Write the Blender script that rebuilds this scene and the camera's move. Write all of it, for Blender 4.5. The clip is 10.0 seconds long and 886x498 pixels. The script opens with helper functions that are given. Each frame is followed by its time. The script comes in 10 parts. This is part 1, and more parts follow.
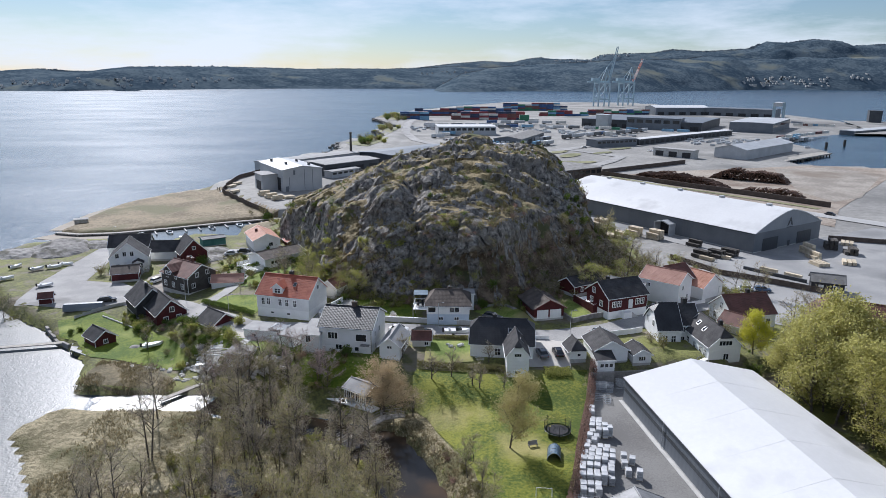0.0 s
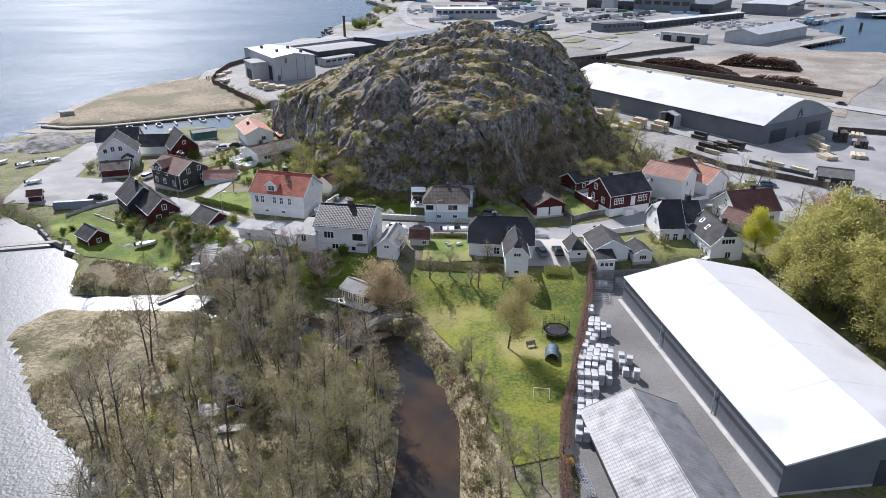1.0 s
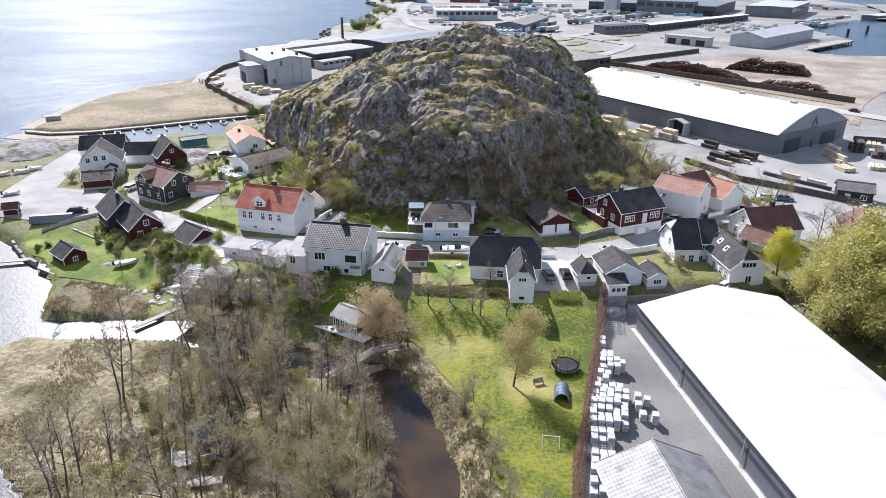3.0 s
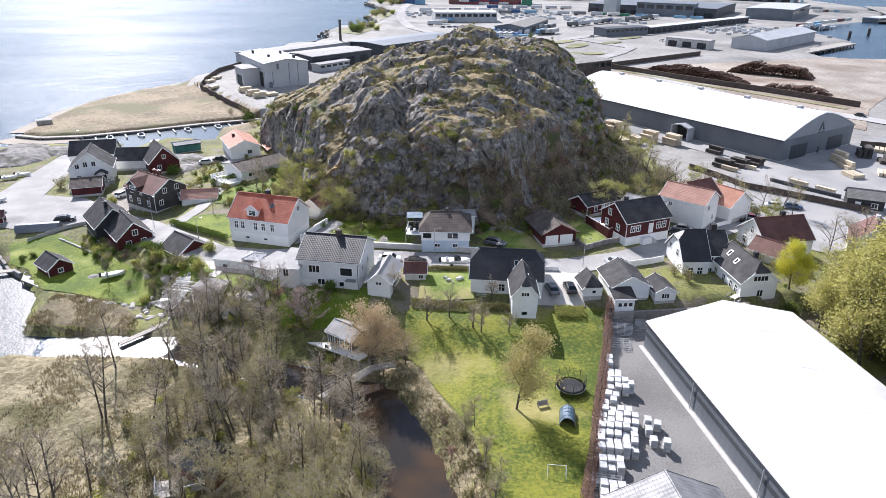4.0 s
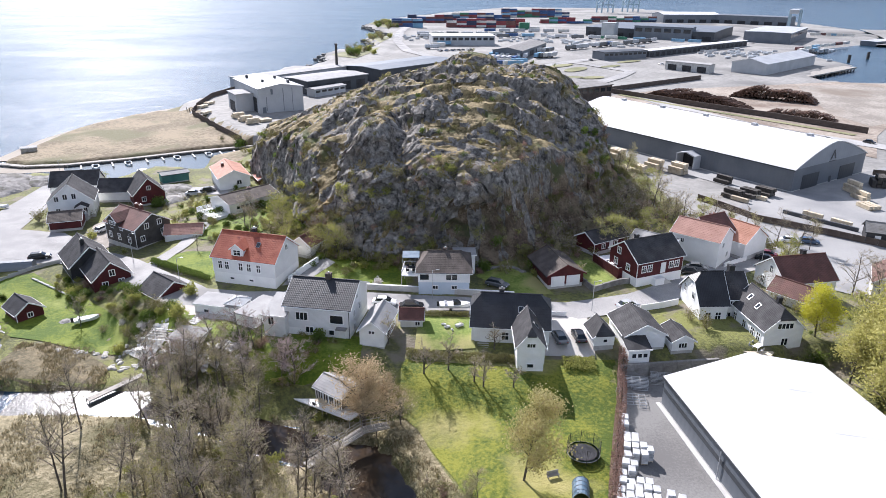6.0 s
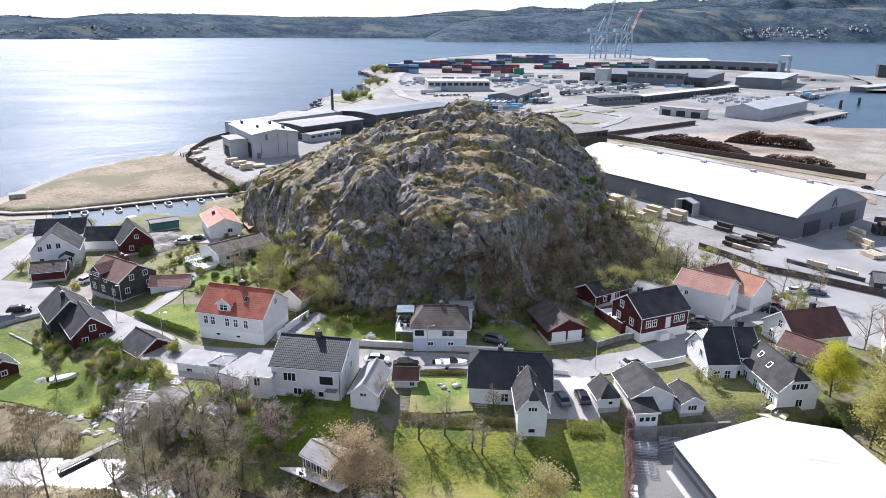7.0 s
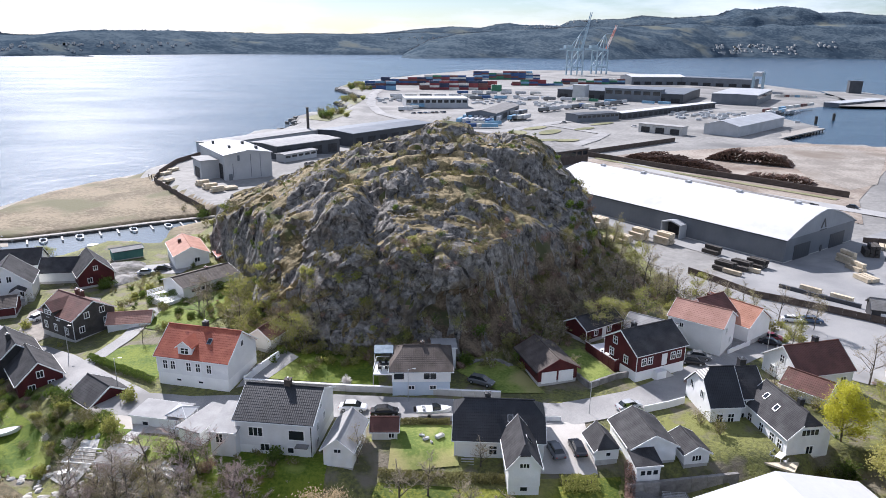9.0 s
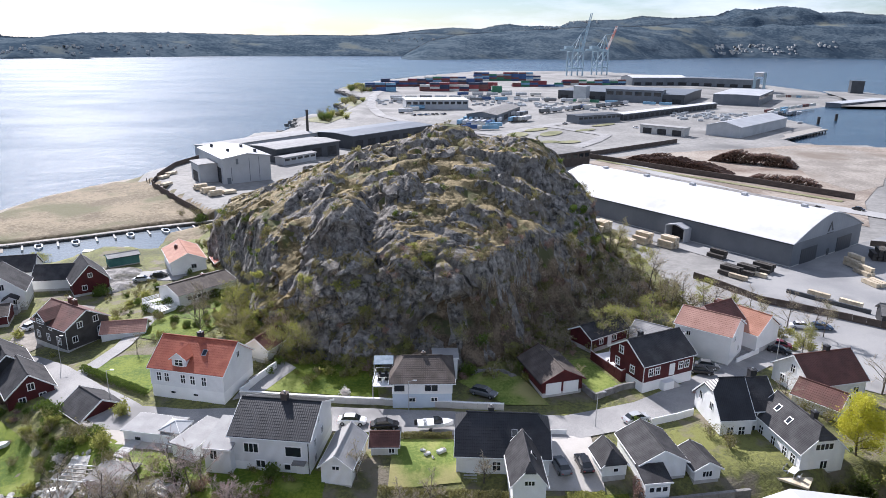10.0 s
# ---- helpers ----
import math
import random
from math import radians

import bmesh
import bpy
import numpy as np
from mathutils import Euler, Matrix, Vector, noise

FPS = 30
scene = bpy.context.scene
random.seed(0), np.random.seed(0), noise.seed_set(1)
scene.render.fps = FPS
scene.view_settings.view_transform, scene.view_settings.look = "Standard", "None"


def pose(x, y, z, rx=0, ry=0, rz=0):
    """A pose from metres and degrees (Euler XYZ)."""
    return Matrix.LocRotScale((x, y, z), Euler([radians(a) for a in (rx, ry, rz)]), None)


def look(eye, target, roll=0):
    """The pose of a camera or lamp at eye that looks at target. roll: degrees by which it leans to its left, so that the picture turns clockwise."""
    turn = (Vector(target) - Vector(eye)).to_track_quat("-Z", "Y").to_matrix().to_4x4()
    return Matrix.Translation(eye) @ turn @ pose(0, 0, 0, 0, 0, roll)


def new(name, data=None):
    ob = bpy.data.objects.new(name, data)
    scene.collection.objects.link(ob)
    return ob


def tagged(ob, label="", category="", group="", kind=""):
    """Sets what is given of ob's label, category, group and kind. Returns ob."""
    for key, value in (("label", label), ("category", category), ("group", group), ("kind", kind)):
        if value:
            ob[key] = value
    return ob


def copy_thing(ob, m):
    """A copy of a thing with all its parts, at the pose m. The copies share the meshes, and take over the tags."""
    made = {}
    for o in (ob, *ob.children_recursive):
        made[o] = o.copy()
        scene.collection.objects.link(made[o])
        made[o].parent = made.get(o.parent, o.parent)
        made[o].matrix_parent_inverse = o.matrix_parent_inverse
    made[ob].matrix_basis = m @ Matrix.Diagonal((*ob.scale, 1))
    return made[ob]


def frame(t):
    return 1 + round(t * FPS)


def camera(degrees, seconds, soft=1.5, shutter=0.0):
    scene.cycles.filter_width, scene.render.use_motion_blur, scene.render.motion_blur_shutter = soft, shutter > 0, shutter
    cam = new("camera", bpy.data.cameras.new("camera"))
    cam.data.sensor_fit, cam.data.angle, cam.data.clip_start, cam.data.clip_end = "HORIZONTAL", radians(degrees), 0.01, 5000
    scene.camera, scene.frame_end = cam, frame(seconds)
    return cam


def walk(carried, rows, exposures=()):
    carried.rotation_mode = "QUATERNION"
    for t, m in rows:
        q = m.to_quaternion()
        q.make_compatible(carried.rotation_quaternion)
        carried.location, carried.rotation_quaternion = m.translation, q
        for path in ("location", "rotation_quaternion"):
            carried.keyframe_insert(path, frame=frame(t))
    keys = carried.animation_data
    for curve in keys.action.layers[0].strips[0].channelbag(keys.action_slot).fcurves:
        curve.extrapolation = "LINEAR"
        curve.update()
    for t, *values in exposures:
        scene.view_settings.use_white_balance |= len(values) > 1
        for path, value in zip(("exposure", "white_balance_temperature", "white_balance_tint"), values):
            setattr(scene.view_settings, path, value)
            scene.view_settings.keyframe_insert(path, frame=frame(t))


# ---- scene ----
cam = camera(66.5, 10.0, soft=0.5)
PATH = [
    (0, (1.943, -2.929, 60.273), (1.894, -0.993, 59.776), 0.4),
    (0.5, (2.117, -1.158, 60.012), (2.071, 0.72, 59.327), 0.3),
    (1, (1.982, 1.017, 60.722), (1.941, 2.848, 59.917), 0.3),
    (1.5, (1.812, 3.179, 61.016), (1.772, 5.009, 60.21), 0.4),
    (2, (1.697, 5.759, 60.874), (1.653, 7.59, 60.069), 0.5),
    (2.5, (1.737, 8.397, 60.837), (1.695, 10.228, 60.032), 0.5),
    (4, (1.447, 16.294, 60.608), (1.412, 18.127, 59.808), 0.6),
    (4.5, (1.343, 18.671, 60.568), (1.309, 20.505, 59.77), 0.6),
    (5, (1.362, 21.065, 60.948), (1.333, 22.898, 60.148), 0.6),
    (5.5, (1.233, 23.415, 60.709), (1.204, 25.253, 59.922), 0.6),
    (7, (0.944, 31.263, 61.205), (0.926, 33.161, 60.575), 0.7),
    (7.5, (0.877, 33.618, 61.312), (0.907, 35.527, 60.716), 0.6),
    (8, (0.702, 36.051, 61.492), (0.746, 37.962, 60.903), 0.7),
    (8.5, (0.567, 38.202, 61.652), (0.611, 40.114, 61.064), 0.7),
    (9, (0.563, 40.475, 61.698), (0.607, 42.386, 61.111), 0.7),
    (9.5, (0.603, 42.239, 61.724), (0.645, 44.151, 61.139), 0.6),
    (10, (0.551, 43.706, 61.865), (0.593, 45.618, 61.281), 0.5),
]
walk(cam, [(t, look(eye, target, roll)) for t, eye, target, roll in PATH],
     [(0, 0.26, 5700, 12), (1, 0.52, 5810, 15), (2, 0.80, 5870, 15), (5.5, 0.92, 5890, 16), (7.5, 0.80, 5800, 16), (10, 0.70, 5820, 16)])

# ---- sky, sun ----
SUN_AZ, SUN_EL = 27.0, 36.8            # degrees west of +y, and above the horizon
world = bpy.data.worlds.new("sky")
scene.world = world
world.use_nodes = True
wn = world.node_tree.nodes
wl = world.node_tree.links
wn.clear()
sky = wn.new("ShaderNodeTexSky")
sky.sky_type, sky.sun_disc = "NISHITA", False
sky.sun_elevation, sky.sun_rotation = radians(SUN_EL), radians(-SUN_AZ)
sky.air_density, sky.dust_density, sky.ozone_density = 1.0, 0.25, 3.0
bg = wn.new("ShaderNodeBackground")
bg.inputs["Strength"].default_value = 0.06
wo = wn.new("ShaderNodeOutputWorld")
# thin broken cloud
way_ = wn.new("ShaderNodeTexCoord")
flat_ = wn.new("ShaderNodeMapping")
flat_.inputs["Scale"].default_value = (1.0, 1.0, 5.0)
wl.new(way_.outputs["Generated"], flat_.inputs["Vector"])
puff = wn.new("ShaderNodeTexNoise")
puff.inputs["Scale"].default_value, puff.inputs["Detail"].default_value, puff.inputs["Roughness"].default_value = 2.6, 8, 0.62
wl.new(flat_.outputs["Vector"], puff.inputs["Vector"])
thick_ = wn.new("ShaderNodeMapRange")
thick_.inputs["From Min"].default_value, thick_.inputs["From Max"].default_value, thick_.inputs["To Max"].default_value = 0.43, 0.64, 0.8
wl.new(puff.outputs["Fac"], thick_.inputs["Value"])
veil = wn.new("ShaderNodeMix")
veil.data_type = "RGBA"
veil.inputs["B"].default_value = (12.0, 12.4, 13.0, 1)
wl.new(thick_.outputs["Result"], veil.inputs["Factor"])
wl.new(sky.outputs["Color"], veil.inputs["A"])
wl.new(veil.outputs["Result"], bg.inputs["Color"])
wl.new(bg.outputs["Background"], wo.inputs["Surface"])
sun_data = bpy.data.lights.new("sun", "SUN")
sun_data.energy, sun_data.angle, sun_data.color = 5.0, radians(0.6), (1.0, 0.93, 0.84)
sun = new("sun", sun_data)
az, el = radians(SUN_AZ), radians(SUN_EL)
sun_way = Vector((-math.sin(az) * math.cos(el), math.cos(az) * math.cos(el), math.sin(el)))
sun.matrix_world = look(sun_way * 400 + Vector((0, 150, 0)), (0, 150, 0))


# ---- materials ----
def nodes_of(name):
    m = bpy.data.materials.new(name)
    m.use_nodes = True
    nt = m.node_tree
    return m, nt.nodes, nt.links, nt.nodes["Principled BSDF"]


def surf(name, a, b, scale=0.5, fine=8.0, rough=0.85, bump=0.25, metal=0.0, island=0.0, bands=None, spec=0.3, dist=0.05, stain=None, lo=0.35, hi=0.65, obj_random=0.0, grain=0.45):
    """A procedural surface: two colours mixed at two scales, relief, and, if wanted, bands (axis, period, depth)."""
    m, n, l, p = nodes_of(name)
    tc = n.new("ShaderNodeTexCoord")
    big, small = n.new("ShaderNodeTexNoise"), n.new("ShaderNodeTexNoise")
    big.inputs["Scale"].default_value, big.inputs["Detail"].default_value = scale, 6
    small.inputs["Scale"].default_value, small.inputs["Detail"].default_value = fine, 4
    small.inputs["Roughness"].default_value = 0.7
    for t in (big, small):
        l.new(tc.outputs["Object"], t.inputs["Vector"])
    ramp = n.new("ShaderNodeMapRange")
    ramp.inputs["From Min"].default_value, ramp.inputs["From Max"].default_value = lo, hi
    add = n.new("ShaderNodeMath")
    add.operation = "MULTIPLY_ADD"
    l.new(small.outputs["Fac"], add.inputs[0])
    add.inputs[1].default_value = grain
    half = n.new("ShaderNodeMath")
    half.operation = "MULTIPLY_ADD"
    l.new(big.outputs["Fac"], half.inputs[0])
    half.inputs[1].default_value, half.inputs[2].default_value = 1.0, -0.5 * grain
    l.new(half.outputs[0], add.inputs[2])
    l.new(add.outputs[0], ramp.inputs["Value"])
    mix = n.new("ShaderNodeMix")
    mix.data_type = "RGBA"
    mix.inputs["A"].default_value, mix.inputs["B"].default_value = (*a, 1), (*b, 1)
    l.new(ramp.outputs["Result"], mix.inputs["Factor"])
    col = mix.outputs["Result"]
    if stain:
        st = n.new("ShaderNodeTexNoise")
        st.inputs["Scale"].default_value, st.inputs["Detail"].default_value = stain[1], 5
        l.new(tc.outputs["Object"], st.inputs["Vector"])
        sr = n.new("ShaderNodeMapRange")
        sr.inputs["From Min"].default_value, sr.inputs["From Max"].default_value = stain[2], stain[2] + 0.12
        l.new(st.outputs["Fac"], sr.inputs["Value"])
        m2 = n.new("ShaderNodeMix")
        m2.data_type = "RGBA"
        m2.inputs["B"].default_value = (*stain[0], 1)
        l.new(col, m2.inputs["A"])
        l.new(sr.outputs["Result"], m2.inputs["Factor"])
        col = m2.outputs["Result"]
    if island or obj_random:
        if island:
            geo = n.new("ShaderNodeNewGeometry")
            rnd = geo.outputs["Random Per Island"]
        else:
            oi = n.new("ShaderNodeObjectInfo")
            rnd = oi.outputs["Random"]
        k = island or obj_random
        rr = n.new("ShaderNodeMapRange")
        rr.inputs["To Min"].default_value, rr.inputs["To Max"].default_value = 1 - k, 1 + k
        l.new(rnd, rr.inputs["Value"])
        hs = n.new("ShaderNodeHueSaturation")
        l.new(rr.outputs["Result"], hs.inputs["Value"])
        l.new(col, hs.inputs["Color"])
        col = hs.outputs["Color"]
    l.new(col, p.inputs["Base Color"])
    p.inputs["Roughness"].default_value, p.inputs["Metallic"].default_value = rough, metal
    p.inputs["Specular IOR Level"].default_value = spec
    bp = n.new("ShaderNodeBump")
    bp.inputs["Strength"].default_value, bp.inputs["Distance"].default_value = bump, dist
    l.new(small.outputs["Fac"], bp.inputs["Height"])
    last = bp
    for axis, period, depth in bands or ():
        wv = n.new("ShaderNodeTexWave")
        wv.wave_type, wv.bands_direction = "BANDS", axis
        wv.inputs["Scale"].default_value = 0.314159 / period
        wv.inputs["Distortion"].default_value = 0.0
        l.new(tc.outputs["Object"], wv.inputs["Vector"])
        b2 = n.new("ShaderNodeBump")
        b2.inputs["Strength"].default_value, b2.inputs["Distance"].default_value = 0.9, depth
        l.new(wv.outputs["Fac"], b2.inputs["Height"])
        l.new(last.outputs["Normal"], b2.inputs["Normal"])
        last = b2
    l.new(last.outputs["Normal"], p.inputs["Normal"])
    return m


def leafy(name, a, b, trans=0.35):
    m, n, l, p = nodes_of(name)
    geo = n.new("ShaderNodeNewGeometry")
    mix = n.new("ShaderNodeMix")
    mix.data_type = "RGBA"
    mix.inputs["A"].default_value, mix.inputs["B"].default_value = (*a, 1), (*b, 1)
    l.new(geo.outputs["Random Per Island"], mix.inputs["Factor"])
    l.new(mix.outputs["Result"], p.inputs["Base Color"])
    p.inputs["Roughness"].default_value, p.inputs["Specular IOR Level"].default_value = 0.6, 0.25
    tr = n.new("ShaderNodeBsdfTranslucent")
    l.new(mix.outputs["Result"], tr.inputs["Color"])
    ms = n.new("ShaderNodeMixShader")
    ms.inputs["Fac"].default_value = trans
    l.new(p.outputs["BSDF"], ms.inputs[1])
    l.new(tr.outputs["BSDF"], ms.inputs[2])
    l.new(ms.outputs["Shader"], n["Material Output"].inputs["Surface"])
    return m


def water(name, deep, rough, waves, strength, tint=None, gust=0.0):
    m, n, l, p = nodes_of(name)
    tc = n.new("ShaderNodeTexCoord")
    p.inputs["Roughness"].default_value, p.inputs["IOR"].default_value = rough, 1.333
    p.inputs["Specular IOR Level"].default_value = 0.5
    if tint:
        nz = n.new("ShaderNodeTexNoise")
        nz.inputs["Scale"].default_value, nz.inputs["Detail"].default_value = tint[1], 4
        l.new(tc.outputs["Object"], nz.inputs["Vector"])
        mr = n.new("ShaderNodeMapRange")
        mr.inputs["From Min"].default_value, mr.inputs["From Max"].default_value = 0.42, 0.62
        l.new(nz.outputs["Fac"], mr.inputs["Value"])
        mx = n.new("ShaderNodeMix")
        mx.data_type = "RGBA"
        mx.inputs["A"].default_value, mx.inputs["B"].default_value = (*deep, 1), (*tint[0], 1)
        l.new(mr.outputs["Result"], mx.inputs["Factor"])
        l.new(mx.outputs["Result"], p.inputs["Base Color"])
    else:
        p.inputs["Base Color"].default_value = (*deep, 1)
    if gust:
        # ruffled and calmer stretches, drawn out across the wind
        mp = n.new("ShaderNodeMapping")
        mp.inputs["Scale"].default_value, mp.inputs["Rotation"].default_value = (0.6, 1.1, 1), (0, 0, 0.5)
        l.new(tc.outputs["Object"], mp.inputs["Vector"])
        gn = n.new("ShaderNodeTexNoise")
        gn.inputs["Scale"].default_value, gn.inputs["Detail"].default_value = 0.014, 6
        l.new(mp.outputs["Vector"], gn.inputs["Vector"])
        gr = n.new("ShaderNodeMapRange")
        gr.inputs["From Min"].default_value, gr.inputs["From Max"].default_value = 0.38, 0.64
        gr.inputs["To Min"].default_value, gr.inputs["To Max"].default_value = rough - gust, rough + gust
        l.new(gn.outputs["Fac"], gr.inputs["Value"])
        l.new(gr.outputs["Result"], p.inputs["Roughness"])
    last = None
    for sc, d in waves:
        nz = n.new("ShaderNodeTexNoise")
        nz.inputs["Scale"].default_value, nz.inputs["Detail"].default_value = sc, 3
        l.new(tc.outputs["Object"], nz.inputs["Vector"])
        b = n.new("ShaderNodeBump")
        b.inputs["Strength"].default_value, b.inputs["Distance"].default_value = strength, d
        l.new(nz.outputs["Fac"], b.inputs["Height"])
        if last:
            l.new(last.outputs["Normal"], b.inputs["Normal"])
        last = b
    l.new(last.outputs["Normal"], p.inputs["Normal"])
    return m


def glass(name, col=(0.02, 0.025, 0.03)):
    m, n, l, p = nodes_of(name)
    p.inputs["Base Color"].default_value = (*col, 1)
    p.inputs["Roughness"].default_value, p.inputs["Specular IOR Level"].default_value = 0.06, 0.6
    return m


def gneiss(name):
    """Jointed rock: dark and pale patches, streaks that run down, lichen flecks and cracks."""
    m, n, l, p = nodes_of(name)
    tc = n.new("ShaderNodeTexCoord")

    def tex(kind, sc, detail, squash=(1, 1, 1)):
        mp = n.new("ShaderNodeMapping")
        mp.inputs["Scale"].default_value = squash
        l.new(tc.outputs["Object"], mp.inputs["Vector"])
        t = n.new(kind)
        t.inputs["Scale"].default_value = sc
        if kind == "ShaderNodeTexNoise":
            t.inputs["Detail"].default_value, t.inputs["Roughness"].default_value = detail, 0.68
        l.new(mp.outputs["Vector"], t.inputs["Vector"])
        return t

    def ramp(sock, lo, hi):
        r = n.new("ShaderNodeMapRange")
        r.inputs["From Min"].default_value, r.inputs["From Max"].default_value = lo, hi
        l.new(sock, r.inputs["Value"])
        return r.outputs["Result"]

    def blend(fac, a, b, mode="MIX"):
        x = n.new("ShaderNodeMix")
        x.data_type, x.blend_type = "RGBA", mode
        l.new(fac, x.inputs["Factor"])
        for key, c in (("A", a), ("B", b)):
            if isinstance(c, tuple):
                x.inputs[key].default_value = (*c, 1)
            else:
                l.new(c, x.inputs[key])
        return x.outputs["Result"]

    big, mid_, fine = tex("ShaderNodeTexNoise", 0.16, 6), tex("ShaderNodeTexNoise", 0.9, 6), tex("ShaderNodeTexNoise", 5.0, 4)
    streak = tex("ShaderNodeTexNoise", 0.55, 6, (1, 1, 0.55))
    col = blend(ramp(mid_.outputs["Fac"], 0.34, 0.66), (0.085, 0.08, 0.073), (0.45, 0.42, 0.38))
    col = blend(ramp(big.outputs["Fac"], 0.5, 0.66), col, (0.17, 0.14, 0.105))
    col = blend(ramp(streak.outputs["Fac"], 0.52, 0.66), col, (0.045, 0.042, 0.040))
    col = blend(ramp(fine.outputs["Fac"], 0.60, 0.70), col, (0.34, 0.335, 0.31))
    vo = tex("ShaderNodeTexVoronoi", 0.3, 0, (1, 1.3, 0.5))
    vo.feature = "DISTANCE_TO_EDGE"
    wide = tex("ShaderNodeTexVoronoi", 1.3, 0, (0.5, 0.8, 1.6))
    wide.feature = "DISTANCE_TO_EDGE"
    bent = n.new("ShaderNodeVectorMath")
    bent.operation = "MULTIPLY_ADD"
    l.new(mid_.outputs["Color"], bent.inputs[0])
    bent.inputs[1].default_value = (1.6, 1.6, 1.6)
    l.new(tc.outputs["Object"], bent.inputs[2])
    for t in (vo, wide):
        l.new(bent.outputs["Vector"], t.inputs["Vector"].links[0].from_node.inputs["Vector"])
    crack = n.new("ShaderNodeMath")
    crack.operation = "MINIMUM"
    l.new(ramp(vo.outputs["Distance"], 0.0, 0.05), crack.inputs[0])
    l.new(ramp(wide.outputs["Distance"], -0.05, 0.06), crack.inputs[1])
    torn = n.new("ShaderNodeMath")
    torn.operation, torn.use_clamp = "ADD", True
    l.new(crack.outputs[0], torn.inputs[0])
    l.new(ramp(big.outputs["Fac"], 0.40, 0.56), torn.inputs[1])
    crack = torn
    col = blend(crack.outputs[0], (0.05, 0.047, 0.043), col)
    l.new(col, p.inputs["Base Color"])
    p.inputs["Roughness"].default_value, p.inputs["Specular IOR Level"].default_value = 0.85, 0.25
    last = None
    for sock, d in ((mid_.outputs["Fac"], 0.8), (fine.outputs["Fac"], 0.14), (crack.outputs[0], 0.12)):
        b = n.new("ShaderNodeBump")
        b.inputs["Strength"].default_value, b.inputs["Distance"].default_value = 0.9, d
        l.new(sock, b.inputs["Height"])
        if last:
            l.new(last.outputs["Normal"], b.inputs["Normal"])
        last = b
    l.new(last.outputs["Normal"], p.inputs["Normal"])
    return m


M = {}
M["sea"] = water("sea_water", (0.02, 0.05, 0.085), 0.25, ((2.4, 0.06), (0.7, 0.2), (0.10, 0.5)), 0.8, gust=0.022)
M["inlet"] = water("inlet_water", (0.04, 0.05, 0.055), 0.36, ((2.4, 0.05), (0.6, 0.06)), 0.8, gust=0.06)
M["creek"] = water("creek_water", (0.05, 0.05, 0.045), 0.3, ((2.4, 0.05), (0.7, 0.06)), 0.8)
M["calm"] = water("sheltered_water", (0.05, 0.08, 0.105), 0.22, ((1.4, 0.02), (0.6, 0.05)), 0.6, gust=0.01)
M["river"] = water("river_water", (0.030, 0.026, 0.022), 0.05, ((1.6, 0.02),), 0.25, ((0.066, 0.043, 0.025), 0.09))
M["scrub"] = surf("scrub_ground", (0.095, 0.098, 0.042), (0.20, 0.205, 0.06), 0.12, 1.6, bump=0.9, dist=0.3, stain=((0.19, 0.165, 0.12), 0.22, 0.53), grain=1.2)
M["straw"] = surf("dry_reed", (0.14, 0.118, 0.06), (0.34, 0.29, 0.18), 0.10, 1.1, bump=1.0, dist=0.5, stain=((0.10, 0.092, 0.036), 0.07, 0.50), grain=1.3)
M["dune"] = surf("dry_meadow", (0.13, 0.10, 0.055), (0.27, 0.215, 0.135), 0.06, 0.8, bump=0.9, dist=0.4, stain=((0.13, 0.12, 0.055), 0.05, 0.52), grain=1.2)
M["port"] = surf("port_concrete", (0.20, 0.194, 0.182), (0.31, 0.30, 0.28), 0.02, 0.3, bump=0.15, stain=((0.15, 0.147, 0.14), 0.014, 0.54), grain=0.8)
M["grass"] = surf("mown_grass", (0.058, 0.088, 0.007), (0.195, 0.20, 0.022), 0.16, 1.8, bump=0.9, dist=0.2, stain=((0.34, 0.30, 0.115), 0.06, 0.56), grain=1.1)
M["lawn"] = surf("bright_lawn", (0.066, 0.112, 0.006), (0.165, 0.205, 0.018), 0.16, 2.0, bump=0.9, dist=0.15, stain=((0.24, 0.27, 0.06), 0.10, 0.58), grain=1.0)
M["verge"] = surf("dull_verge_grass", (0.14, 0.145, 0.065), (0.25, 0.24, 0.13), 0.05, 0.6, bump=0.6, dist=0.2, grain=1.0)
M["sandlot"] = surf("sandy_lot", (0.22, 0.195, 0.165), (0.36, 0.325, 0.28), 0.06, 0.6, bump=0.4, dist=0.15, stain=((0.20, 0.165, 0.13), 0.03, 0.55), grain=0.9)
M["grass2"] = surf("worn_lawn", (0.11, 0.16, 0.025), (0.23, 0.27, 0.06), 0.2, 2.0, bump=0.6, dist=0.12, stain=((0.33, 0.30, 0.12), 0.10, 0.52), grain=1.1)
M["asphalt"] = surf("asphalt_road", (0.26, 0.255, 0.25), (0.36, 0.35, 0.335), 0.15, 6.0, bump=0.2, stain=((0.22, 0.215, 0.21), 0.09, 0.56), grain=1.1)
M["yard"] = surf("yard_asphalt", (0.24, 0.24, 0.24), (0.33, 0.325, 0.315), 0.08, 3.0, bump=0.2, stain=((0.20, 0.20, 0.20), 0.05, 0.56))
M["yard_dark"] = surf("storage_asphalt", (0.145, 0.14, 0.135), (0.215, 0.21, 0.20), 0.12, 3.0, bump=0.25, stain=((0.26, 0.25, 0.235), 0.11, 0.60), grain=0.9)
M["pale_blue"] = surf("pale_blue_render", (0.50, 0.58, 0.66), (0.58, 0.65, 0.72), 0.4, 4.0, rough=0.7, bump=0.15)
M["gravel"] = surf("pale_gravel", (0.42, 0.39, 0.35), (0.55, 0.52, 0.48), 0.2, 5.0, bump=0.5)
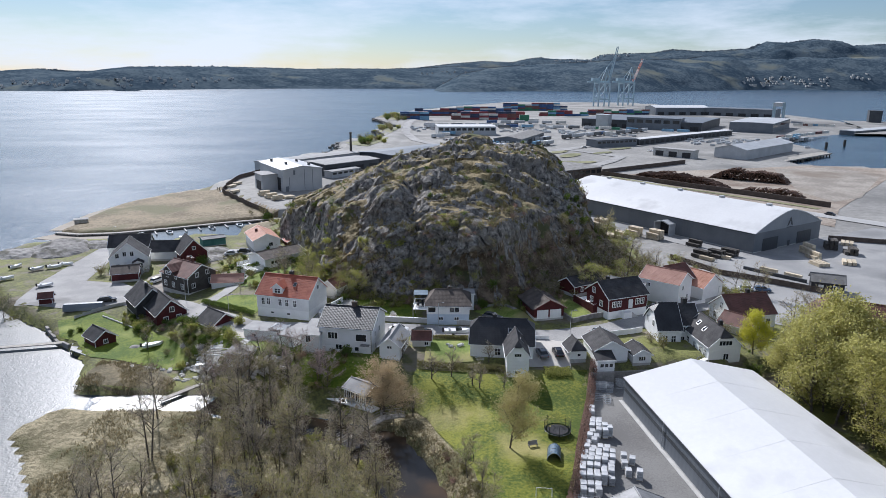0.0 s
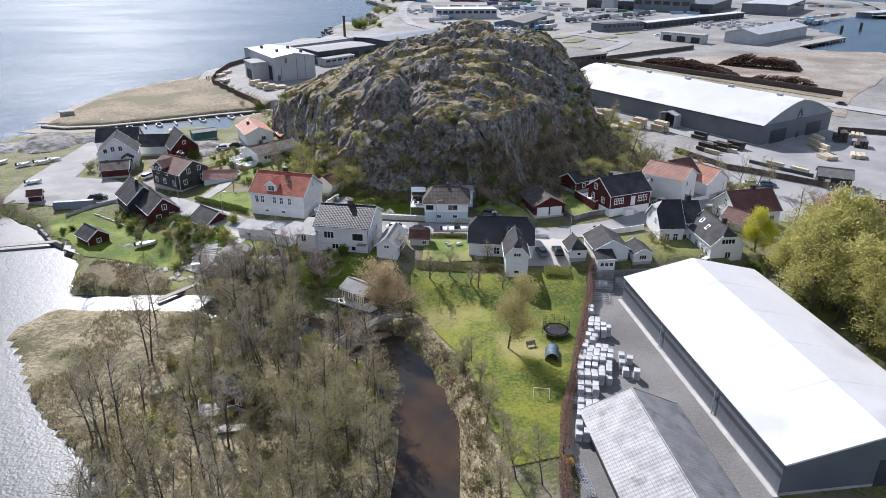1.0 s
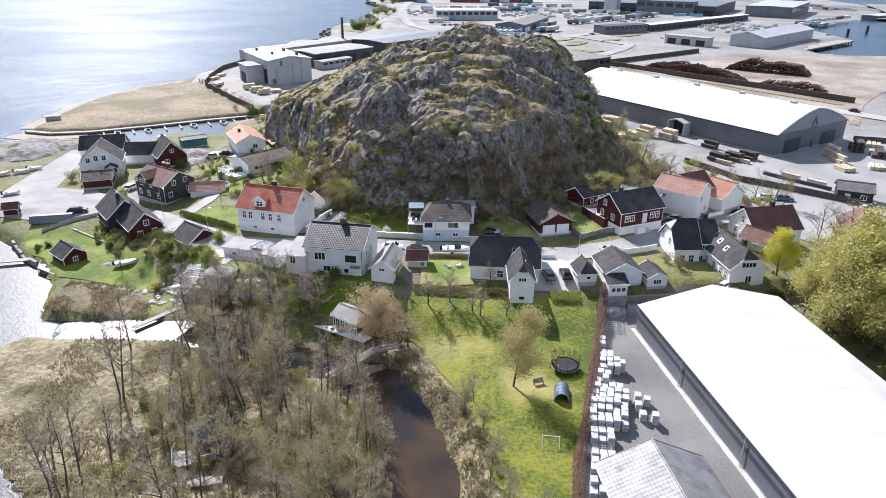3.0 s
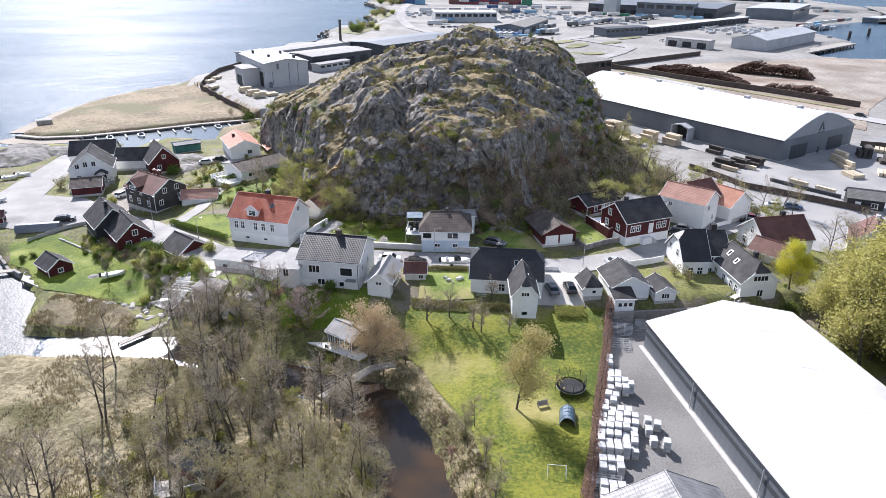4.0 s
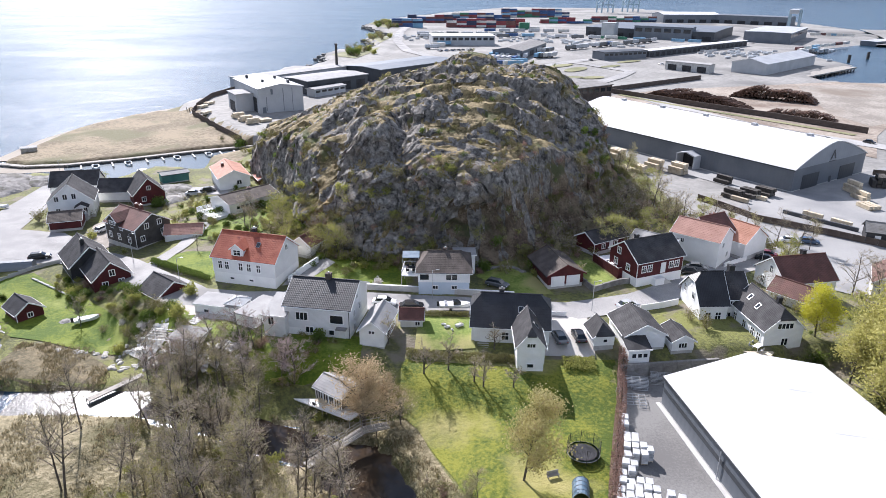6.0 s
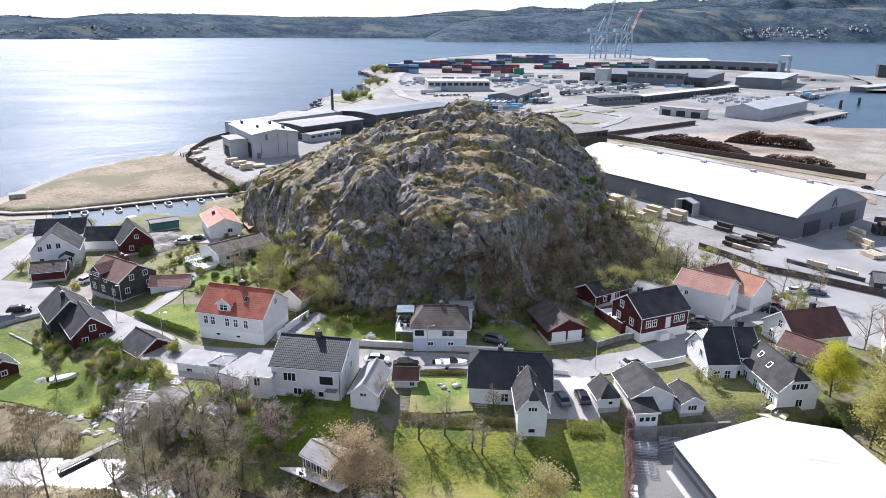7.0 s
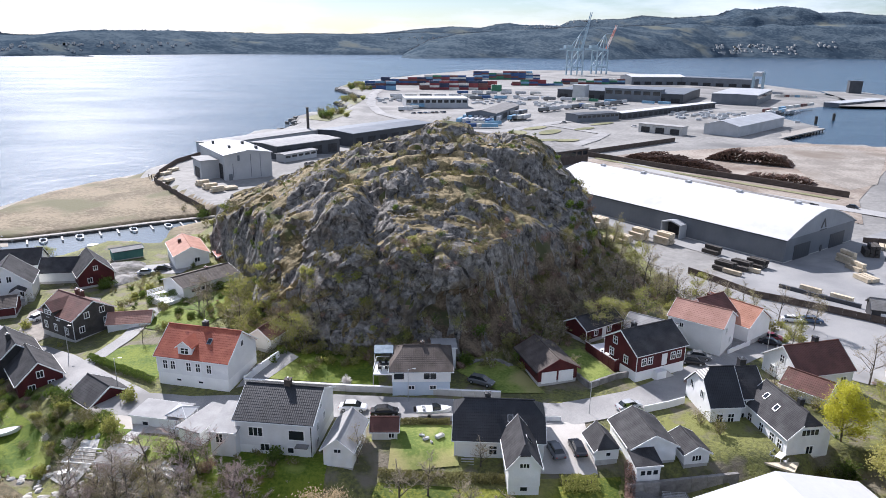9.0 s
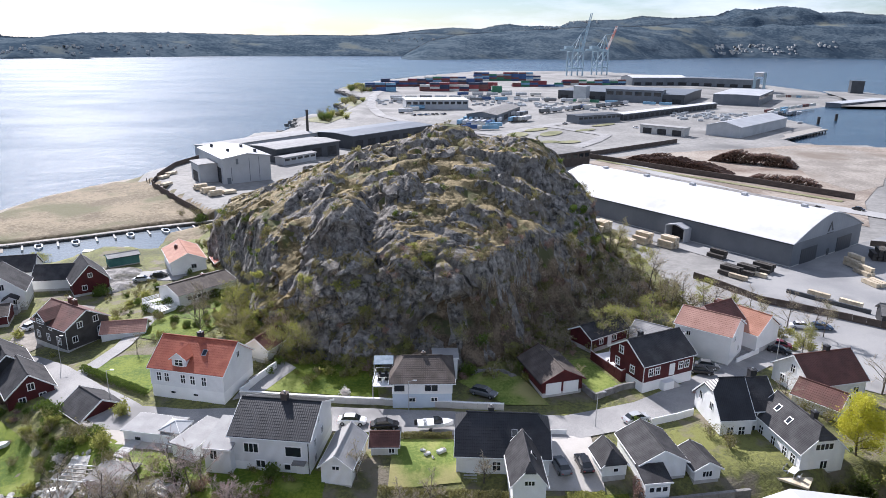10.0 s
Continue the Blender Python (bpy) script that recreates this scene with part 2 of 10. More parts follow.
M["dirt"] = surf("bark_dirt", (0.21, 0.17, 0.135), (0.37, 0.32, 0.265), 0.035, 0.6, bump=0.6, dist=0.2, stain=((0.14, 0.095, 0.068), 0.02, 0.54), grain=0.9)
M["mud"] = surf("reedy_mud", (0.10, 0.085, 0.045), (0.22, 0.175, 0.10), 0.25, 1.6, bump=0.9, dist=0.25, stain=((0.33, 0.28, 0.22), 0.16, 0.60), grain=1.1)
M["paving"] = surf("broken_pale_stone", (0.34, 0.32, 0.28), (0.66, 0.64, 0.60), 0.5, 1.5, bump=0.8, dist=0.15, grain=1.1)
M["road_pale"] = surf("pale_harbour_asphalt", (0.34, 0.335, 0.325), (0.42, 0.41, 0.395), 0.1, 2.0, bump=0.2)
M["sand"] = surf("wet_sand", (0.28, 0.245, 0.20), (0.38, 0.34, 0.285), 0.05, 1.5, rough=0.9, bump=0.2)
M["rock"] = gneiss("gneiss_rock")
M["litter"] = surf("dead_leaf_litter", (0.095, 0.07, 0.048), (0.25, 0.19, 0.125), 0.3, 2.6, bump=1.0, dist=0.3, stain=((0.09, 0.095, 0.045), 0.2, 0.55), grain=1.2)
M["moss"] = surf("heath_turf", (0.105, 0.084, 0.038), (0.325, 0.252, 0.128), 0.2, 1.6, bump=1.0, dist=0.35, stain=((0.085, 0.095, 0.032), 0.16, 0.54), grain=1.2)
M["stone"] = surf("grey_stone", (0.19, 0.18, 0.17), (0.33, 0.315, 0.295), 0.6, 4.0, bump=0.9, dist=0.15, obj_random=0.2, stain=((0.11, 0.105, 0.085), 0.25, 0.5))
M["armour"] = surf("armour_stone", (0.10, 0.098, 0.092), (0.24, 0.235, 0.22), 0.4, 2.0, bump=0.6, dist=0.2, island=0.3)
M["concrete"] = surf("cast_concrete", (0.42, 0.41, 0.39), (0.52, 0.51, 0.49), 0.5, 6.0, bump=0.25, stain=((0.33, 0.32, 0.30), 0.4, 0.6))
M["white"] = surf("white_paint", (0.80, 0.80, 0.785), (0.86, 0.86, 0.845), 0.6, 5.0, rough=0.55, bump=0.1)
M["wood_white"] = surf("white_siding", (0.78, 0.78, 0.765), (0.86, 0.86, 0.845), 0.5, 5.0, rough=0.6, bump=0.1, bands=(("Z", 0.16, 0.02),))
M["wood_pale"] = surf("pale_grey_siding", (0.70, 0.70, 0.695), (0.77, 0.77, 0.765), 0.5, 5.0, rough=0.6, bump=0.1, bands=(("Z", 0.16, 0.02),))
M["wood_cream"] = surf("cream_siding", (0.66, 0.64, 0.58), (0.74, 0.72, 0.67), 0.5, 5.0, rough=0.6, bump=0.1, bands=(("X", 0.18, 0.02),))
M["wood_red"] = surf("falu_red_siding", (0.062, 0.012, 0.014), (0.096, 0.019, 0.02), 0.6, 5.0, rough=0.7, bump=0.15, bands=(("X", 0.18, 0.02),))
M["wood_dark"] = surf("dark_stained_siding", (0.05, 0.045, 0.042), (0.085, 0.078, 0.072), 0.6, 5.0, rough=0.7, bump=0.15, bands=(("Z", 0.18, 0.02),))
M["black_wall"] = surf("black_cladding", (0.025, 0.025, 0.028), (0.045, 0.045, 0.048), 0.6, 5.0, rough=0.6, bump=0.15, bands=(("X", 0.2, 0.02),))
M["tile_red"] = surf("red_pantile", (0.30, 0.075, 0.042), (0.43, 0.125, 0.07), 0.5, 5.0, rough=0.6, bump=0.2, bands=(("X", 0.30, 0.018),), stain=((0.24, 0.06, 0.04), 0.7, 0.6))
M["teal"] = surf("teal_boards", (0.05, 0.15, 0.14), (0.08, 0.20, 0.18), 0.5, 4.0, bump=0.2, bands=(("X", 0.2, 0.02),))
M["tile_orange"] = surf("weathered_orange_tile", (0.33, 0.15, 0.095), (0.44, 0.22, 0.15), 0.5, 5.0, rough=0.7, bump=0.2, bands=(("X", 0.30, 0.018),))
M["tile_pink"] = surf("faded_pink_tile", (0.31, 0.165, 0.125), (0.40, 0.225, 0.175), 0.5, 5.0, rough=0.7, bump=0.2, bands=(("X", 0.30, 0.018),))
M["tile_black"] = surf("black_glazed_tile", (0.014, 0.015, 0.018), (0.028, 0.029, 0.034), 0.5, 5.0, rough=0.4, bump=0.2, bands=(("X", 0.30, 0.018),), spec=0.4)
M["tile_grey"] = surf("dark_grey_tile", (0.038, 0.037, 0.039), (0.072, 0.07, 0.071), 0.5, 5.0, rough=0.75, bump=0.2, bands=(("X", 0.30, 0.018),), spec=0.15)
M["tile_umber"] = surf("grey_brown_tile", (0.075, 0.062, 0.054), (0.125, 0.105, 0.092), 0.5, 5.0, rough=0.75, bump=0.2, bands=(("X", 0.30, 0.018),), spec=0.15)
M["tile_brown"] = surf("brown_tile", (0.10, 0.045, 0.035), (0.16, 0.07, 0.055), 0.5, 5.0, rough=0.6, bump=0.2, bands=(("X", 0.30, 0.018),))
M["felt"] = surf("roofing_felt", (0.30, 0.295, 0.29), (0.38, 0.375, 0.365), 0.4, 4.0, rough=0.9, bump=0.2)
M["slate"] = surf("fibre_cement", (0.17, 0.165, 0.155), (0.25, 0.24, 0.23), 0.4, 4.0, rough=0.8, bump=0.3, stain=((0.13, 0.12, 0.10), 0.5, 0.58))
M["zinc"] = surf("weathered_zinc_sheet", (0.17, 0.172, 0.175), (0.25, 0.252, 0.255), 0.5, 3.0, rough=0.6, bump=0.15, metal=0.3, bands=(("X", 0.6, 0.02),), stain=((0.13, 0.13, 0.13), 0.4, 0.58))
M["roof_white"] = surf("white_pvc_membrane", (0.56, 0.56, 0.56), (0.63, 0.63, 0.63), 0.05, 1.0, rough=0.5, bump=0.05, stain=((0.50, 0.50, 0.50), 0.08, 0.58))
M["steel_grey"] = surf("grey_steel_sheet", (0.13, 0.145, 0.165), (0.165, 0.18, 0.20), 0.15, 3.0, rough=0.5, bump=0.05, bands=(("X", 1.2, 0.012),), metal=0.1)
M["steel_light"] = surf("pale_steel_sheet", (0.38, 0.39, 0.40), (0.46, 0.47, 0.48), 0.15, 3.0, rough=0.5, bump=0.05, bands=(("X", 1.2, 0.012),))
M["steel_mid"] = surf("mid_grey_steel_sheet", (0.23, 0.25, 0.275), (0.28, 0.30, 0.325), 0.15, 3.0, rough=0.5, bump=0.05, bands=(("X", 1.2, 0.012),))
M["steel_dark"] = surf("dark_steel_sheet", (0.05, 0.055, 0.062), (0.075, 0.08, 0.088), 0.15, 3.0, rough=0.5, bump=0.05, bands=(("X", 1.2, 0.012),))
M["glass"] = glass("window_glass")
M["metal"] = surf("galvanised_steel", (0.40, 0.41, 0.42), (0.5, 0.51, 0.52), 1.0, 8.0, rough=0.4, bump=0.05, metal=0.6)
M["black"] = surf("black_rubber", (0.02, 0.02, 0.02), (0.035, 0.035, 0.035), 1.0, 8.0, rough=0.7, bump=0.1)
M["bark"] = surf("grey_bark", (0.075, 0.062, 0.05), (0.15, 0.13, 0.11), 1.5, 9.0, bump=0.6, dist=0.05)
M["twig_pink"] = surf("pinkish_twigs", (0.36, 0.28, 0.25), (0.48, 0.39, 0.35), 0.7, 5.0, bump=0.2, island=0.25)
M["twig"] = surf("brown_twigs", (0.29, 0.242, 0.185), (0.46, 0.392, 0.30), 0.7, 5.0, bump=0.2, island=0.3)
M["twig_tan"] = surf("tan_willow_twigs", (0.40, 0.30, 0.18), (0.55, 0.43, 0.27), 0.7, 5.0, bump=0.2, island=0.25)
M["leaf_tan"] = leafy("tan_catkins", (0.42, 0.33, 0.19), (0.60, 0.48, 0.31), 0.4)
M["plank"] = surf("weathered_plank", (0.28, 0.26, 0.23), (0.42, 0.39, 0.35), 1.2, 9.0, bump=0.3, obj_random=0.15)
M["timber"] = surf("fresh_timber", (0.46, 0.385, 0.27), (0.63, 0.55, 0.42), 0.8, 7.0, bump=0.2, obj_random=0.2)
M["timber_grey"] = surf("stored_timber_dark", (0.055, 0.05, 0.045), (0.10, 0.09, 0.08), 0.8, 7.0, bump=0.3, obj_random=0.2)
M["log"] = surf("spruce_log_bark", (0.085, 0.048, 0.032), (0.17, 0.10, 0.068), 0.5, 5.0, bump=0.4, island=0.3)
M["fence_dark"] = surf("dark_fence_boards", (0.075, 0.058, 0.048), (0.12, 0.095, 0.08), 0.6, 5.0, bump=0.3, bands=(("X", 0.2, 0.02),))
M["straw_blade"] = leafy("dry_straw_blades", (0.24, 0.20, 0.11), (0.46, 0.40, 0.26), 0.3)
M["reed_blade"] = leafy("brown_reed_blades", (0.20, 0.165, 0.085), (0.38, 0.32, 0.20), 0.3)
M["leaf"] = leafy("spring_leaves", (0.24, 0.26, 0.06), (0.42, 0.41, 0.13), 0.5)
M["leaf_bright"] = leafy("fresh_yellow_green_leaves", (0.33, 0.32, 0.085), (0.56, 0.52, 0.19), 0.55)
M["leaf_bud"] = leafy("pale_buds", (0.30, 0.27, 0.12), (0.44, 0.41, 0.20), 0.4)
M["leaf_dark"] = leafy("dense_leaves", (0.075, 0.125, 0.02), (0.16, 0.21, 0.04), 0.4)
M["leaf_yellow"] = leafy("yellow_blossom", (0.52, 0.51, 0.03), (0.72, 0.68, 0.09), 0.5)
M["leaf_olive"] = leafy("olive_buds", (0.15, 0.14, 0.05), (0.27, 0.25, 0.10), 0.4)
M["leaf_birch"] = leafy("birch_catkins", (0.42, 0.37, 0.14), (0.60, 0.53, 0.25), 0.5)
M["blossom"] = leafy("white_blossom", (0.70, 0.66, 0.62), (0.80, 0.77, 0.74))
M["fir"] = leafy("fir_needles", (0.02, 0.04, 0.016), (0.045, 0.07, 0.03), 0.15)
M["hedge_brown"] = leafy("russet_hedge", (0.21, 0.125, 0.095), (0.38, 0.25, 0.20), 0.3)
# blue distance haze is put into the base colour of far forest and crowns
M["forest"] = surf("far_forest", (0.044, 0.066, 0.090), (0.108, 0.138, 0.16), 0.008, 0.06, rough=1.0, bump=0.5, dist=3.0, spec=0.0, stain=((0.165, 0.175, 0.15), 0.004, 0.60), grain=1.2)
M["hazed_tree"] = leafy("far_tree_crowns", (0.05, 0.072, 0.094), (0.075, 0.10, 0.12), 0.0)

for key, a in (("red", (0.19, 0.03, 0.035)), ("blue", (0.03, 0.075, 0.19)), ("green", (0.03, 0.15, 0.08)), ("teal", (0.06, 0.30, 0.30)), ("rust", (0.13, 0.05, 0.042)), ("navy", (0.02, 0.03, 0.07)), ("cream", (0.55, 0.53, 0.48)), ("yellow", (0.60, 0.36, 0.03)), ("sky", (0.16, 0.30, 0.42))):
    M["paint_" + key] = surf(key + "_painted_steel", a, tuple(min(1, c * 1.3 + 0.01) for c in a), 0.3, 2.0, rough=0.45, bump=0.08, bands=(("X", 0.6, 0.05),), spec=0.4)
for key, a in (("black", (0.012, 0.012, 0.014)), ("silver", (0.42, 0.43, 0.44)), ("white", (0.78, 0.78, 0.78)), ("maroon", (0.13, 0.012, 0.02)), ("blue", (0.05, 0.09, 0.16)), ("grey", (0.12, 0.125, 0.13))):
    M["car_" + key] = surf(key + "_car_paint", a, tuple(min(1, c * 1.1) for c in a), 1.0, 3.0, rough=0.22, bump=0.0, spec=0.6)
M["net"] = surf("black_mesh_net", (0.03, 0.03, 0.032), (0.05, 0.05, 0.055), 2.0, 20.0, rough=0.9, bump=0.1)
M["tarp_blue"] = surf("blue_tarpaulin", (0.06, 0.11, 0.16), (0.14, 0.20, 0.26), 0.8, 5.0, rough=0.5, bump=0.2)
M["wrap"] = surf("white_stretch_wrap", (0.40, 0.405, 0.41), (0.60, 0.60, 0.60), 1.0, 6.0, rough=0.35, bump=0.25, obj_random=0.12)
M["crane"] = surf("pale_blue_crane_paint", (0.30, 0.40, 0.46), (0.38, 0.48, 0.54), 0.2, 2.0, rough=0.5, bump=0.05)
M["boom"] = surf("red_white_boom_paint", (0.60, 0.22, 0.16), (0.70, 0.60, 0.56), 0.06, 0.5, rough=0.5, bump=0.05, lo=0.48, hi=0.52)


# ---- mesh helpers ----
def mesh_of(name, verts, faces, mat, smooth=False):
    me = bpy.data.meshes.new(name)
    me.from_pydata([tuple(v) for v in verts], [], faces)
    me.materials.append(mat)
    if smooth:
        me.polygons.foreach_set("use_smooth", [True] * len(me.polygons))
    me.update()
    return me


def part(name, bm, material, parent, label=""):
    """Links a bmesh as one mesh object under a thing or a part."""
    me = bpy.data.meshes.new(name)
    bm.to_mesh(me)
    bm.free()
    me.materials.append(material)
    ob = new(name, me)
    ob.parent = parent
    if label:
        ob["label"] = label
    return ob


def part_mesh(name, me, parent, m=None, label=""):
    ob = new(name, me)
    ob.parent = parent
    if m is not None:
        ob.matrix_basis = m
    if label:
        ob["label"] = label
    return ob


def box(bm, x0, y0, z0, x1, y1, z1, bevel=0.0):
    vs = [bm.verts.new(p) for p in ((x0, y0, z0), (x1, y0, z0), (x1, y1, z0), (x0, y1, z0), (x0, y0, z1), (x1, y0, z1), (x1, y1, z1), (x0, y1, z1))]
    fs = [bm.faces.new([vs[i] for i in f]) for f in ((3, 2, 1, 0), (4, 5, 6, 7), (0, 1, 5, 4), (1, 2, 6, 5), (2, 3, 7, 6), (3, 0, 4, 7))]
    if bevel:
        bmesh.ops.bevel(bm, geom=list({e for f in fs for e in f.edges}), offset=bevel, segments=1, affect="EDGES")
    return vs


def prism(bm, ring, y0, y1):
    """A ring of (x, z) drawn along y."""
    a = [bm.verts.new((x, y0, z)) for x, z in ring]
    b = [bm.verts.new((x, y1, z)) for x, z in ring]
    n = len(ring)
    bm.faces.new(a)
    bm.faces.new(b[::-1])
    for i in range(n):
        bm.faces.new((a[i], b[i], b[(i + 1) % n], a[(i + 1) % n]))
    bmesh.ops.recalc_face_normals(bm, faces=bm.faces[:])


def tube(bm, p, q, r0, r1, n=6, caps=True):
    p, q = Vector(p), Vector(q)
    w = (q - p).normalized()
    u = w.orthogonal().normalized()
    v = w.cross(u)
    rings = []
    for c, r in ((p, r0), (q, r1)):
        rings.append([bm.verts.new(c + (u * math.cos(6.28319 * i / n) + v * math.sin(6.28319 * i / n)) * r) for i in range(n)])
    for i in range(n):
        bm.faces.new((rings[0][i], rings[0][(i + 1) % n], rings[1][(i + 1) % n], rings[1][i]))
    if caps and n > 2:
        bm.faces.new(rings[0][::-1])
        bm.faces.new(rings[1])


def empty(name, m, label="", category="", group="", kind=""):
    ob = new(name)
    ob.empty_display_size = 0.3
    ob.matrix_basis = m
    return tagged(ob, label, category, group, kind)


def smooth(a, b, x):
    t = np.clip((np.asarray(x, float) - a) / (b - a), 0, 1)
    return t * t * (3 - 2 * t)


def seg_dist(px, py, line):
    """The distance to a polyline, and how far along it (0 to 1 over its corners)."""
    best = np.full(np.shape(px), 1e9)
    for (x0, y0), (x1, y1) in zip(line, line[1:]):
        dx, dy = x1 - x0, y1 - y0
        t = np.clip(((px - x0) * dx + (py - y0) * dy) / (dx * dx + dy * dy), 0, 1)
        best = np.minimum(best, np.hypot(px - x0 - t * dx, py - y0 - t * dy))
    return best


def inside(px, py, poly):
    odd = np.zeros(np.shape(px), bool)
    for (x0, y0), (x1, y1) in zip(poly, poly[1:] + poly[:1]):
        cross = (y0 > py) != (y1 > py)
        odd ^= cross & (px < (x1 - x0) * (py - y0) / ((y1 - y0) or 1e-9) + x0)
    return odd


# ---- the lie of the land ----
COAST_NEAR = [(-35, -90), (-36.5, 57), (-42.5, 63.8), (-49.8, 70.7), (-57.2, 77), (-66.2, 87), (-71, 93), (-75.6, 98.4), (-75, 103.2), (-72, 109), (-73, 116), (-75, 120), (-78, 128), (-82, 132.6), (-90, 139), (-98, 147), (-104, 151)]
COAST_BAY = [(-120, 163), (-138, 184), (-150, 205), (-150, 222), (-138, 227), (-125, 231), (-113, 226), (-104, 224), (-97, 241), (-81, 238), (-84, 255), (-72, 266), (-70, 282), (-96, 268.5), (-113, 257.5), (-130, 248), (-143, 245), (-153, 247.5)]
COAST_SEA = [(-156, 270), (-156, 300), (-147, 330), (-131, 352), (-124, 375), (-120, 405), (-116, 493), (-92, 530), (-104, 578), (-100, 620), (-70, 655), (-92, 744), (-66, 790), (-118, 940), (-110, 1041), (-90, 1110), (-20, 1330), (110, 1600), (400, 1620), (480, 1400), (545, 1100), (530, 965), (495, 860)]
COAST_DOCK = [(410, 760), (330, 690), (318, 632), (306, 567), (236, 489), (238, 480), (246, 462), (272, 467), (290, 453), (345, 432), (520, 400), (620, 380), (620, -90)]
LAND = COAST_NEAR + COAST_BAY + COAST_SEA + COAST_DOCK
ROAD = [(-110, 166), (-90, 163), (-76, 160), (-68, 154.5), (-57, 144.5), (-46, 136.2), (-38, 135), (-15, 135.6), (5, 134.2), (22, 133), (35, 137.3), (45, 143.5), (54, 151.5), (64, 160), (76, 170), (92, 186)]
CREEK = [(-82, 112), (-66, 111.5), (-55, 112), (-45, 112), (-34, 108.5), (-24, 104), (-15, 101), (-11, 97)]
POOL = [(-11, 98), (-6.5, 91), (-3.5, 84), (-1.2, 77), (-0.8, 68), (-1.5, 50), (-3, 20)]


def land(x, y):
    x, y = np.asarray(x, float), np.asarray(y, float)
    z = 3.0 + 3.4 * smooth(-82, -44, x)
    z = z + (3.2 - z) * smooth(44, 88, x + 0.25 * (y - 150))
    z = z + 1.0 * smooth(137, 156, y) * smooth(-42, -30, x) * (1 - smooth(36, 48, x))
    road_y = np.interp(x, [p[0] for p in ROAD], [p[1] for p in ROAD])
    down = road_y - 4 - y
    start = 3 + 9.5 * smooth(-50, -27, x)
    low = 1.7 - 1.1 * smooth(-72, -52, x)
    west = z + (low - z) * smooth(0, 12, down - start)
    east = z + (4.9 - z) * smooth(125, 118, y)
    east = east + (3.2 - east) * smooth(117, 106, y)
    east = east + (1.2 - east) * smooth(9, -2, x) * smooth(112, 100, y)
    east = np.where((x > 27.3) & (y < 117.6 + 0.16 * (x - 28)), 2.9, east)
    east = east + (3.6 - east) * smooth(60, 70, x) * smooth(124, 118, y)
    near = west + (east - west) * smooth(-12, -5, x)
    z = np.where(y < road_y - 4, near, z)
    marsh = 0.55 + 0.25 * np.sin(x * 0.21 + y * 0.13) * np.sin(y * 0.17 - x * 0.07)
    z = z + (marsh - z) * smooth(113, 107, y) * smooth(-1, -8, x)
    far = 3.2 - 0.4 * smooth(300, 400, y)
    z = z + (far - z) * smooth(165, 185, y + (x - 60) * 0.3) * smooth(45, 62, x)
    z = z + (far - z) * smooth(285, 300, y)
    tongue = 1.4 + 0.5 * smooth(250, 300, y)
    z = z + (tongue - z) * smooth(246, 252, y + 0.55 * np.minimum(x + 113, 0) * 0 - 0.45 * (x + 113)) * smooth(-66, -76, x) * smooth(334, 326, y + (x + 117) * 1.3)
    z = z + (4.0 - z) * smooth(270, 276, y) * smooth(-50, -60, x) * smooth(331, 334, y + (x + 117) * 1.3)
    return z


def shore(x, y):
    """Metres inland: below nought at sea."""
    d = seg_dist(x, y, LAND + LAND[:1])
    return np.where(inside(x, y, LAND), d, -d)


def ground_z(x, y):
    x, y = np.asarray(x, float), np.asarray(y, float)
    z = land(x, y)
    s = shore(x, y)
    z = -2.5 + (z + 2.5) * smooth(-1.2, 1.4, s)
    for line, half in ((CREEK, 2.4), (POOL, 3.9)):
        d = seg_dist(x, y, line)
        z = z + (np.minimum(z, -1.2) - z) * smooth(half + 1.6, half - 0.6, d)
    return z



# ---- ground, sea, river ----
xs = np.concatenate([np.arange(-900, -180, 40), np.arange(-180, 130, 2.0), np.arange(130, 300, 8), np.arange(300, 701, 25)])
ys = np.concatenate([np.arange(-100, 30, 8), np.arange(30, 300, 2.0), np.arange(300, 500, 8), np.arange(500, 1700, 20)])
GX, GY = np.meshgrid(xs, ys)
GZ = ground_z(GX, GY)
rough_land = (GZ > 0.3) & (GY < 300)
rng = np.random.default_rng(3)
GZ = GZ + np.where(rough_land, rng.normal(0, 0.035, GZ.shape), 0)
nx, ny = len(xs), len(ys)
idx = np.arange(nx * ny).reshape(ny, nx)
quads = np.stack([idx[:-1, :-1], idx[:-1, 1:], idx[1:, 1:], idx[1:, :-1]], -1).reshape(-1, 4)
me = bpy.data.meshes.new("ground")
me.from_pydata(np.stack([GX, GY, GZ], -1).reshape(-1, 3).tolist(), [], quads.tolist())
for key in ("scrub", "straw", "dune", "port"):
    me.materials.append(M[key])
cx = 0.25 * (GX[:-1, :-1] + GX[1:, 1:] + GX[:-1, 1:] + GX[1:, :-1])
cy = 0.25 * (GY[:-1, :-1] + GY[1:, 1:] + GY[:-1, 1:] + GY[1:, :-1])
kind = np.zeros(cx.shape, int)
kind[(cy < 109) & (cx < -2)] = 1
kind[(cy > 243) & (cx < -70)] = 2
kind[(cy > 300) | ((cx > 62) & (cy + (cx - 62) * 0.3 > 186))] = 3
kind[(cx < -70) & (cy > 243) & (cy < 345) & (cy + (cx + 117) * 1.3 < 331)] = 2
kind[(cx < -52) & (cy > 270) & (cy + (cx + 117) * 1.3 > 333)] = 3
me.polygons.foreach_set("material_index", kind.ravel())
me.polygons.foreach_set("use_smooth", [True] * len(me.polygons))
tagged(new("ground", me), "uneven scrub and meadow ground sloping to the shore", "ground", kind="structure")



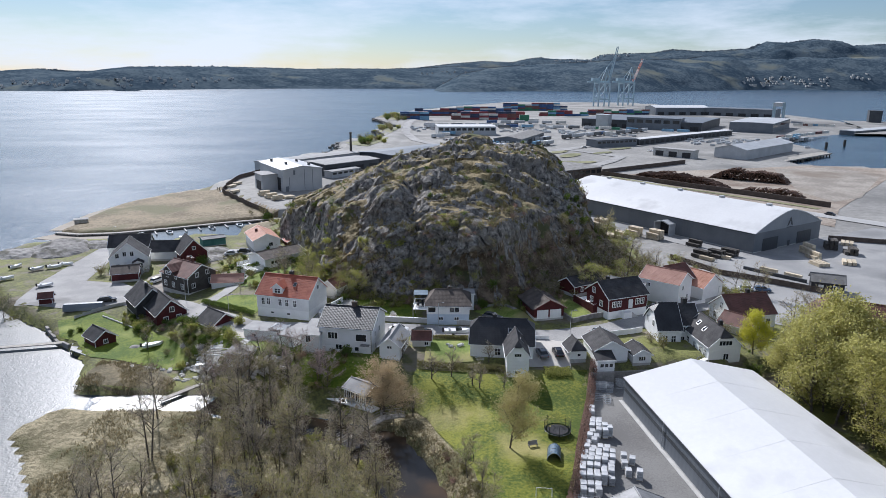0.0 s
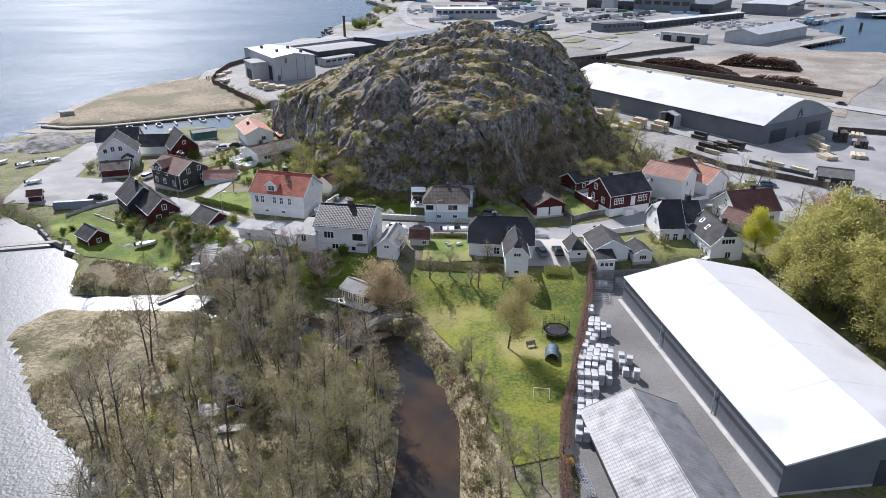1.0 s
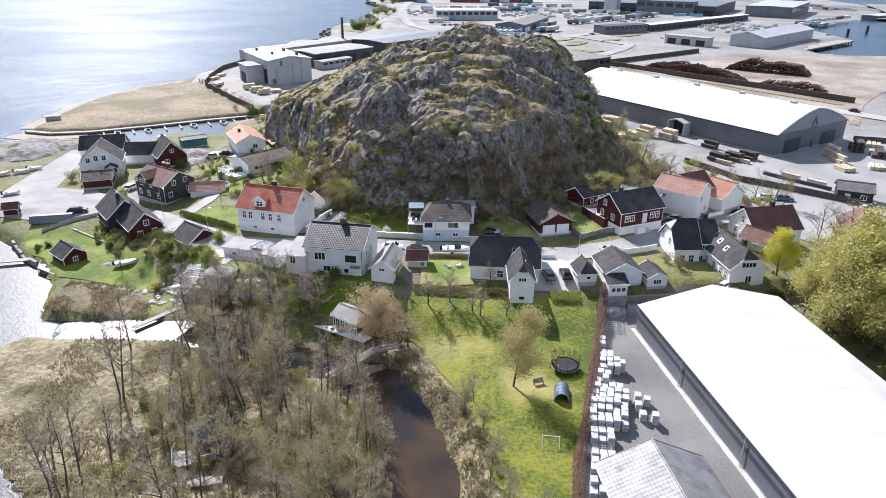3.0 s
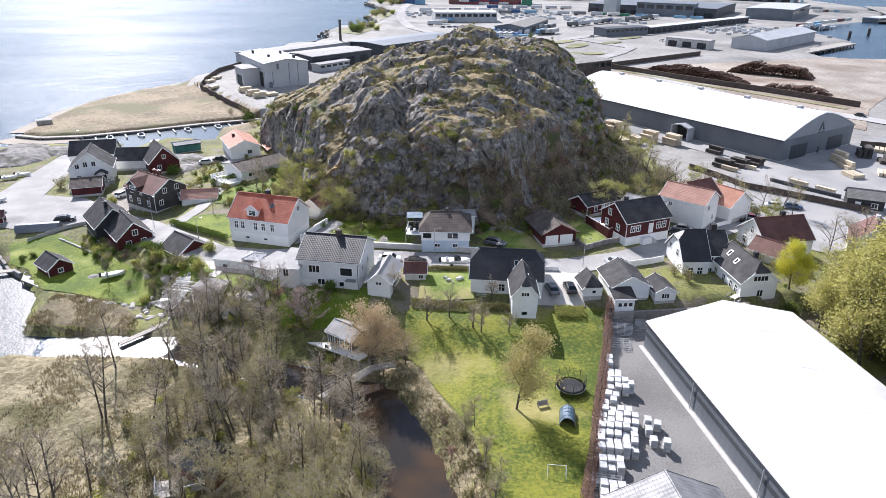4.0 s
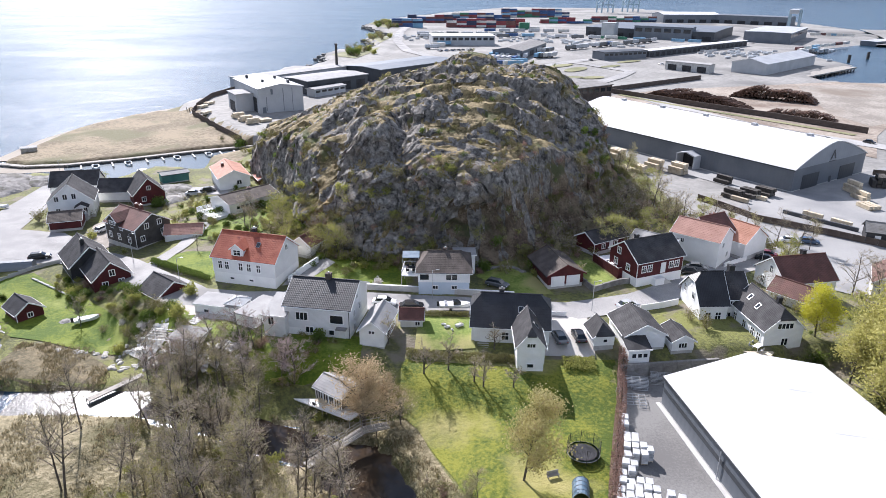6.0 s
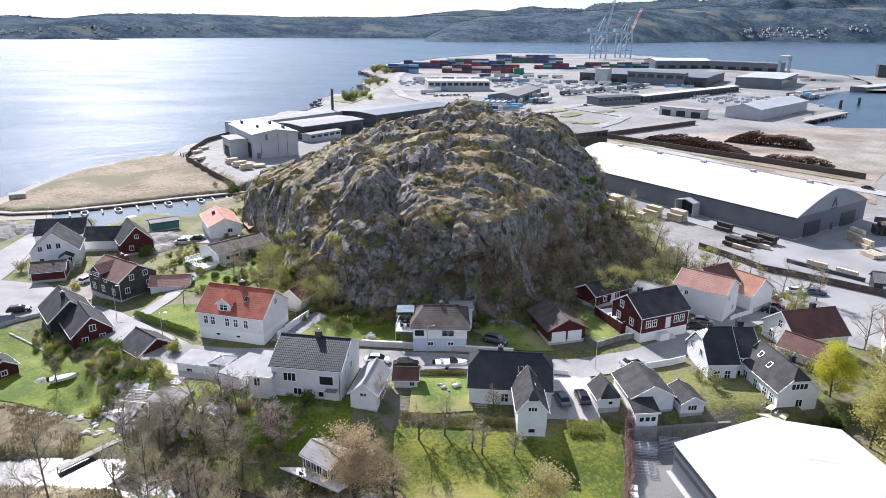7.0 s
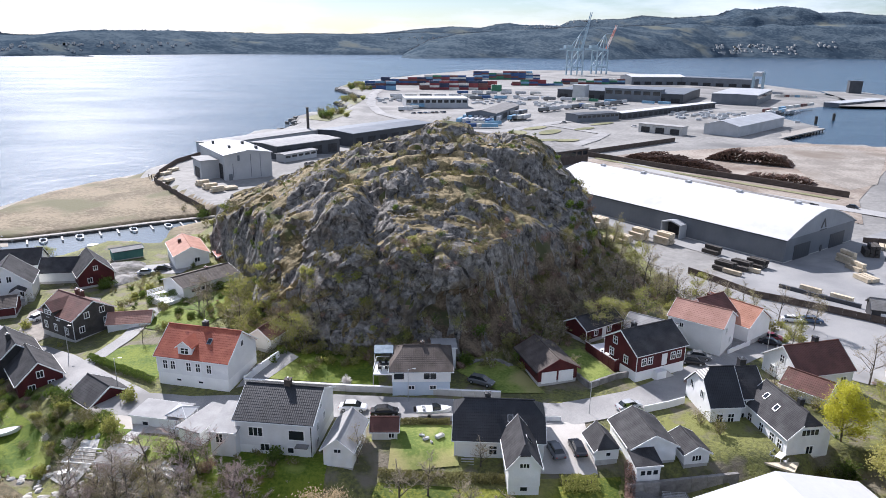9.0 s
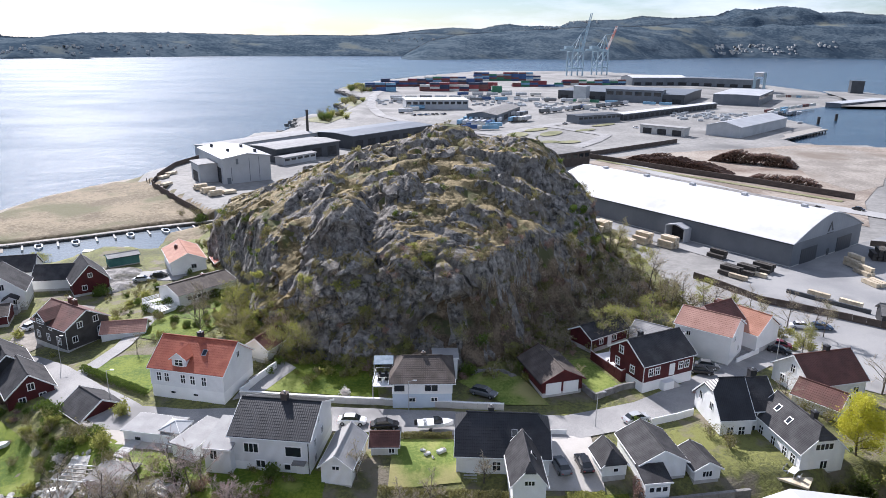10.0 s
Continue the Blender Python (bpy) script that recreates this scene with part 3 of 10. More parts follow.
def on_ground(x, y):
    """The height of the ground sheet at places, between its corners."""
    x, y = np.asarray(x, float), np.asarray(y, float)
    i = np.clip(np.searchsorted(xs, x) - 1, 0, nx - 2)
    j = np.clip(np.searchsorted(ys, y) - 1, 0, ny - 2)
    u, v = (x - xs[i]) / (xs[i + 1] - xs[i]), (y - ys[j]) / (ys[j + 1] - ys[j])
    return (GZ[j, i] * (1 - u) + GZ[j, i + 1] * u) * (1 - v) + (GZ[j + 1, i] * (1 - u) + GZ[j + 1, i + 1] * u) * v


def gz(x, y):
    return float(on_ground(x, y))


bm = bmesh.new()
for a, b in zip([-4900, -600, 700], [-600, 700, 4900]):
    for c, d in zip([-900, 1800], [1800, 4900]):
        bm.faces.new([bm.verts.new((x, y, 0.0)) for x, y in ((a, c), (b, c), (b, d), (a, d))])
bmesh.ops.remove_doubles(bm, verts=bm.verts[:], dist=0.01)
tagged(part("water", bm, M["sea"], None), "sunlit rippled blue-grey fjord water", "water", kind="structure")


def strip(name, line, width, material, off=0.05, step=1.5, across=4, label="", category="road", ground=True, z=None):
    """A band along a line, lying on the ground."""
    pts = [Vector((*p, 0)) for p in line]
    path = []
    for p, q in zip(pts, pts[1:]):
        n = max(1, int((q - p).length / step))
        path += [p.lerp(q, i / n) for i in range(n)]
    path.append(pts[-1])
    rows, wid = [], width if isinstance(width, (list, tuple)) else (width, width)
    for i, p in enumerate(path):
        w = (path[min(i + 2, len(path) - 1)] - path[max(i - 2, 0)]).normalized()
        side = Vector((-w.y, w.x, 0))
        half = 0.5 * (wid[0] + (wid[1] - wid[0]) * i / max(1, len(path) - 1))
        rows.append([p + side * half * (2 * k / across - 1) for k in range(across + 1)])
    flat = np.array([[v.x, v.y] for r in rows for v in r])
    zz = on_ground(flat[:, 0], flat[:, 1]) + off if z is None else np.full(len(flat), z)
    k = across + 1
    faces = [(i * k + j, (i + 1) * k + j, (i + 1) * k + j + 1, i * k + j + 1) for i in range(len(rows) - 1) for j in range(across)]
    faces = [f[::-1] for f in faces]
    me = mesh_of(name, np.c_[flat, zz], faces, material, True)
    ob = new(name, me)
    return tagged(ob, label, category, kind="structure") if label else ob


from mathutils.geometry import delaunay_2d_cdt


def patch(name, poly, material, off=0.05, step=2.0, label="", category="ground", z=None):
    """A sheet with the given outline, lying on the ground."""
    edge = []
    for (x0, y0), (x1, y1) in zip(poly, poly[1:] + poly[:1]):
        n = max(1, int(math.hypot(x1 - x0, y1 - y0) / step))
        edge += [(x0 + (x1 - x0) * i / n, y0 + (y1 - y0) * i / n) for i in range(n)]
    ex = np.array(edge)
    gx, gy = np.meshgrid(np.arange(ex[:, 0].min() + step / 2, ex[:, 0].max(), step), np.arange(ex[:, 1].min() + step / 2, ex[:, 1].max(), step))
    keep = inside(gx, gy, poly) & (seg_dist(gx, gy, poly + poly[:1]) > step * 0.4)
    pts = [Vector(p) for p in edge] + [Vector(p) for p in zip(gx[keep].tolist(), gy[keep].tolist())]
    ring = list(range(len(edge)))
    vs, _, fs, *_ = delaunay_2d_cdt(pts, [], [ring], 1, 1e-4)
    v = np.array([[p.x, p.y] for p in vs])
    zz = on_ground(v[:, 0], v[:, 1]) + off if z is None else np.full(len(v), z)
    me = mesh_of(name, np.c_[v, zz], [tuple(f) for f in fs], material, True)
    return tagged(new(name, me), label, category, kind="structure")


strip("river_water", [(-15, 101.5)] + POOL, (12.5, 14), M["river"], z=0.06, label="shallow brown peaty river pool", category="water")
strip("creek_water", CREEK[1:4], (7, 6), M["creek"], z=0.04, label="narrow glinting creek between reeds", category="water")
strip("creek_water", CREEK[3:], (6, 7), M["river"], z=0.05, label="narrow dark creek under the alders", category="water")

patch("inlet_water", [(-30, 10), (-30, 60), (-60, 85), (-68, 112), (-72, 128), (-84, 142), (-104, 153), (-125, 168), (-152, 190), (-215, 150), (-215, 10)], M["inlet"], z=0.02, step=9, label="bright rippled water of the shallow inlet", category="water")

# ---- roads, yards, lawns ----
strip("road", ROAD, (8.0, 5.4), M["asphalt"], 0.16, label="pale worn asphalt village road", category="road")
patch("parking_area", [(-112, 158), (-97, 155), (-86, 158), (-80, 163), (-84, 170), (-92, 176), (-104, 178), (-108, 200), (-112, 226), (-120, 226), (-118, 200), (-116, 176)], M["asphalt"], 0.13, label="open asphalt parking area by the boats", category="pavement")
patch("driveway", [(15.5, 131), (15.5, 119.6), (24, 119.4), (24.5, 131)], M["gravel"], 0.13, label="pale gravel driveway with two parked cars", category="pavement")
patch("forecourt", [(-47, 134), (-33, 133.5), (-28, 129), (-30, 126.5), (-42, 128), (-49, 131)], M["gravel"], 0.13, label="pale concrete forecourt by the road", category="pavement")
patch("harbour_yard", [(56, 160), (80, 148), (128, 150), (200, 205), (165, 262), (132, 241), (112, 262), (60, 330), (38, 330), (40, 290), (70, 245), (90, 215), (80, 205), (72, 190), (66, 175)], M["yard"], 0.13, 3.0, label="wide grey asphalt timber yard", category="pavement")
patch("storage_yard", [(27.4, 117.0), (36, 118.2), (40, 60), (52, 28), (16, 28), (17, 74), (21, 92), (25, 110)], M["yard_dark"], 0.13, label="grey asphalt storage yard beside the warehouse", category="pavement")
patch("bay_lawn", [(-95, 148.5), (-86, 153), (-79, 148), (-70, 142.5), (-62, 136), (-55, 129), (-54.5, 124.5), (-61, 125), (-68.6, 127), (-76, 128.5), (-79, 131), (-84, 137), (-90, 140.5)], M["lawn"], 0.13, 1.5, label="bright mown waterside lawn", category="lawn")
patch("corner_lawn", [(-62, 155.5), (-56, 159.5), (-49, 158), (-44.6, 151), (-45.5, 143.5), (-50, 146)], M["lawn"], 0.13, 1.5, label="bright green lawn behind a hedge", category="lawn")
patch("orchard_lawn", [(-27, 150.5), (-16, 155), (-9, 152), (-7.5, 141.8), (-27, 144)], M["lawn"], 0.13, 1.5, label="green lawn below the rock face", category="lawn")
patch("garage_lawn", [(5.5, 146.5), (11, 150.5), (16.5, 148), (20, 139.4), (13, 139.5)], M["grass2"], 0.13, 1.5, label="patchy lawn beside the garage", category="lawn")
patch("terrace_lawn", [(25.5, 153.4), (29, 154.6), (33, 144.6), (27.7, 141.5), (25.5, 145.6)], M["grass2"], 0.13, 1.5, label="small raised lawn behind a stone wall", category="lawn")
patch("garden_lawn", [(-4.5, 130), (4.2, 130), (5, 121), (-4.8, 120)], M["grass2"], 0.13, 1.2, label="worn garden lawn with toys", category="lawn")
patch("meadow_lawn", [(-8, 111), (-6, 118), (10.5, 116.5), (15.5, 118.6), (27, 119), (25.4, 108), (21.5, 94), (19, 82), (15.5, 68), (9, 66), (6, 78), (4.6, 88), (1.6, 95), (-3.5, 105)], M["grass"], 0.13, 1.5, label="large sloping mown lawn down to the river", category="lawn")
patch("shade_lawn", [(-33, 122.5), (-30, 126.5), (-13, 122), (-13, 115.5), (-21, 112.8), (-27, 113.2), (-31, 117.5)], M["lawn"], 0.13, 1.5, label="bright sloping lawn in front of the grey house", category="lawn")
patch("upper_lawn", [(-51, 131.6), (-45, 130.2), (-41, 127.3), (-36, 126.5), (-34, 122), (-39.5, 121), (-45.5, 124.5), (-50, 128)], M["lawn"], 0.13, 1.2, label="green garden slope with shrubs above the bank", category="lawn")
patch("mud_bank", [(-71, 116.5), (-73, 121), (-72.5, 124.5), (-68, 126.6), (-61, 124.6), (-55, 121), (-55, 114.6), (-62, 114.4)], M["mud"], 0.10, 1.2, label="brown reedy mud bank beside the creek mouth", category="ground")
patch("terrace_paving", [(-53.5, 124.5), (-50, 128.2), (-47, 127.2), (-46.6, 124), (-49.5, 121.8)], M["paving"], 0.2, 0.8, label="pale broken stone terrace above the creek", category="pavement")
patch("reed_bank", [(3.4, 50), (2.6, 68), (2.8, 77), (0.3, 85), (-2.4, 92), (-6.5, 99), (-5.0, 103), (-3.5, 105), (1.2, 95), (4.2, 88), (5.6, 78), (8.6, 66), (8, 50)], M["straw"], 0.12, 0.9, label="strip of dry straw and reeds along the river", category="ground")
patch("water", [(-150, 240), (-143, 244.5), (-130, 247.4), (-113, 257), (-96, 268), (-72, 281), (-69, 268), (-80, 252), (-78, 236), (-92, 238), (-104, 222), (-113, 224), (-125, 229), (-138, 229)], M["calm"], z=0.04, step=6, label="calm blue water of the sheltered marina", category="water")
patch("yard", [(-84, 170), (-78, 165), (-72, 178), (-76, 190), (-84, 192), (-88, 182)], M["sandlot"], 0.14, 1.5, label="pale gravel yard between the white and the dark house", category="pavement")
patch("yard", [(-76, 208), (-62, 203), (-60, 207), (-66, 214), (-78, 214)], M["asphalt"], 0.14, 1.5, label="small paved yard with two cars", category="pavement")
patch("meadow", [(-58, 168), (-50, 164), (-44, 166), (-40, 180), (-46, 188), (-56, 182)], M["lawn"], 0.14, 1.5, label="bright sloping garden grass behind the villa", category="lawn")
strip("lane", [(-62, 149.5), (-60, 157), (-58.4, 164), (-58.4, 171), (-58.6, 179)], 3.4, M["asphalt"], 0.17, 1.5, label="narrow asphalt lane past the dark house", category="road")
patch("marina_sand", [(-158, 239), (-154, 246.5), (-143, 244.5), (-131, 246), (-128, 241), (-146, 236)], M["sand"], z=0.12, step=4, label="wet sandbar at the mouth of the marina", category="sand")
strip("beach", [(-156, 252), (-158, 285), (-153, 318), (-141, 345), (-132, 357)], 7, M["sand"], z=0.25, label="narrow pale beach", category="sand")
patch("log_yard", [(150, 262), (172, 300), (290, 445), (240, 462), (180, 440), (120, 420), (70, 385), (84, 350), (120, 305)], M["dirt"], 0.13, 5.0, label="brown bark-strewn log storage yard", category="ground")
patch("sand_lot", [(200, 332), (262, 420), (246, 452), (205, 440), (178, 350), (180, 319)], M["sandlot"], 0.2, 5.0, label="pale sandy lot with wheel tracks beside the log yard", category="ground")
strip("harbour_road", [(80, 432), (94, 411), (112, 354), (131, 312), (146, 296), (160, 282), (184, 254), (210, 226)], 9, M["road_pale"], 0.3, 4, label="pale harbour road past the warehouse", category="road")
strip("verge", [(90, 399), (117, 358), (139, 331), (163, 300)], 3.5, M["verge"], 0.34, 3, label="grass verge beside the log yard wall", category="grass")
strip("port_road", [(43, 464), (48, 497), (62, 520), (85, 551), (110, 575), (150, 605), (215, 665), (300, 745)], 10, M["asphalt"], 0.3, 6, label="grey port access road", category="road")
strip("port_road", [(59, 452), (85, 440), (105, 470), (120, 500), (96, 540), (85, 551)], 8, M["asphalt"], 0.34, 6, label="grey loop road of the port junction", category="road")
strip("port_road", [(48, 497), (20, 520), (-10, 560), (-40, 620), (-55, 700), (-62, 820), (-60, 900)], 9, M["asphalt"], 0.36, 8, label="grey quayside road", category="road")


def island(x, y, a, b, turn):
    c, q = math.cos(math.radians(turn)), math.sin(math.radians(turn))
    patch("traffic_island", [(x + a * math.cos(t) * c - b * math.sin(t) * q, y + a * math.cos(t) * q + b * math.sin(t) * c) for t in [i * 0.5236 for i in range(12)]], M["verge"], 0.45, 3.0, label="grass island of the port road junction", category="grass")


for spot in ((60, 500, 13, 7, 70), (56, 468, 9, 4, 10), (84, 507, 16, 6, 60), (75, 466, 8, 5, 20), (88, 466, 9, 5, 30), (77, 528, 14, 5, 50), (112, 527, 12, 4, 45), (133, 560, 15, 4, 42), (60, 440, 12, 4, 35)):
    island(*spot)
for spit in ([(-99, 568), (-74, 548), (-66, 600), (-65, 634), (-84, 628), (-88, 600)], [(-103, 718), (-70, 675), (-66, 730), (-73, 773), (-90, 800), (-88, 745)], [(-114, 956), (-83, 880), (-80, 960), (-90, 1060), (-106, 1030)]):
    patch("green_spit", spit, M["verge"], 0.3, 8.0, label="green planted spit of the sea defence", category="grass")


# ---- the rock ----
ROCK = [(-33, 160), (-27, 153.5), (-12, 149.5), (6, 149.8), (13, 153), (20, 157.5), (26, 164.5), (40, 167.5), (50, 178), (55, 200), (52, 228), (49, 252), (40, 275), (10, 292), (-30, 292), (-58, 282), (-67, 262), (-63, 235), (-56, 213), (-48, 200), (-42, 186), (-36, 172)]


def rnd2(i, j, s):
    """Even numbers from nought to one for whole-number places."""
    h = np.sin(i * 127.1 + j * 311.7 + s * 74.7) * 43758.5453
    return h - np.floor(h)


def blocks(x, y, size, seed):
    """Jointed rock: for each place a block's own height, its two tilts, and the nearness of the joint."""
    u, v = x / size, y / size
    i0, j0 = np.floor(u), np.floor(v)
    best = np.full(u.shape, 9.0)
    second = np.full(u.shape, 9.0)
    hi, tx, ty = np.zeros(u.shape), np.zeros(u.shape), np.zeros(u.shape)
    for di in (-1, 0, 1):
        for dj in (-1, 0, 1):
            i, j = i0 + di, j0 + dj
            du, dv = i + rnd2(i, j, seed) - u, j + rnd2(i, j, seed + 1) - v
            d = np.hypot(du, dv)
            near = d < best
            second = np.where(near, best, np.minimum(second, d))
            hi = np.where(near, rnd2(i, j, seed + 2) - 0.5, hi)
            tx = np.where(near, du * (rnd2(i, j, seed + 3) - 0.5), tx)
            ty = np.where(near, dv * (rnd2(i, j, seed + 4) - 0.35), ty)
            best = np.where(near, d, best)
    return hi, tx + ty, smooth(0.16, 0.0, second - best)


def field(k, *shift):
    return np.array([[noise.noise((x * k + shift[0], y * k + shift[1], shift[2])) for x, y in zip(r0, r1)] for r0, r1 in zip(rx, ry)])


# columns of even width, rows closer together where the front wall stands
RX = np.arange(-74, 66, 0.6)
RY = np.concatenate([np.arange(140, 150, 0.6), np.arange(150, 172, 0.26), np.arange(172, 300, 0.62)])
rx, ry = np.meshgrid(RX, RY)
rd = seg_dist(rx, ry, ROCK + ROCK[:1])
rs = np.where(inside(rx, ry, ROCK), rd, -rd)
wob, wob2, wob3 = field(0.07, 0, 0, 3.0), field(0.19, 9, 4, 1.0), field(0.5, 2, 7, 5.0)
wob4, wob5 = field(1.1, 5, 3, 2.0), field(0.028, 1, 6, 4.0)
wx, wy = rx + 3.0 * wob2 + 0.8 * wob3, ry * 1.15 + 3.0 * field(0.19, 40, 8, 2.0)
rs2 = rs + 2.6 * wob + 1.4 * wob2 + 0.4 * wob3
# the crown of the knoll: a broad back that rises away from the front wall
u, v = rx / 40, (ry - 200) / 50
crown = 36.1 + 3.2 * u + 6.8 * v - 13.2 * u * u + 3.95 * u * v - 8.2 * v * v - 3.1 * u ** 3 + 2.3 * u * u * v - 4.0 * u * v * v - 1.2 * v ** 3
crown += 4.2 * np.exp(-((rx - 29) ** 2 + (ry - 208) ** 2) / 11 ** 2)
crown += 1.9 * np.exp(-((rx - 2) ** 2 + ((ry - 211) * 1.2) ** 2) / 24 ** 2)
# the great buttress with its sheer face, and the gully beside it
face = smooth(166.2, 168.6, ry + 0.12 * (rx + 20) + 1.2 * wob2)
span = smooth(-31, -27, rx + wob2) * smooth(-10.5, -14, rx + 1.5 * wob2 - 0.1 * (ry - 170))
crown += span * (4.4 * face * smooth(190, 172, ry) - 1.4 * (1 - face))
gully = np.exp(-(seg_dist(rx + 1.5 * wob2, ry + wob2, [(-11.5, 182), (-11.5, 172), (-8.5, 160), (-11, 152)]) / 2.2) ** 2)
crown -= 3.0 * gully
crown += 3.0 * smooth(186, 189, ry + 2 * wob2) * smooth(-34, -27, rx) * smooth(-17, -22, rx) * smooth(203, 194, ry)
# steps between the turf ledges
for y0, x0, x1, h in ((174, -2, 18, 1.6), (181, -4, 26, 1.5), (190, -16, 22, 1.8), (199, -30, 30, 1.8), (207, -24, 12, 1.5), (198, 17, 40, 4.0), (184, 9, 34, 3.0)):
    crown += h * (smooth(-1.1, 1.1, ry - y0 + 3.0 * wob + 2.2 * wob2) - smooth(-9, 9, ry - y0)) * smooth(x0 - 4, x0 + 4, rx + 3 * wob2) * smooth(x1 + 4, x1 - 4, rx + 3 * wob2)
# its flanks: an apron of rubble, then a wall up to the crown
right, left = smooth(13, 40, rx - 0.12 * (ry - 165)), smooth(-24, -36, rx)
mid = (1 - right) * (1 - left)
lean = (1.75 - 0.25 * smooth(0, -12, rx)) * mid + 0.75 * right + 2.0 * left
stand = 5.0 * mid + 14.5 * right + 2.2 * left
tall = 7.5 * mid + 11.0 * right + 10.0 * left
rsw = rs + 2.6 * wob + 0.5 * wob2
ease = 2.3 * smooth(0, -14, rx) + 3.8 * smooth(5, 13, rx) * smooth(50, 34, rx)
steep = smooth(-13, -1, rx) * mid + right + left
flank = 5.6 + lean * np.maximum(rsw, 0) + tall * (0.12 + 0.88 * steep) * smooth(stand - 1.2 - ease, stand + 1.7 + ease, rsw) + 1.6 * steep * (1 - 0.6 * right) * np.maximum(rsw - stand - 1, 0)
flank = np.where(rsw < 0, 5.6 + 0.9 * rsw, flank)
gap_ = flank - crown
rz = np.where(np.abs(gap_) < 2.4, np.minimum(flank, crown) - (2.4 - np.abs(gap_)) ** 2 / 9.6, np.minimum(flank, crown))
# rounded bosses of bare rock
for bx, by, br, bh in ((5.5, 216, 6.8, 2.9), (-7, 183, 5.2, 2.6), (-3, 192, 4, 1.6), (9, 200, 4, 1.4), (25, 209, 6, 1.4), (-33, 190, 5, 2.0), (15, 161, 4.5, 1.2), (-42, 202, 6, 2.0), (-14, 205, 6, 1.4), (31, 214, 5, 1.6), (-20, 214, 5, 1.3)):
    q = np.clip(1 - ((rx - bx) ** 2 + ((ry - by) * 1.15) ** 2) / br ** 2 + 0.3 * wob2, 0, 1)
    rz = rz + bh * q ** 0.42
on = smooth(-3, 2.0, rs2)
slope = np.hypot(*np.gradient(rz, RY, RX))
sheer = smooth(0.7, 1.8, slope)
h1, t1, c1 = blocks(wx * 0.62, wy, 9.0, 3)
h2, t2, c2 = blocks((wx + 0.35 * crown) * 0.6, wy, 4.2, 13)
h3, t3, c3 = blocks(wx * 0.7, wy + 0.3 * crown, 1.7, 29)
bare = smooth(-0.25, 0.3, wob + 0.5 * wob2 + 0.6 * sheer)
rz = rz + on * (0.35 + 0.65 * bare) * (1.1 * h1 + 2.2 * t1 - 1.2 * c1 + 0.8 * h2 + 1.5 * t2 - 0.9 * c2)
slope = np.hypot(*np.gradient(rz, RY, RX))
rz = rz + on * (0.4 + 0.6 * bare) * (0.35 * h3 + 0.6 * t3 - 0.35 * c3 + 0.35 * wob3 + 0.22 * wob4)
base = ground_z(rx, ry)
rz = np.where(rs2 > -3.5, np.maximum(rz, base - 1.0), base - 1.5)


def bulge(k, kz, shift):
    return np.vectorize(lambda x, y, z: noise.noise((x * k + shift, y * k, z * kz)))(rx, ry, rz)


# faces stand proud or back in beds and blocks
calm = smooth(8, 14, rx) * smooth(34, 27, rx) * smooth(180, 171, ry)
out = (0.8 + 0.9 * sheer) * (1 - 0.75 * calm)
wild = 1 - 0.75 * smooth(2.2, 4.5, slope)
sx = rx + out * (0.9 * bulge(0.16, 0.32, 0) + 0.5 * wild * bulge(0.45, 0.8, 7))
sy = ry + out * (1.3 * bulge(0.16, 0.36, 31) + 0.7 * wild * bulge(0.45, 0.9, 17)) + sheer * (1 - 0.8 * calm) * (0.9 * bulge(0.07, 0.75, 51) + 0.35 * wild * bulge(1.1, 1.5, 3))
# the hollow under the front ledge
hollow = smooth(-5, 3, rx + 2 * wob) * smooth(15, 8, rx) * smooth(171, 163, ry)
sy = sy + 4.0 * hollow * smooth(8.5, 13, flank) * smooth(20.5, 17.2, flank)
idx = np.arange(rx.size).reshape(rx.shape)
quads = np.stack([idx[:-1, :-1], idx[:-1, 1:], idx[1:, 1:], idx[1:, :-1]], -1).reshape(-1, 4)
live = (rs2[:-1, :-1] > -4.5).ravel()
me = mesh_of("rock_hill", np.stack([sx, sy, rz], -1).reshape(-1, 3), quads[live].tolist(), M["rock"], True)
me.materials.append(M["moss"])
me.materials.append(M["litter"])
me.set_sharp_from_angle(angle=math.radians(26))
turf = 0.8 * field(0.09, 0, 0, 7.0) + 0.7 * field(0.33, 0, 0, 1.0) + 0.4 * wob3 + 0.3 * wob4 - 0.75 * (slope - 0.78) + 0.45 * smooth(2, -8, rx) * smooth(13, 7, rs2) - 0.5 * right * smooth(20, 15, rs2)
cover = np.where(turf > 0.0, 1, 0)
lower = (rs2 < stand + 0.5) & (right + mid > 0.5) & (rx > -3 + 4 * wob2)
cover = np.where(lower & (0.6 * wob2 + 0.5 * wob3 + 0.3 * wob4 > 0.08 - 0.3 * smooth(2, 12, rx)), 2, cover)
me.polygons.foreach_set("material_index", cover[:-1, :-1].ravel()[live].astype(int))
tagged(new("rock_hill", me), "rugged grey gneiss knoll with heath turf and cliffs", "rock", kind="structure")


def rock_z(x, y):
    i, j = int(np.searchsorted(RX, x)), int(np.searchsorted(RY, y))
    if 0 < i < rx.shape[1] and 0 < j < rx.shape[0]:
        return max(float(rz[j, i]), gz(x, y))
    return gz(x, y)


# ---- buildings ----
PANES = {}


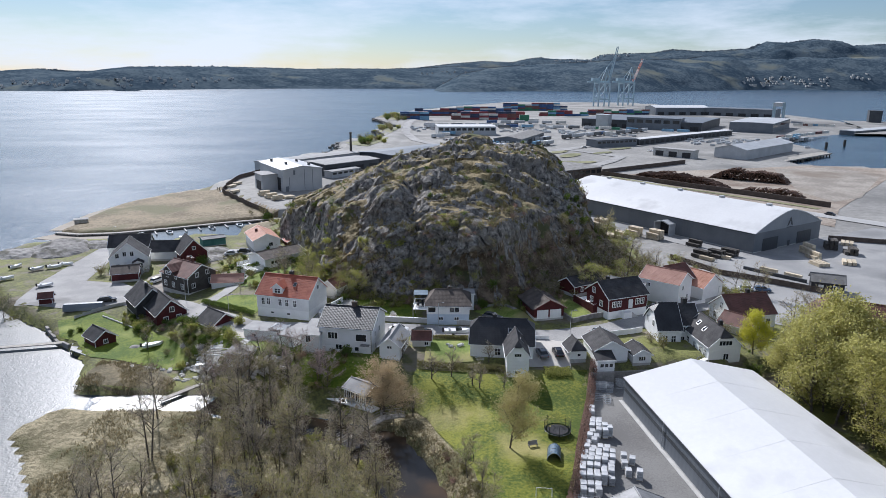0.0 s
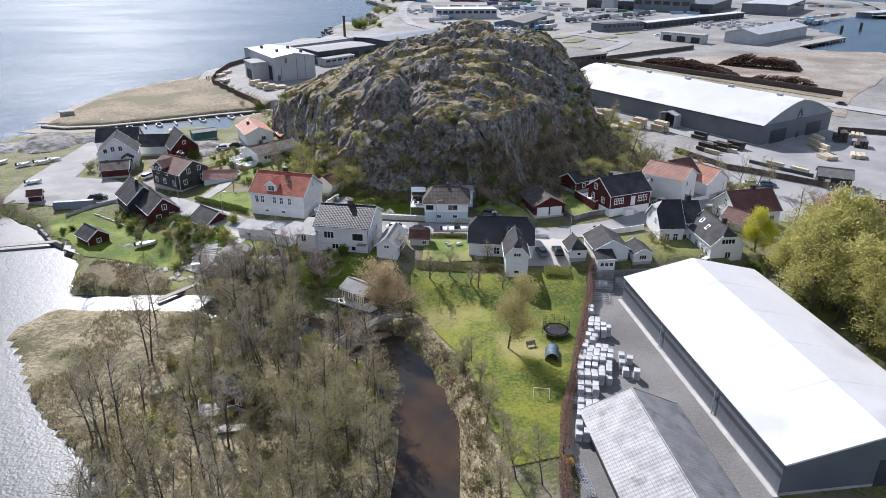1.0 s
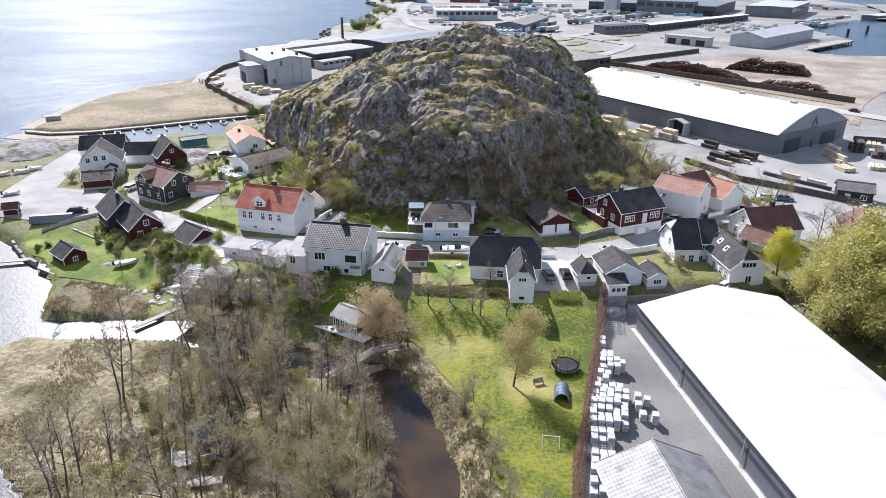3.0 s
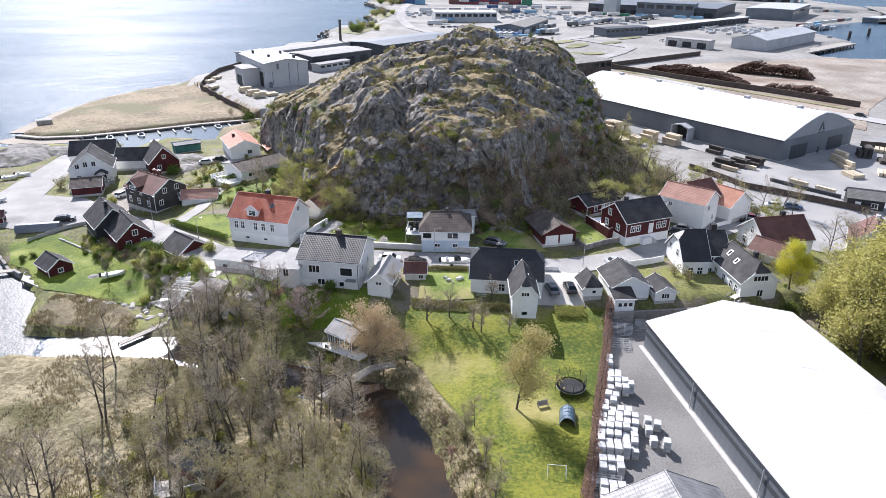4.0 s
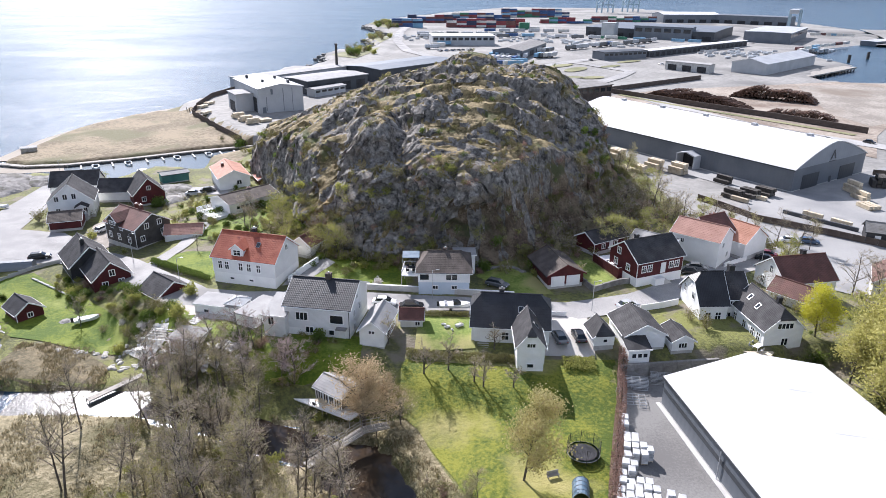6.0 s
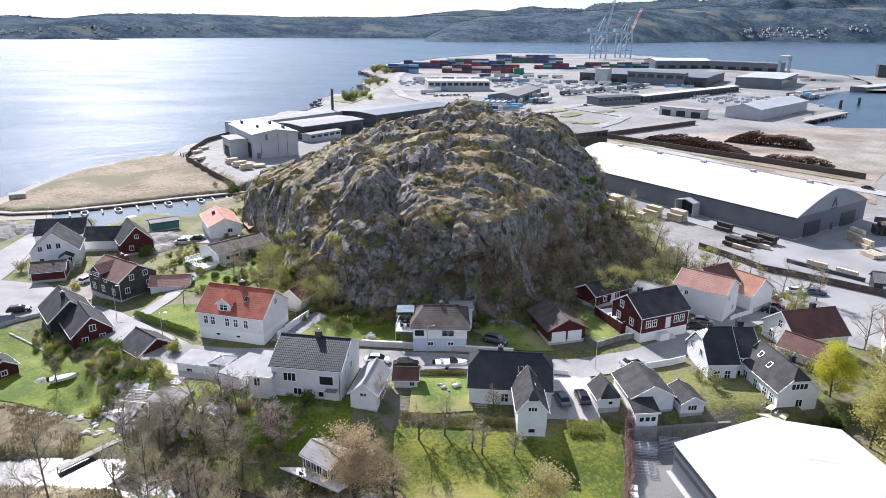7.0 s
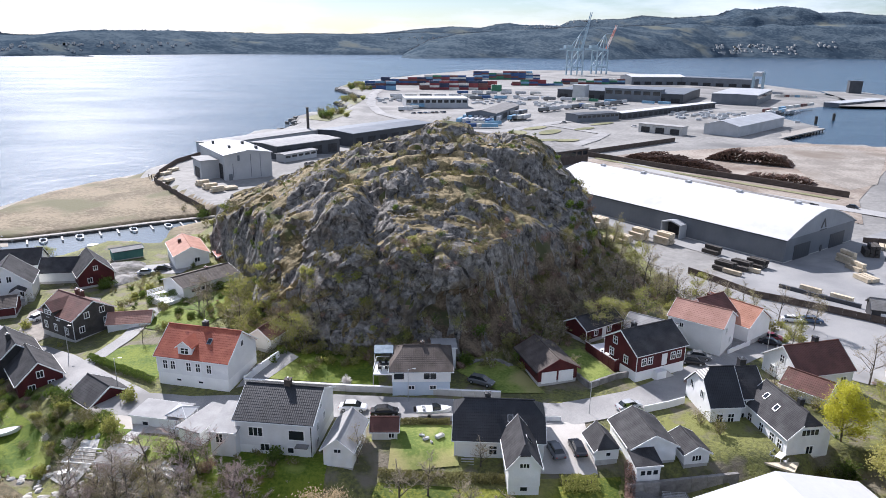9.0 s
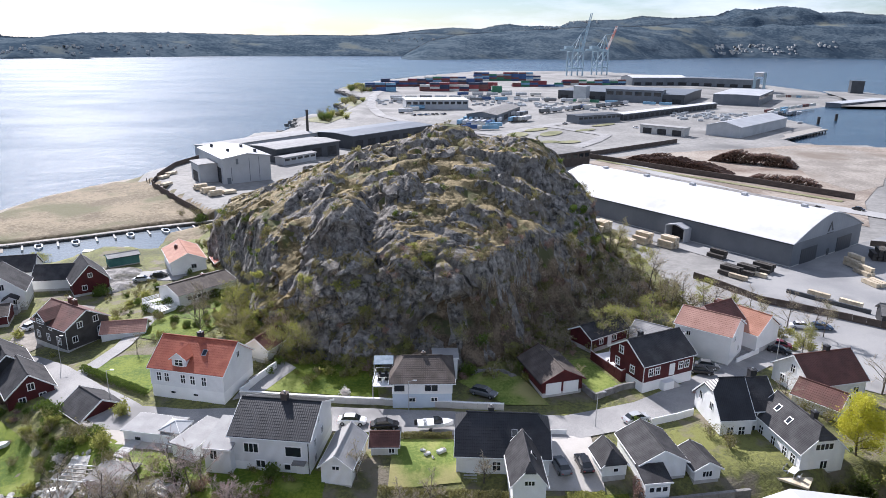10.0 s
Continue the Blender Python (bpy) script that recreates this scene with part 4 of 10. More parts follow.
def window_meshes(w, h, bars, tall):
    key = (w, h, bars, tall)
    if key not in PANES:
        f, d, g = 0.13, 0.07, 0.04
        us = [-w / 2 - f, -w / 2]
        for i in range(1, bars + 1):
            x = -w / 2 + w * i / (bars + 1)
            us += [x - g, x + g]
        us += [w / 2, w / 2 + f]
        vs = [-f, 0, h * 0.6 - g, h * 0.6 + g, h, h + f] if tall else [-f, 0, h, h + f]
        bm = bmesh.new()
        pt = {}

        def at(i, j, y):
            if (i, j, y) not in pt:
                pt[i, j, y] = bm.verts.new((us[i], y, vs[j]))
            return pt[i, j, y]

        def solid(i, j):
            return 0 <= i < len(us) - 1 and 0 <= j < len(vs) - 1 and (i % 2 == 0 or j % 2 == 0)

        for i in range(len(us) - 1):
            for j in range(len(vs) - 1):
                if solid(i, j):
                    bm.faces.new((at(i, j, -d), at(i + 1, j, -d), at(i + 1, j + 1, -d), at(i, j + 1, -d)))
                    for di, dj, p, q in ((-1, 0, (i, j + 1), (i, j)), (1, 0, (i + 1, j), (i + 1, j + 1)), (0, -1, (i, j), (i + 1, j)), (0, 1, (i + 1, j + 1), (i, j + 1))):
                        if not solid(i + di, j + dj):
                            bm.faces.new((at(*q, -d), at(*p, -d), at(*p, 0.02), at(*q, 0.02)))
        fm = bpy.data.meshes.new("window")
        bm.to_mesh(fm)
        bm.free()
        fm.materials.append(M["white"])
        bm = bmesh.new()
        box(bm, -w / 2, -0.015, 0, w / 2, 0.02, h)
        gm = bpy.data.meshes.new("pane")
        bm.to_mesh(gm)
        bm.free()
        gm.materials.append(M["glass"])
        PANES[key] = fm, gm
    return PANES[key]


def window(house, face, u, v, w=1.0, h=1.2, bars=1, tall=False):
    """A framed window on the front, back, left or right face of a house, u along the face and v above its foot."""
    L, W = house["length"], house["width"]
    m = {"F": pose(u, -W / 2 - 0.01, v), "B": pose(-u, W / 2 + 0.01, v, 0, 0, 180), "L": pose(-L / 2 - 0.01, -u, v, 0, 0, -90), "R": pose(L / 2 + 0.01, u, v, 0, 0, 90)}[face]
    fm, gm = window_meshes(w, h, bars, tall)
    win = part_mesh("window", fm, house, m)
    part_mesh("pane", gm, win)
    return win


def door(house, face, u, v, w=1.0, h=2.05, mat="white"):
    L, W = house["length"], house["width"]
    m = {"F": pose(u, -W / 2 - 0.01, v), "B": pose(-u, W / 2 + 0.01, v, 0, 0, 180), "L": pose(-L / 2 - 0.01, -u, v, 0, 0, -90), "R": pose(L / 2 + 0.01, u, v, 0, 0, 90)}[face]
    bm = bmesh.new()
    box(bm, -w / 2, -0.05, 0, w / 2, 0.02, h)
    box(bm, -w / 2 - 0.08, -0.07, 0, -w / 2, 0.02, h + 0.08)
    box(bm, w / 2, -0.07, 0, w / 2 + 0.08, 0.02, h + 0.08)
    box(bm, -w / 2, -0.07, h, w / 2, 0.02, h + 0.08)
    ob = part("door", bm, M[mat], house)
    ob.matrix_basis = m
    bm = bmesh.new()
    tube(bm, (w / 2 - 0.14, -0.05, 1.0), (w / 2 - 0.14, -0.13, 1.0), 0.025, 0.025)
    part("handle", bm, M["metal"], ob)
    return ob


def roof_shell(bm, x0, x1, pts, thick=0.17):
    """One roof skin drawn along x over a profile of (y, z, cut at the left end, cut at the right end), with its underside."""
    rows = []
    for y, z, c0, c1 in pts + [(y, z - thick - (0.04 if k in (0, len(pts) - 1) else 0), c0, c1) for k, (y, z, c0, c1) in list(enumerate(pts))[::-1]]:
        rows.append((bm.verts.new((x0 + c0, y, z)), bm.verts.new((x1 - c1, y, z))))
    n = len(rows)
    for i in range(n):
        a, b = rows[i], rows[(i + 1) % n]
        bm.faces.new((a[0], b[0], b[1], a[1]))
    m = len(pts)
    for e in (0, 1):
        for i in range(m - 1):
            bm.faces.new((rows[i][e], rows[i + 1][e], rows[n - 2 - i][e], rows[n - 1 - i][e]))


def courses(ya, za, yb, zb, ca, cb, course=0.42):
    """Points of a slope from (ya, za) to (yb, zb), stepped at each course of tiles."""
    length = math.hypot(yb - ya, zb - za)
    n = max(2, int(length / course))
    out = []
    for i in range(n):
        s, e = i / n, (i + 1) / n
        for t, up in ((s, 0.022), (e - 0.02 / n, 0.0)):
            out.append((ya + (yb - ya) * t, za + (zb - za) * t + up, ca[0] + (cb[0] - ca[0]) * t, ca[1] + (cb[1] - ca[1]) * t))
    return out


def chimney(house, x, y, z, w=0.7, h=1.5, mat="black_wall"):
    bm = bmesh.new()
    box(bm, x - w / 2, y - w / 2, z - 1.2, x + w / 2, y + w / 2, z + h - 0.12)
    box(bm, x - w / 2 - 0.06, y - w / 2 - 0.06, z + h - 0.12, x + w / 2 + 0.06, y + w / 2 + 0.06, z + h)
    ob = part("chimney", bm, M[mat], house)
    bm = bmesh.new()
    tube(bm, (x, y, z + h), (x, y, z + h + 0.25), 0.13, 0.13, 8)
    part("flue", bm, M["metal"], ob)


def gable(name, label, cx, cy, rot, L, W, z0, he, hr, wall="wood_white", roof="tile_grey", trim="white", base=0.4, base_mat="concrete", over=0.35, half_hip=(0, 0), category="house", group=""):
    """A house with a pitched roof along its own x axis. The foot of its walls goes half a metre into the ground."""
    house = empty(name, pose(cx, cy, z0, 0, 0, rot), label, category, group)
    house["length"], house["width"] = L, W
    a, b = L / 2, W / 2
    hh0, hh1 = half_hip
    bm = bmesh.new()
    pitch = (hr - he) / b
    # walls with their gables, the tops cut off where the roof is half hipped
    ring = [(-a, -b), (a, -b), (a, b), (-a, b)]
    lowv = [bm.verts.new((x, y, base)) for x, y in ring]
    topv = [bm.verts.new((x, y, he)) for x, y in ring]

    def gable_top(x, hh):
        if hh <= 0:
            return [bm.verts.new((x, 0, hr))]
        w = hh / pitch
        return [bm.verts.new((x, -w, hr - hh)), bm.verts.new((x, w, hr - hh))]
    t0, t1 = gable_top(-a, hh0), gable_top(a, hh1)
    bm.faces.new((lowv[0], lowv[1], topv[1], topv[0]))
    bm.faces.new((lowv[2], lowv[3], topv[3], topv[2]))
    bm.faces.new([lowv[1], lowv[2], topv[2]] + t1[::-1] + [topv[1]])
    bm.faces.new([lowv[3], lowv[0], topv[0]] + t0 + [topv[3]])
    bm.faces.new(lowv[::-1])
    bm.faces.new([topv[0], topv[1]] + ([t1[0]] if t1 else []) + ([t0[0]] if t0 else []))
    bm.faces.new([topv[2], topv[3]] + [t0[-1]] + [t1[-1]])
    part("wall", bm, M[wall], house)
    bm = bmesh.new()
    box(bm, -a + 0.03, -b + 0.03, -0.6, a - 0.03, b - 0.03, base)
    part("foundation", bm, M[base_mat], house)
    # roof
    bm = bmesh.new()
    oz = over * pitch
    x0, x1 = -a - over, a + over
    c0, c1 = hh0 * 0.9, hh1 * 0.9
    lift = 0.19
    f = 1 - max(hh0, hh1) / (hr - he)
    top = ((c0 + over if hh0 else 0), (c1 + over if hh1 else 0))
    ym, zm = -b * (1 - f), he + (hr - he) * f
    half = courses(-b - over, he - oz + lift, ym, zm + lift, (0, 0), (0, 0))
    if hh0 or hh1:
        half += courses(ym, zm + lift, 0, hr + lift, (0, 0), top)
    roof_shell(bm, x0, x1, half + [(0, hr + lift, *top)] + [(-y, z, p, q) for y, z, p, q in half[::-1]])
    for side, hh, c in ((-1, hh0, c0), (1, hh1, c1)):
        if hh:
            w = hh / pitch
            xe, xr = side * (a + over + 0.05), side * (a - c)
            ze, zr = hr - hh - 0.05 + lift, hr + lift
            v = [bm.verts.new(p) for p in ((xe, -w - 0.1, ze), (xe, w + 0.1, ze), (xr, 0, zr + 0.03), (xe, -w - 0.1, ze - 0.15), (xe, w + 0.1, ze - 0.15), (xr, 0, zr - 0.15))]
            for fc in ((0, 1, 2), (5, 4, 3), (0, 3, 4, 1), (1, 4, 5, 2), (2, 5, 3, 0)):
                bm.faces.new([v[q] for q in fc])
    bmesh.ops.recalc_face_normals(bm, faces=bm.faces[:])
    rf = part("roof", bm, M[roof], house)
    bm = bmesh.new()
    tube(bm, (x0 + c0, 0, hr + lift + 0.03), (x1 - c1, 0, hr + lift + 0.03), 0.13, 0.13, 8)
    part("ridge_cap", bm, M[roof], rf)
    # bargeboards and eaves boards
    for side, hh in ((-1, hh0), (1, hh1)):
        f = 1 - hh / (hr - he)
        for s in (-1, 1):
            bm = bmesh.new()
            xa = side * (a + over + 0.01)
            ya, za, yb, zb = s * (b + over), he - oz + lift, s * b * (1 - f), he + (hr - he) * f + lift
            v = []
            for x in (xa, xa + side * 0.06):
                for y, z in ((ya, za + 0.05), (yb, zb + 0.05), (yb, zb - 0.22), (ya, za - 0.22)):
                    v.append(bm.verts.new((x, y, z)))
            for fc in ((0, 1, 2, 3), (7, 6, 5, 4), (0, 4, 5, 1), (1, 5, 6, 2), (2, 6, 7, 3), (3, 7, 4, 0)):
                bm.faces.new([v[q] for q in fc])
            bmesh.ops.recalc_face_normals(bm, faces=bm.faces[:])
            part("bargeboard", bm, M[trim], house)
    for s in (-1, 1):
        bm = bmesh.new()
        tube(bm, (x0, s * (b + over + 0.06), he - oz + 0.06), (x1, s * (b + over + 0.06), he - oz + 0.06), 0.07, 0.07, 6)
        part("gutter", bm, M["white" if trim == "white" else "black"], house)
    for x in (-a, a):
        bm = bmesh.new()
        box(bm, x - 0.05, -b - 0.05, base, x + 0.05, -b + 0.05, he - 0.05)
        part("corner_board", bm, M[trim], house)
    return house


def dormer(house, u, w, depth_out, sill, h, roof, wall):
    """A gabled dormer on the front slope."""
    W, he, hr = house["width"], house["he"], house["hr"]
    b = W / 2
    pitch = (hr - he) / b
    y0 = -b + (sill - he) / pitch - depth_out
    top = sill + h
    apex = top + w * 0.38
    y1 = -b + (apex - he) / pitch + 0.2
    bm = bmesh.new()
    ring = [(u - w / 2, sill - 0.6), (u + w / 2, sill - 0.6), (u + w / 2, top), (u, apex), (u - w / 2, top)]
    prism(bm, ring, y0, y1)
    d = part("dormer", bm, M[wall], house)
    bm = bmesh.new()
    for s in (-1, 1):
        v = [bm.verts.new(p) for p in ((u, y0 - 0.3, apex + 0.1), (u + s * (w / 2 + 0.3), y0 - 0.3, top - 0.13), (u + s * (w / 2 + 0.3), y1, top - 0.13), (u, y1, apex + 0.1))]
        v2 = [bm.verts.new(q.co + Vector((0, 0, 0.14))) for q in v]
        bm.faces.new(v)
        bm.faces.new(v2)
        for i in range(4):
            bm.faces.new((v[i], v[(i + 1) % 4], v2[(i + 1) % 4], v2[i]))
    bmesh.ops.recalc_face_normals(bm, faces=bm.faces[:])
    part("dormer_roof", bm, M[roof], d)
    bm = bmesh.new()
    for s in (-1, 1):
        prism(bm, [(u, apex + 0.02), (u + s * (w / 2 + 0.3), top - 0.2), (u + s * (w / 2 + 0.3), top + 0.03), (u, apex + 0.26)], y0 - 0.37, y0 - 0.31)
    part("bargeboard", bm, M["white"], d)
    fm, gm = window_meshes(w * 0.55, h * 0.75, 1, True)
    win = part_mesh("window", fm, d, pose(u, y0 - 0.01, sill + 0.15))
    win2 = part_mesh("pane", gm, d, pose(u, y0 - 0.01, sill + 0.15))


def skylight(house, u, t, w=0.8, h=1.1):
    W, he, hr = house["width"], house["he"], house["hr"]
    b = W / 2
    ang = math.degrees(math.atan2(hr - he, b))
    y, z = -b * (1 - t), he + (hr - he) * t + 0.26
    bm = bmesh.new()
    box(bm, -w / 2, -h / 2, -0.02, w / 2, h / 2, 0.05)
    ob = part("skylight", bm, M["metal"], house)
    ob.matrix_basis = pose(u, y, z, ang)
    bm = bmesh.new()
    box(bm, -w / 2 + 0.08, -h / 2 + 0.08, 0.05, w / 2 - 0.08, h / 2 - 0.08, 0.07)
    part("pane", bm, M["glass"], ob)


def flat_house(name, label, cx, cy, rot, L, W, z0, h, wall="wood_white", roof="felt", category="shed", tilt=0.0):
    """A box with a flat or slightly tilted roof slab that overhangs."""
    house = empty(name, pose(cx, cy, z0, 0, 0, rot), label, category)
    house["length"], house["width"] = L, W
    bm = bmesh.new()
    box(bm, -L / 2, -W / 2, -0.6, L / 2, W / 2, h)
    part("wall", bm, M[wall], house)
    bm = bmesh.new()
    v = box(bm, -L / 2 - 0.25, -W / 2 - 0.25, h + 0.01, L / 2 + 0.25, W / 2 + 0.25, h + 0.22)
    for q in v:
        q.co.z += tilt * (q.co.y / W + 0.5)
    part("roof", bm, M[roof], house)
    bm = bmesh.new()
    bm.free()
    for s in (-1, 1):
        bm = bmesh.new()
        lift = tilt * (0.5 + 0.5 * s)
        box(bm, -L / 2 - 0.29, s * (W / 2 + 0.27) - 0.03, h - 0.05 + lift, L / 2 + 0.29, s * (W / 2 + 0.27) + 0.03, h + 0.2 + lift)
        part("fascia", bm, M["white"], house)
    return house


def porch(house, face, u, w=2.6, d=1.8, h=2.5, roof="tile_grey", steps=3, v=0.5):
    """A gabled entrance porch on four posts, with its steps and railings."""
    L, W = house["length"], house["width"]
    m = {"F": pose(u, -W / 2, v), "L": pose(-L / 2, -u, v, 0, 0, -90), "R": pose(L / 2, u, v, 0, 0, 90)}[face]
    bm = bmesh.new()
    for k in range(steps):
        box(bm, -w / 2 + 0.3, -d - 0.32 * (steps - k), -v - 0.3, w / 2 - 0.3, -d - 0.32 * (steps - k - 1), -v + v * (k + 1) / (steps + 1))
    box(bm, -w / 2, -d, -v - 0.3, w / 2, -0.02, 0)
    p = part("porch", bm, M["concrete"], house)
    p.matrix_basis = m
    for x in (-w / 2 + 0.08, w / 2 - 0.08):
        bm = bmesh.new()
        box(bm, x - 0.07, -d, 0, x + 0.07, -d + 0.14, h)
        part("post", bm, M["white"], p)
        bm = bmesh.new()
        box(bm, x - 0.04, -d + 0.14, 0.8, x + 0.04, -0.02, 0.9)
        box(bm, x - 0.03, -d + 0.14, 0.0, x + 0.03, -0.02, 0.75)
        part("railing", bm, M["white"], p)
    bm = bmesh.new()
    prism(bm, [(-w / 2 - 0.25, h - 0.1), (0, h + w * 0.3), (w / 2 + 0.25, h - 0.1), (w / 2 + 0.25, h + 0.08), (0, h + w * 0.3 + 0.18), (-w / 2 - 0.25, h + 0.08)], -d - 0.3, 0)
    part("porch_roof", bm, M[roof], p)
    bm = bmesh.new()
    prism(bm, [(-w / 2, h - 0.12), (w / 2, h - 0.12), (0, h + w * 0.28)], -d - 0.02, -d + 0.06)
    part("pediment", bm, M["white"], p)
    return p


def downpipe(house, x, y, he):
    bm = bmesh.new()
    tube(bm, (x, y, 0.1), (x, y, he), 0.055, 0.055, 6)
    part("downpipe", bm, M["black"], house)


def G(name, label, cx, cy, rot, L, W, z0, he, hr, **kw):
    h = gable(name, label, cx, cy, rot, L, W, z0, he, hr, **kw)
    h["he"], h["hr"] = he, hr
    return h


# the villa with the red roof
h = G("house", "pale grey wooden villa with red pantile roof", -36.9, 146.1, -14, 12.9, 9.5, 6.5, 5.2, 8.6, wall="wood_pale", roof="tile_red", base=2.1, base_mat="white", half_hip=(0, 0))
for u in (-4.9, -3.5, -0.6, 1.1, 3.1):
    window(h, "F", u, 2.9, 0.75, 1.45, 1, True)
for u in (-2.6, 1.4):
    window(h, "F", u, 0.9, 0.8, 0.35, 0)
window(h, "R", 0.2, 6.0, 0.8, 1.0, 1)
dormer(h, -1.3, 2.5, 0.2, 5.6, 1.3, "tile_red", "wood_pale")
skylight(h, 2.0, 0.55)
chimney(h, -0.1, 0.4, 8.4, 0.8, 1.3)
h = G("house_annex", "low annex with old red tile roof behind the villa", -28.6, 156, 66, 6, 4.6, 7.6, 2.6, 4.2, wall="wood_cream", roof="tile_brown", category="annex")

# the grey house
h = G("house", "tall pale grey house with black tile roof", -19.8, 127.6, -8, 10.8, 10.6, 6.1, 5.6, 8.2, wall="wood_pale", roof="tile_black", base=1.7, base_mat="white", trim="white")
window(h, "F", -2.6, 3.2, 1.9, 1.3, 2)
window(h, "F", 3.2, 3.0, 2.1, 1.4, 0)
window(h, "F", -1.4, 1.0, 1.2, 1.0, 1)
window(h, "F", 2.3, 0.9, 0.8, 0.8, 0)
door(h, "F", 4.1, 0.1, 0.95)
for u, v in ((-1.0, 5.7), (-2.8, 3.2), (0.4, 3.2), (-2.9, 0.9)):
    window(h, "R", u, v, 0.8, 1.1, 1)
chimney(h, 0.4, 0.2, 8.0, 0.9, 1.3, "fence_dark")
downpipe(h, 5.3, -5.42, 5.5)
bm = bmesh.new()
box(bm, 3.2, -6.4, 2.35, 5.0, -5.35, 2.45)
part("canopy", bm, M["slate"], h)
h = flat_house("house_wing", "pale grey lean-to wing of the grey house", -27.0, 125.2, -8, 3.6, 6.5, 6.1, 4.1, "wood_pale", "felt", "annex", 0.8)
window(h, "F", -0.5, 2.6, 0.9, 1.4, 1)
h = flat_house("shed", "white shed with flat grey felt roof", -31.8, 128.6, 66, 7.2, 3.8, 5.8, 2.7, "wood_white", "felt")
h = flat_house("carport", "white carport with flat pale roof", -39.4, 131.6, -12, 7.5, 4.4, 5.4, 2.6, "wood_white", "felt")
window(h, "F", -1.5, 1.0, 0.9, 0.8, 0)

# the black-roofed house and its tower wing
h = G("house", "white house with half-hipped black tile roof", 10.9, 127.0, -4, 12.4, 9.4, 5.4, 3.4, 7.0, wall="wood_white", roof="tile_black", half_hip=(1.6, 1.6))
door(h, "F", -4.3, 0.5, 1.0)
window(h, "F", -0.8, 1.1, 1.0, 1.3, 1, True)
bm = bmesh.new()
for k in range(4):
    box(bm, -5.2, -6.4 + 0.4 * k, -0.4, -3.4, -6.0 + 0.4 * k, 0.05 + 0.14 * k)
part("doorstep", bm, M["concrete"], h)
for u in (2.6, 4.4):
    window(h, "F", u, 1.1, 1.0, 1.3, 1, True)
skylight(h, 1.6, 0.5)
chimney(h, -1.6, 0.6, 6.7, 0.8, 1.1)
h = G("house_wing", "narrow white gabled wing with dark tile roof", 13.2, 119.4, 90, 7.8, 4.1, 4.6, 4.7, 7.3, wall="wood_white", roof="tile_grey", half_hip=(0.9, 0), category="annex", base=1.7, base_mat="white")
window(h, "L", 0, 4.5, 1.2, 0.6, 2)
window(h, "L", 0, 1.0, 0.9, 0.6, 0)
skylight(h, 0, 0.5)

# sheds by the road
h = G("garage", "narrow white garage with pale grey roof", -10.9, 123.4, 81, 7.6, 4.0, 6.0, 3.1, 4.7, wall="wood_white", roof="felt", category="garage")
window(h, "L", 0, 2.6, 0.9, 0.5, 1)
h = G("garden_shed", "small cream shed with brown tile roof", -5.6, 127.6, 0, 3.6, 3.0, 6.0, 2.0, 3.1, wall="wood_cream", roof="tile_brown", category="shed")
window(h, "F", 1.0, 0.8, 0.7, 0.7, 1)

# the bungalow under the rock
h = G("house", "white bungalow with brown-grey hipped tile roof", -0.5, 143.4, 1, 9.4, 9.0, 7.0, 4.0, 6.2, wall="wood_white", roof="tile_umber", half_hip=(2.1, 2.1), base=1.9, base_mat="pale_blue", over=0.5)
window(h, "F", -3.6, 2.4, 1.6, 1.1, 0)
window(h, "F", 1.4, 2.4, 2.0, 1.1, 1)
for u in (-1.6, 1.9):
    window(h, "F", u, 0.6, 0.9, 0.6, 1)
chimney(h, 0.2, 0.2, 6.0, 0.6, 0.9, "fence_dark")
h = flat_house("rear_annex", "small white flat-roofed annex of the bungalow", 3.4, 149.0, 2, 4.0, 3.4, 7.6, 3.3, "wood_white", "felt", "annex")
window(h, "F", -0.9, 2.0, 0.8, 0.9, 0)
window(h, "F", 0.9, 2.0, 0.8, 0.9, 0)

# garages and the red houses on the right bank of the road
h = G("double_garage", "dark red double garage with grey shingle roof and white doors", 21.2, 147.0, 105, 9.4, 7.0, 7.0, 2.5, 4.3, wall="wood_red", roof="tile_umber", category="garage", trim="wood_red", over=0.5)
for u in (-1.55, 1.55):
    bm = bmesh.new()
    box(bm, -1.35, -0.06, 0.05, 1.35, 0.02, 2.1)
    for i in range(1, 5):
        box(bm, -1.35, -0.075, 0.05 + i * 0.41 - 0.015, 1.35, -0.06, 0.05 + i * 0.41 + 0.015)
    ob = part("garage_door", bm, M["white"], h)
    ob.matrix_basis = pose(-4.71, -u, 0, 0, 0, -90)
h = G("house", "dark red wooden house with dark tile roof and white windows", 39.0, 149.1, 25, 10.9, 8.4, 7.2, 4.5, 7.3, wall="wood_red", roof="tile_grey", base=1.3, base_mat="white")
for u in (-3.9, -2.5, 2.6, 4.0):
    window(h, "F", u, 2.3, 0.85, 1.2, 1, True)
door(h, "F", 0.7, 1.5, 1.0)
for u, v in ((-1.5, 4.4), (1.5, 2.0), (-2.2, 2.0)):
    window(h, "L", u, v, 0.9, 1.2, 1, True)
chimney(h, -2.6, 0.4, 7.2, 0.7, 1.0)
h = G("cottage", "small dark red cottage with grey tile roof", 32.9, 161.3, 33, 9.6, 5.4, 7.8, 2.5, 4.0, wall="wood_red", roof="tile_grey", category="cottage")
for u in (-2.2, 1.4):
    window(h, "F", u, 0.9, 0.8, 0.9, 1)
door(h, "F", 0.0, 0.1, 0.9)
h = G("house", "tall pale rendered house with faded red tile roof", 53.6, 160.4, -40, 10.2, 8.0, 5.8, 5.9, 8.1, wall="white", roof="tile_pink", over=0.25)
window(h, "F", -2.5, 4.2, 0.6, 0.8, 1)
